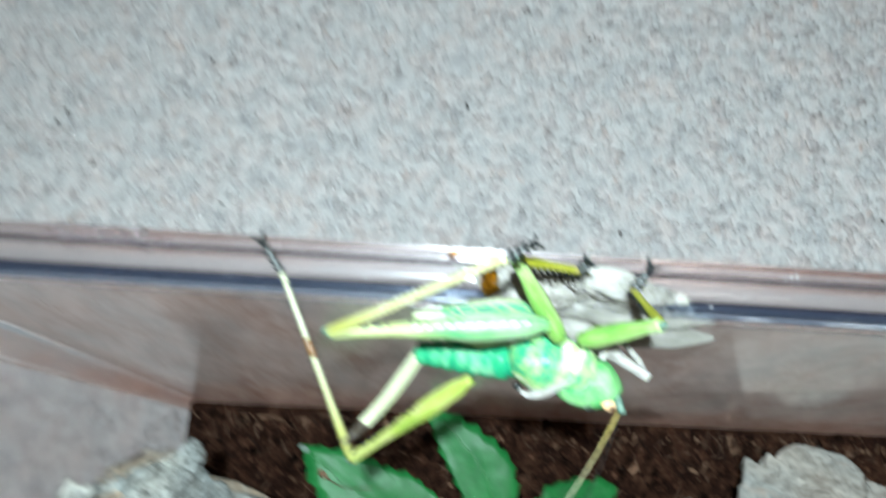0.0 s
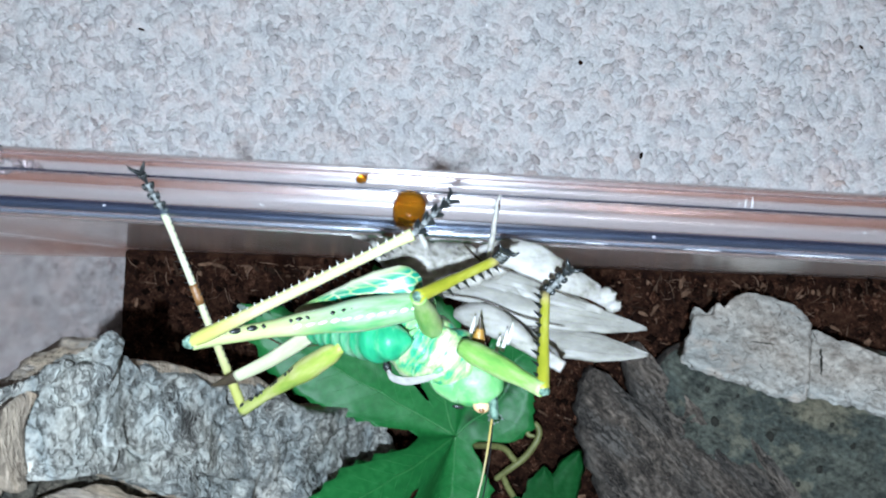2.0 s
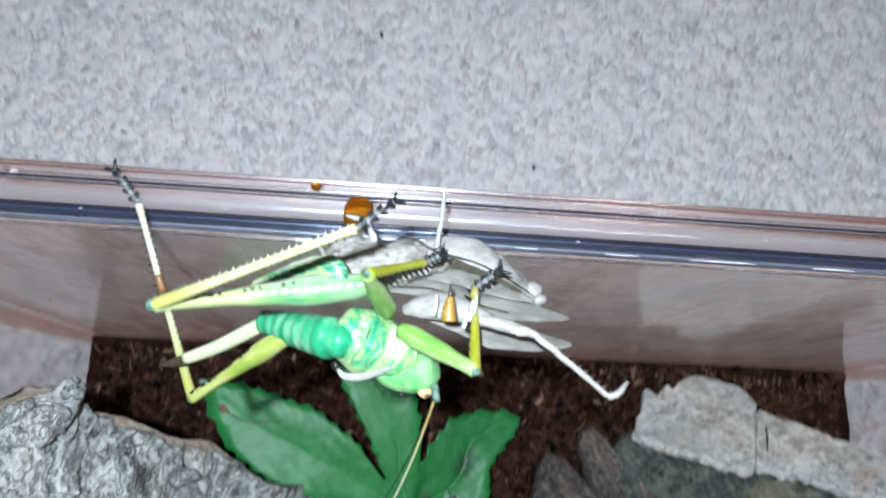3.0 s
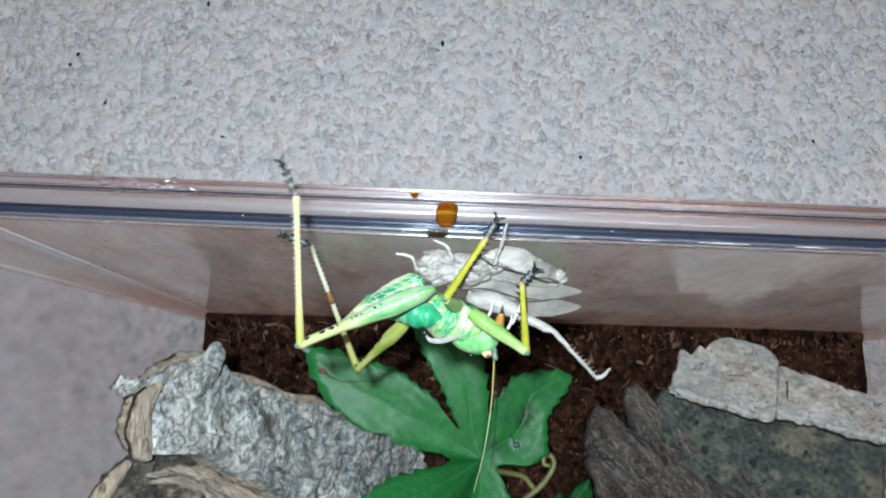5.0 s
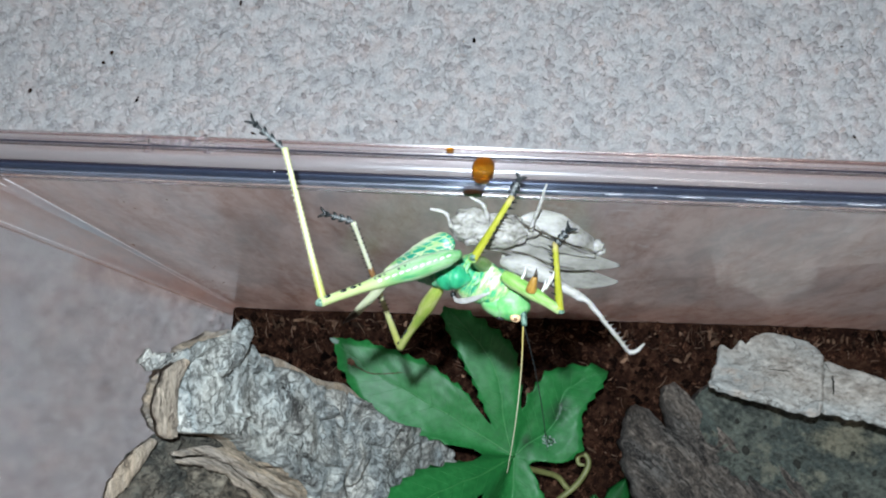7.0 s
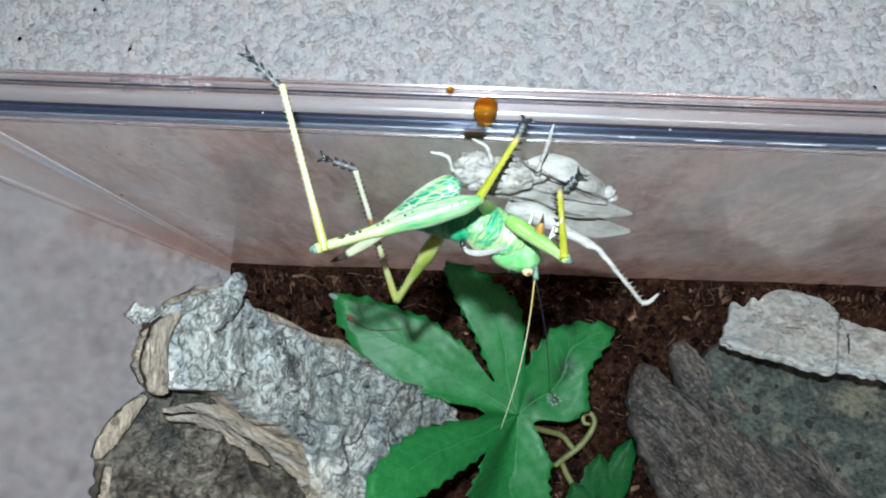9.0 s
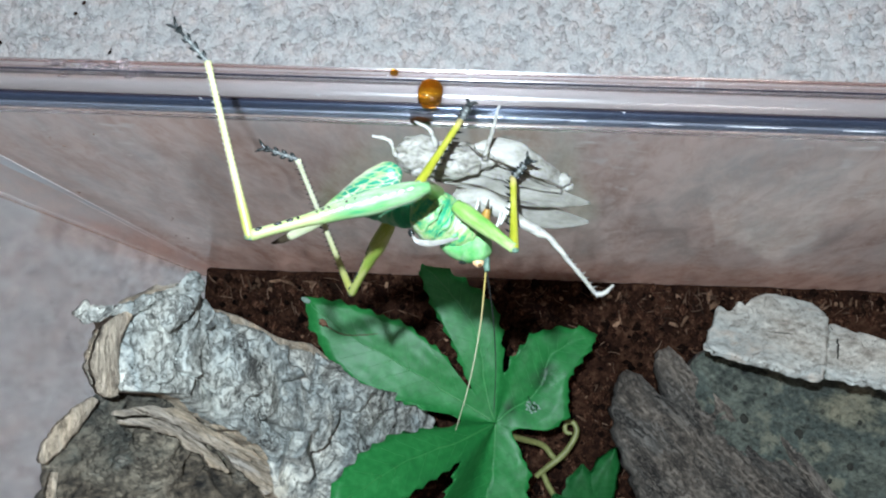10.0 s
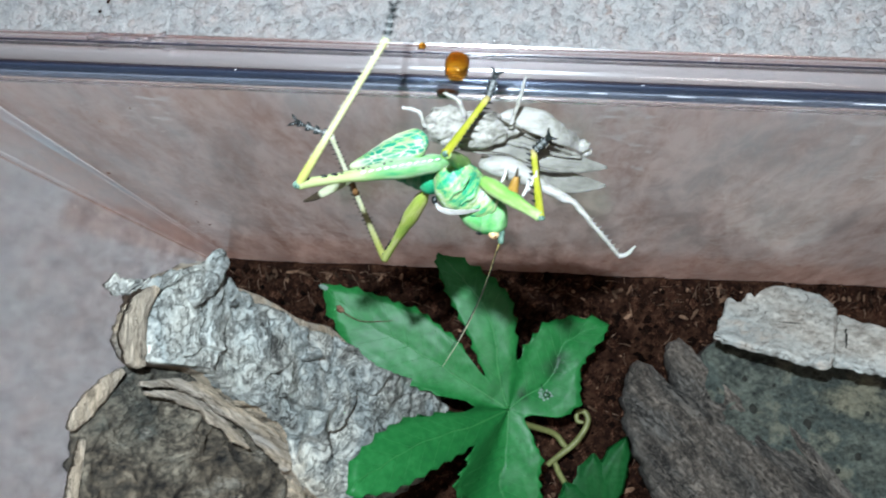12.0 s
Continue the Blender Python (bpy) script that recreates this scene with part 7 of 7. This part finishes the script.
WING_LINE = [
    (0, (0.00256, 0.06932, 0.14456), (-0.00994, 0.06857, 0.14526)),
    (0.5, (0.00214, 0.07030, 0.14241), (-0.01018, 0.06985, 0.14470)),
    (1, (0.00211, 0.07119, 0.14309), (-0.01021, 0.07018, 0.14519)),
    (1.5, (-0.00000, 0.06993, 0.14059), (-0.01173, 0.06936, 0.14501)),
    (2, (0.00025, 0.06854, 0.14361), (-0.01138, 0.06467, 0.14096)),
    (2.5, (0.00054, 0.06799, 0.14443), (-0.01083, 0.06540, 0.13985)),
    (3, (-0.00116, 0.06694, 0.14559), (-0.01142, 0.06589, 0.13848)),
    (3.5, (-0.00216, 0.06584, 0.14233), (-0.00974, 0.06818, 0.13264)),
    (3.7, (-0.00216, 0.06584, 0.14233), (-0.00974, 0.06818, 0.13264)),
    (4.1, (-0.00298, 0.06543, 0.14057), (-0.01216, 0.06535, 0.13204)),
    (4.6, (-0.00381, 0.06495, 0.13881), (-0.01395, 0.06249, 0.13201)),
    (5.05, (-0.00474, 0.06449, 0.13683), (-0.01514, 0.05957, 0.13251)),
    (5.5, (-0.00547, 0.06424, 0.13528), (-0.01546, 0.05766, 0.13318)),
    (6.5, (-0.00547, 0.06392, 0.13671), (-0.01562, 0.05983, 0.13116)),
    (10, (-0.00450, 0.06400, 0.13629), (-0.01482, 0.05934, 0.13164)),
    (11, (-0.00396, 0.06360, 0.13628), (-0.01490, 0.06030, 0.13167)),
    (11.5, (-0.00423, 0.06345, 0.13660), (-0.01523, 0.06139, 0.13129)),
    (12, (-0.00464, 0.06384, 0.13649), (-0.01550, 0.06092, 0.13141)),
]
BODY_LINE = [
    (0, (0.00331, 0.06543, 0.13872), (0.01371, 0.06215, 0.13480)),
    (0.5, (0.00277, 0.06506, 0.13793), (0.01404, 0.06285, 0.13615)),
    (1, (0.00228, 0.06537, 0.13860), (0.01268, 0.06186, 0.13491)),
    (1.5, (0.00160, 0.06454, 0.13776), (0.01239, 0.06060, 0.13609)),
    (2, (-0.00078, 0.06258, 0.13803), (0.00912, 0.05700, 0.13565)),
    (2.5, (0.00039, 0.06123, 0.13948), (0.00929, 0.05672, 0.13360)),
    (3, (-0.00029, 0.06050, 0.13952), (0.00880, 0.05679, 0.13337)),
    (3.5, (-0.00076, 0.05960, 0.13951), (0.00864, 0.05689, 0.13330)),
    (3.7, (-0.00076, 0.05960, 0.13951), (0.00864, 0.05689, 0.13330)),
    (4.1, (-0.00122, 0.05974, 0.13738), (0.00815, 0.05648, 0.13141)),
    (4.6, (-0.00168, 0.05987, 0.13526), (0.00765, 0.05608, 0.12953)),
    (5.05, (-0.00220, 0.06002, 0.13288), (0.00705, 0.05564, 0.12744)),
    (5.5, (-0.00260, 0.06013, 0.13100), (0.00656, 0.05531, 0.12581)),
    (6.5, (-0.00354, 0.06026, 0.12993), (0.00647, 0.05460, 0.12817)),
    (10, (-0.00081, 0.05959, 0.13205), (0.00705, 0.05538, 0.12465)),
    (11, (-0.00048, 0.06004, 0.13214), (0.00695, 0.05540, 0.12456)),
    (11.5, (-0.00102, 0.06008, 0.13223), (0.00631, 0.05557, 0.12448)),
    (12, (-0.00084, 0.05907, 0.13258), (0.00586, 0.05484, 0.12413)),
]
FEELER_TIPS = [
    (0, (0.0090, 0.0520, 0.1298), (0.0106, 0.0513, 0.1297)),
    (0.5, (0.0072, 0.0482, 0.1274), (0.0097, 0.0486, 0.1285)),
    (1, (0.0116, 0.0562, 0.1340), (0.0127, 0.0561, 0.1340)),
    (1.5, (0.0088, 0.0512, 0.1319), (0.0098, 0.0507, 0.1319)),
    (2, (0.0074, 0.0457, 0.1304), (0.0080, 0.0457, 0.1305)),
    (2.5, (0.0070, 0.0404, 0.1247), (0.0087, 0.0405, 0.1248)),
    (3, (0.0047, 0.0441, 0.1267), (0.0038, 0.0441, 0.1264)),
    (3.5, (0.0060, 0.0462, 0.1284), (0.0011, 0.0364, 0.1201)),
    (5.5, (0.0053, 0.0352, 0.1141), (0.0083, 0.0408, 0.1183)),
    (6, (0.0034, 0.0332, 0.1140), (0.0094, 0.0406, 0.1194)),
    (6.5, (0.0042, 0.0300, 0.1130), (0.0096, 0.0394, 0.1197)),
    (8.5, (0.0039, 0.0297, 0.1104), (0.0100, 0.0361, 0.1152)),
    (9, (0.0037, 0.0312, 0.1108), (0.0107, 0.0361, 0.1145)),
    (9.5, (0.0048, 0.0438, 0.1002), (0.0091, 0.0436, 0.1045)),
    (10, (0.0034, 0.0315, 0.1099), (0.0088, 0.0380, 0.1150)),
    (10.5, (0.0032, 0.0316, 0.1099), (0.0113, 0.0362, 0.1134)),
    (11, (0.0029, 0.0317, 0.1100), (0.0062, 0.0377, 0.1147)),
    (11.5, (0.0025, 0.0428, 0.1001), (0.0028, 0.0433, 0.1043)),
    (12, (-0.0025, 0.0357, 0.1046), (-0.0014, 0.0377, 0.1079)),
]
SHED_ROWS = [
    (0, pose(0.01719, 0.07103, 0.13219, 18.59, -17.07, -6.67)),
    (0.5, pose(0.01825, 0.07033, 0.13233, 11.29, -19.18, -2.23)),
    (1, pose(0.01904, 0.06949, 0.13232, -0.43, -21.95, 1.87)),
    (1.5, pose(0.01880, 0.06799, 0.13205, -10.70, -23.89, 7.60)),
    (2, pose(0.01504, 0.06533, 0.13509, -19.94, -21.34, 0.72)),
    (2.5, pose(0.01611, 0.06605, 0.13810, -35.08, -4.10, 8.12)),
    (3, pose(0.01594, 0.06556, 0.13850, -28.57, 0.39, 8.80)),
    (3.5, pose(0.01523, 0.06703, 0.13190, -10.37, 2.52, 7.16)),
    (3.7, pose(0.01523, 0.06703, 0.13190, -10.37, 2.52, 7.16)),
    (5.5, pose(0.01317, 0.06276, 0.13167, 3.53, 1.31, 1.19)),
    (6.5, pose(0.01309, 0.06248, 0.13108, 2.55, 1.45, -0.39)),
    (10, pose(0.01363, 0.06296, 0.12940, 0.00, -0.00, 0.00)),
    (11, pose(0.01367, 0.06282, 0.13049, -0.88, 3.95, -1.43)),
    (11.5, pose(0.01359, 0.06454, 0.12586, 3.99, -0.35, 1.49)),
    (12, pose(0.01381, 0.06318, 0.12986, 4.60, 3.01, 2.47)),
]


def motions():
    body = {row[0]: aim(row[1], row[2]) for row in BODY_LINE}
    walk(katydid, list(body.items()))
    for pieces, rows in ((LEG_NEAR, NEAR_HIND), (LEG_FAR, FAR_HIND), (LEG_UPPER, UPPER_FRONT), (LEG_FRONT, LOWER_FRONT), ((ABDOMEN, OVIPOSITOR), TAIL), ((WING,), WING_LINE)):
        for k, piece in enumerate(pieces):
            walk(piece, [(row[0], body[row[0]].inverted() @ aim(row[1 + k], row[2 + k])) for row in rows])
    walk(shed, SHED_ROWS)
    for k, piece in enumerate(FEELERS):
        rows = []
        for t, *tips in FEELER_TIPS:
            before = max(row for row in BODY_LINE if row[0] <= t)
            after = min(row for row in BODY_LINE if row[0] >= t)
            f = (t - before[0]) / max(after[0] - before[0], 1e-6)
            now = aim(Vector(before[1]).lerp(after[1], f), Vector(before[2]).lerp(after[2], f))
            rows.append((t, Matrix.Translation(FEELER_ROOT) @ aim((0, 0, 0), now.inverted() @ Vector(tips[k]) - FEELER_ROOT)))
        walk(piece, rows)
    knee = Vector((0.0010, -0.0056, 0.0016))
    side = (Vector((0.0086, -0.0135, -0.0004)) - knee).cross(Vector((0, 0, -1))).normalized()
    swing = ((0, 140), (2.0, 138), (2.1, 110), (2.2, 66), (2.35, 24), (2.5, 0), (12, 0))
    walk(HUSK_SHIN, [(t, Matrix.Translation(knee) @ Matrix.Rotation(radians(a), 4, side) @ Matrix.Translation(-knee)) for t, a in swing])


motions()
